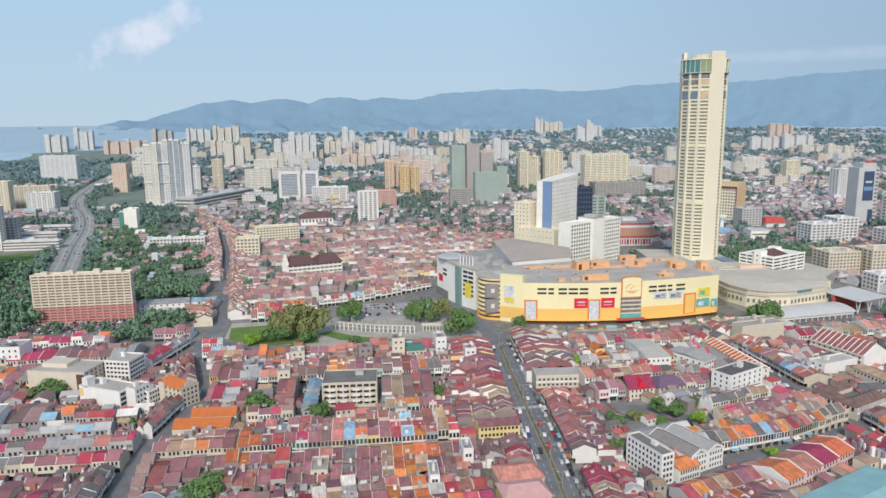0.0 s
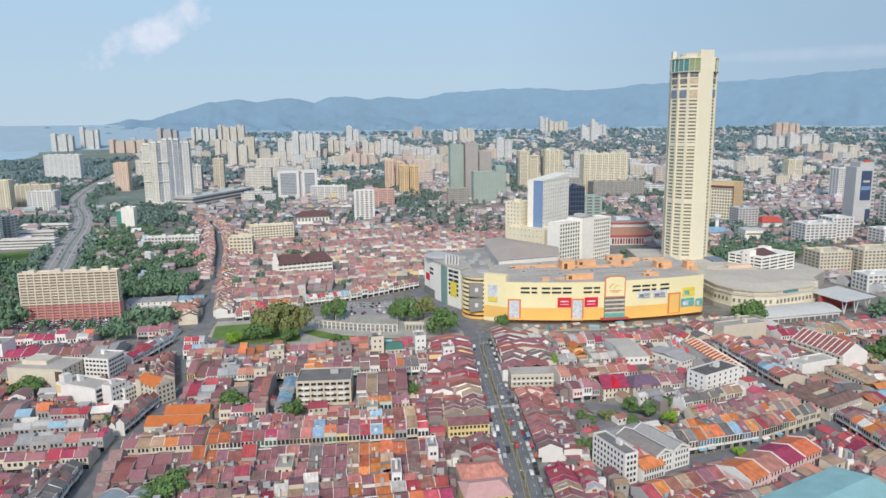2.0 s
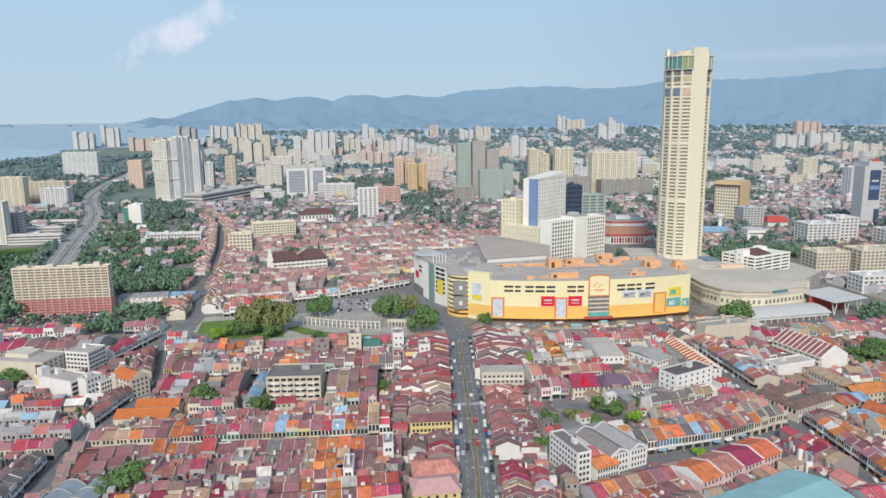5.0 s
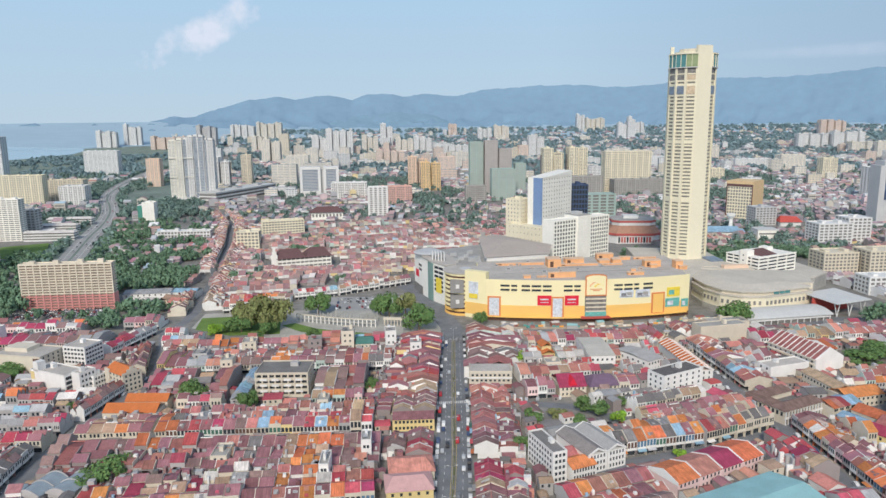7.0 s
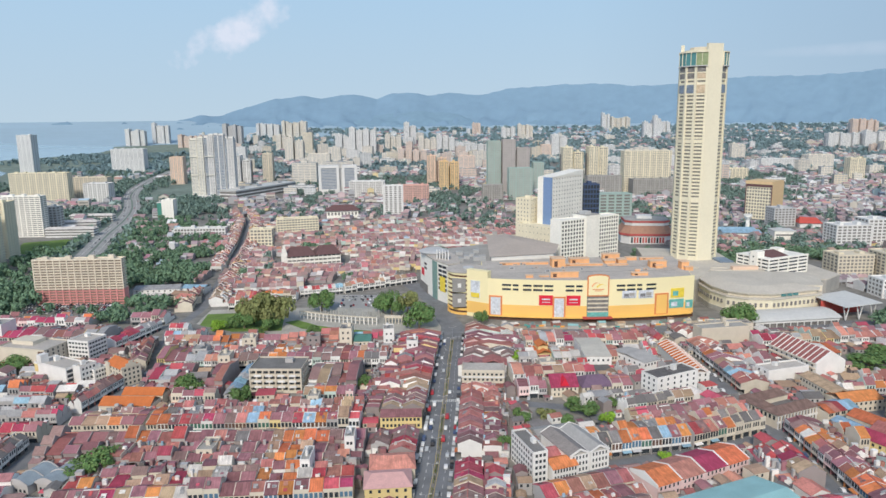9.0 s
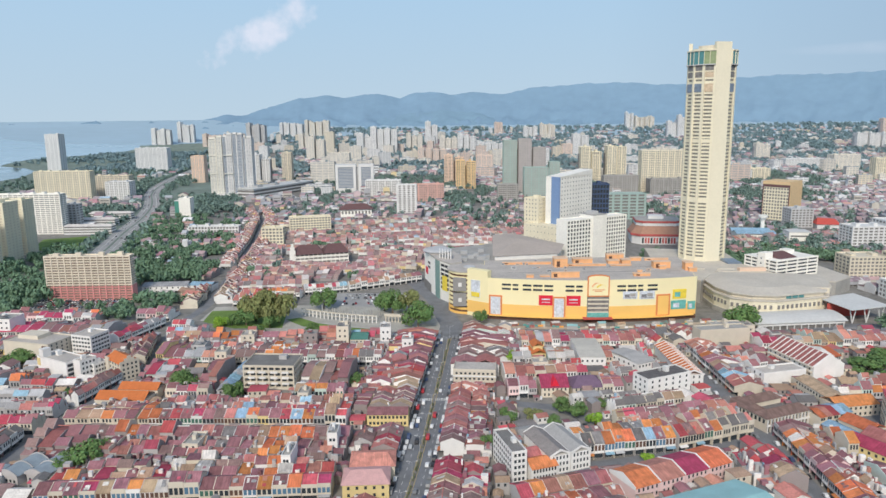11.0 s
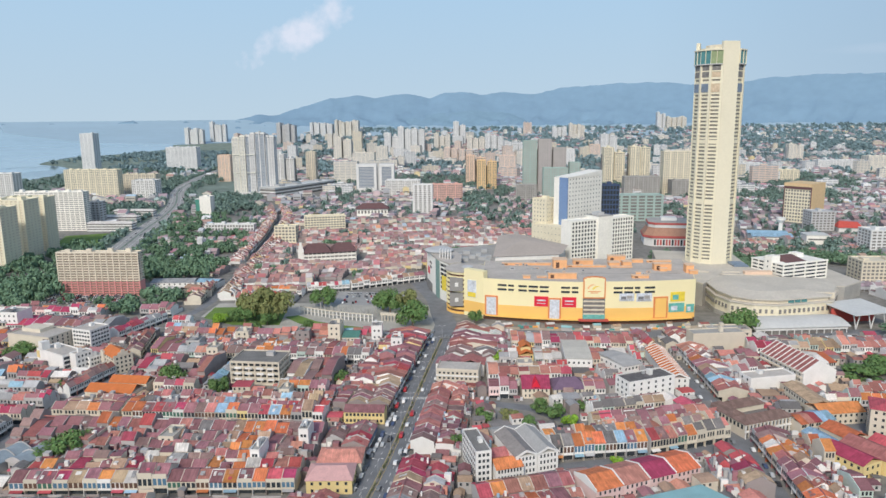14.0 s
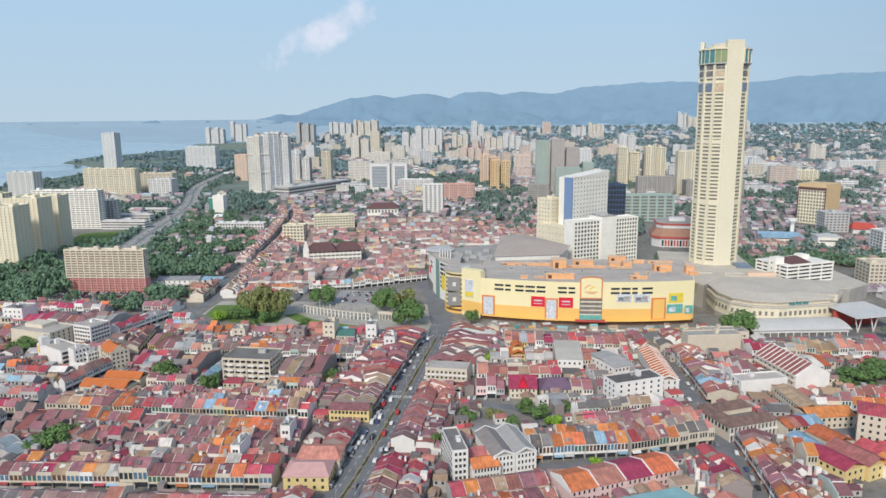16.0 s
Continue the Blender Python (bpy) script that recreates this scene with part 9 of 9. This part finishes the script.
for w, d, tries in ((5.5, 5.0, 2600), (4.2, 3.8, 3000), (3.2, 2.8, 4000), (2.3, 2.1, 5000), (1.6, 1.5, 5000)):
    for _ in range(tries):
        cx, cy = frng.uniform(GX + 8, GX + CELL * NX - 8), frng.uniform(GY + 8, 508)
        i, j = int((cx - GX) / CELL), int((cy - GY) / CELL)
        if taken[i, j] or abs(cx - 90) > 60 + 1.05 * (cy - 120):
            continue
        deg = frng.choice((0, 0, 90)) + frng.uniform(-4, 4) + (14 if 140 < cx < 280 and cy < 400 else 0)
        r = int(max(w, d) / CELL) + 2
        sl = (slice(max(0, i - r), i + r + 1), slice(max(0, j - r), j + r + 1))
        c, s_ = math.cos(radians(deg)), math.sin(radians(deg))
        lx, ly = (gx[sl] - cx) * c + (gy[sl] - cy) * s_, -(gx[sl] - cx) * s_ + (gy[sl] - cy) * c
        hit = (np.abs(lx) < w) & (np.abs(ly) < d)
        if (taken[sl] & hit).any():
            continue
        taken[sl] |= (np.abs(lx) < w + 0.5) & (np.abs(ly) < d + 0.5)
        acc = back_lots.setdefault((int(cx // 200), int(cy // 200)), Acc())
        M = np.array(pose(cx, cy, 0, 0, 0, deg))
        h = frng.choice((3.2, 4.0, 5.0, 6.3)) if w > 3 else frng.choice((2.6, 3.2, 4.2))
        rise = 0.42 * d if frng.random() < 0.75 else 0.25
        wm, rm = 10 + frng.choice((0, 1, 2, 3, 3)), frng.randrange(10)
        body = [(-d, 0), (-d, h), (0, h + rise), (d, h), (d, 0)]
        n = len(body)
        v = np.array([(x, y, z) for x in (-w, w) for y, z in body])
        acc.add(v @ M[:3, :3].T + M[:3, 3], [(k, (k + 1) % n, n + (k + 1) % n, n + k) for k in range(n)] + [tuple(range(n - 1, -1, -1)), tuple(range(n, 2 * n))], wm)
        g = Acc()
        gable(g, 2 * w + 0.5, -d, d, h, h + rise, over=0.3)
        v = np.concatenate(g.v) - np.array((w + 0.25, 0, 0))
        acc.add(v @ M[:3, :3].T + M[:3, 3], g.f, rm)
        for k in range(int(w / 1.5)):
            x = -w + 0.8 + 3.0 * k
            acc.box(x, x + 1.1, -d - 0.08, -d + 0.1, h - 2.2, h - 0.8, 14, M)
for acc in back_lots.values():
    single("back_lot_houses", acc, BACK_MATS, "small houses and lean-to sheds crowded behind the terraces", "houses", "stuff")

# clipped hedge along the median
hedge = Acc()
hr = random.Random(19)
for i in range(len(line_main) - 1):
    q, r = line_main[i], line_main[i + 1]
    u = (r - q).normalized()
    s_ = 0.0
    while s_ < (r - q).length and q.y < 505:
        c = q + u * s_
        if hr.random() < 0.72 and abs(c.y - 385) > 6:
            v, f = CL_MID[hr.randrange(5)]
            k = hr.uniform(0.9, 1.35)
            v = np.asarray(v, float) * np.array((k * 0.55, k * 1.2, k * 0.8)) + np.array((c.x, c.y, 0.2))
            hedge.add(v, f)
        s_ += 1.9
single("median_hedge", hedge, "leaf_olive", "low green planting along the avenue median", "hedge", "stuff")

# ridge caps, skylights and small tanks on the near roofs
CAPS = Acc()
krng = random.Random(31)
for o, u, n, w, d, near, r, roofs, wall_c in LOTS:
    if not near or (o - Vector((90, 150))).length > 330:
        continue
    M = np.array(lot_matrix(o, u, n, w))
    if krng.random() < 0.7:
        CAPS.box(0.15, 5.45, 6.0, 6.4, 9.5, 9.9, krng.choice((0, 1, 2, 2)), M)
    if krng.random() < 0.35:
        x, y = krng.uniform(0.8, 4.2), krng.uniform(12.3, 13.6)
        CAPS.box(x, x + 0.9, y, y + 0.9, 0.0, krng.uniform(7.4, 8.4), krng.choice((0, 3, 4)), M)
    for _ in range(krng.choice((0, 1, 1, 2))):
        # low lean-to, vent or parapet across the air well
        x, y, q = krng.uniform(0.3, 3.6), krng.uniform(11.6, 24.0), krng.uniform(0.7, 1.9)
        if y < d - 2:
            CAPS.box(x, x + q, y, y + krng.uniform(0.6, 2.4), 0.0, krng.uniform(7.9, 9.3), krng.choice((0, 0, 2, 3, 3, 5, 5, 1)), M)
    if krng.random() < 0.3:
        x = krng.uniform(0.6, 4.0)
        for k in range(2):
            CAPS.box(x + 1.1 * k, x + 1.1 * k + 0.7, 9.2, 10.6, 7.7, 8.75, 5, M)
single("roof_fittings", CAPS, ["far_wall_white", "far_roof_salmon", "far_roof_mauve", "far_wall_grey", "far_roof_blue", "far_roof_pale"], "ridge caps, skylights and water tanks on the old roofs", "roof fittings", "stuff")
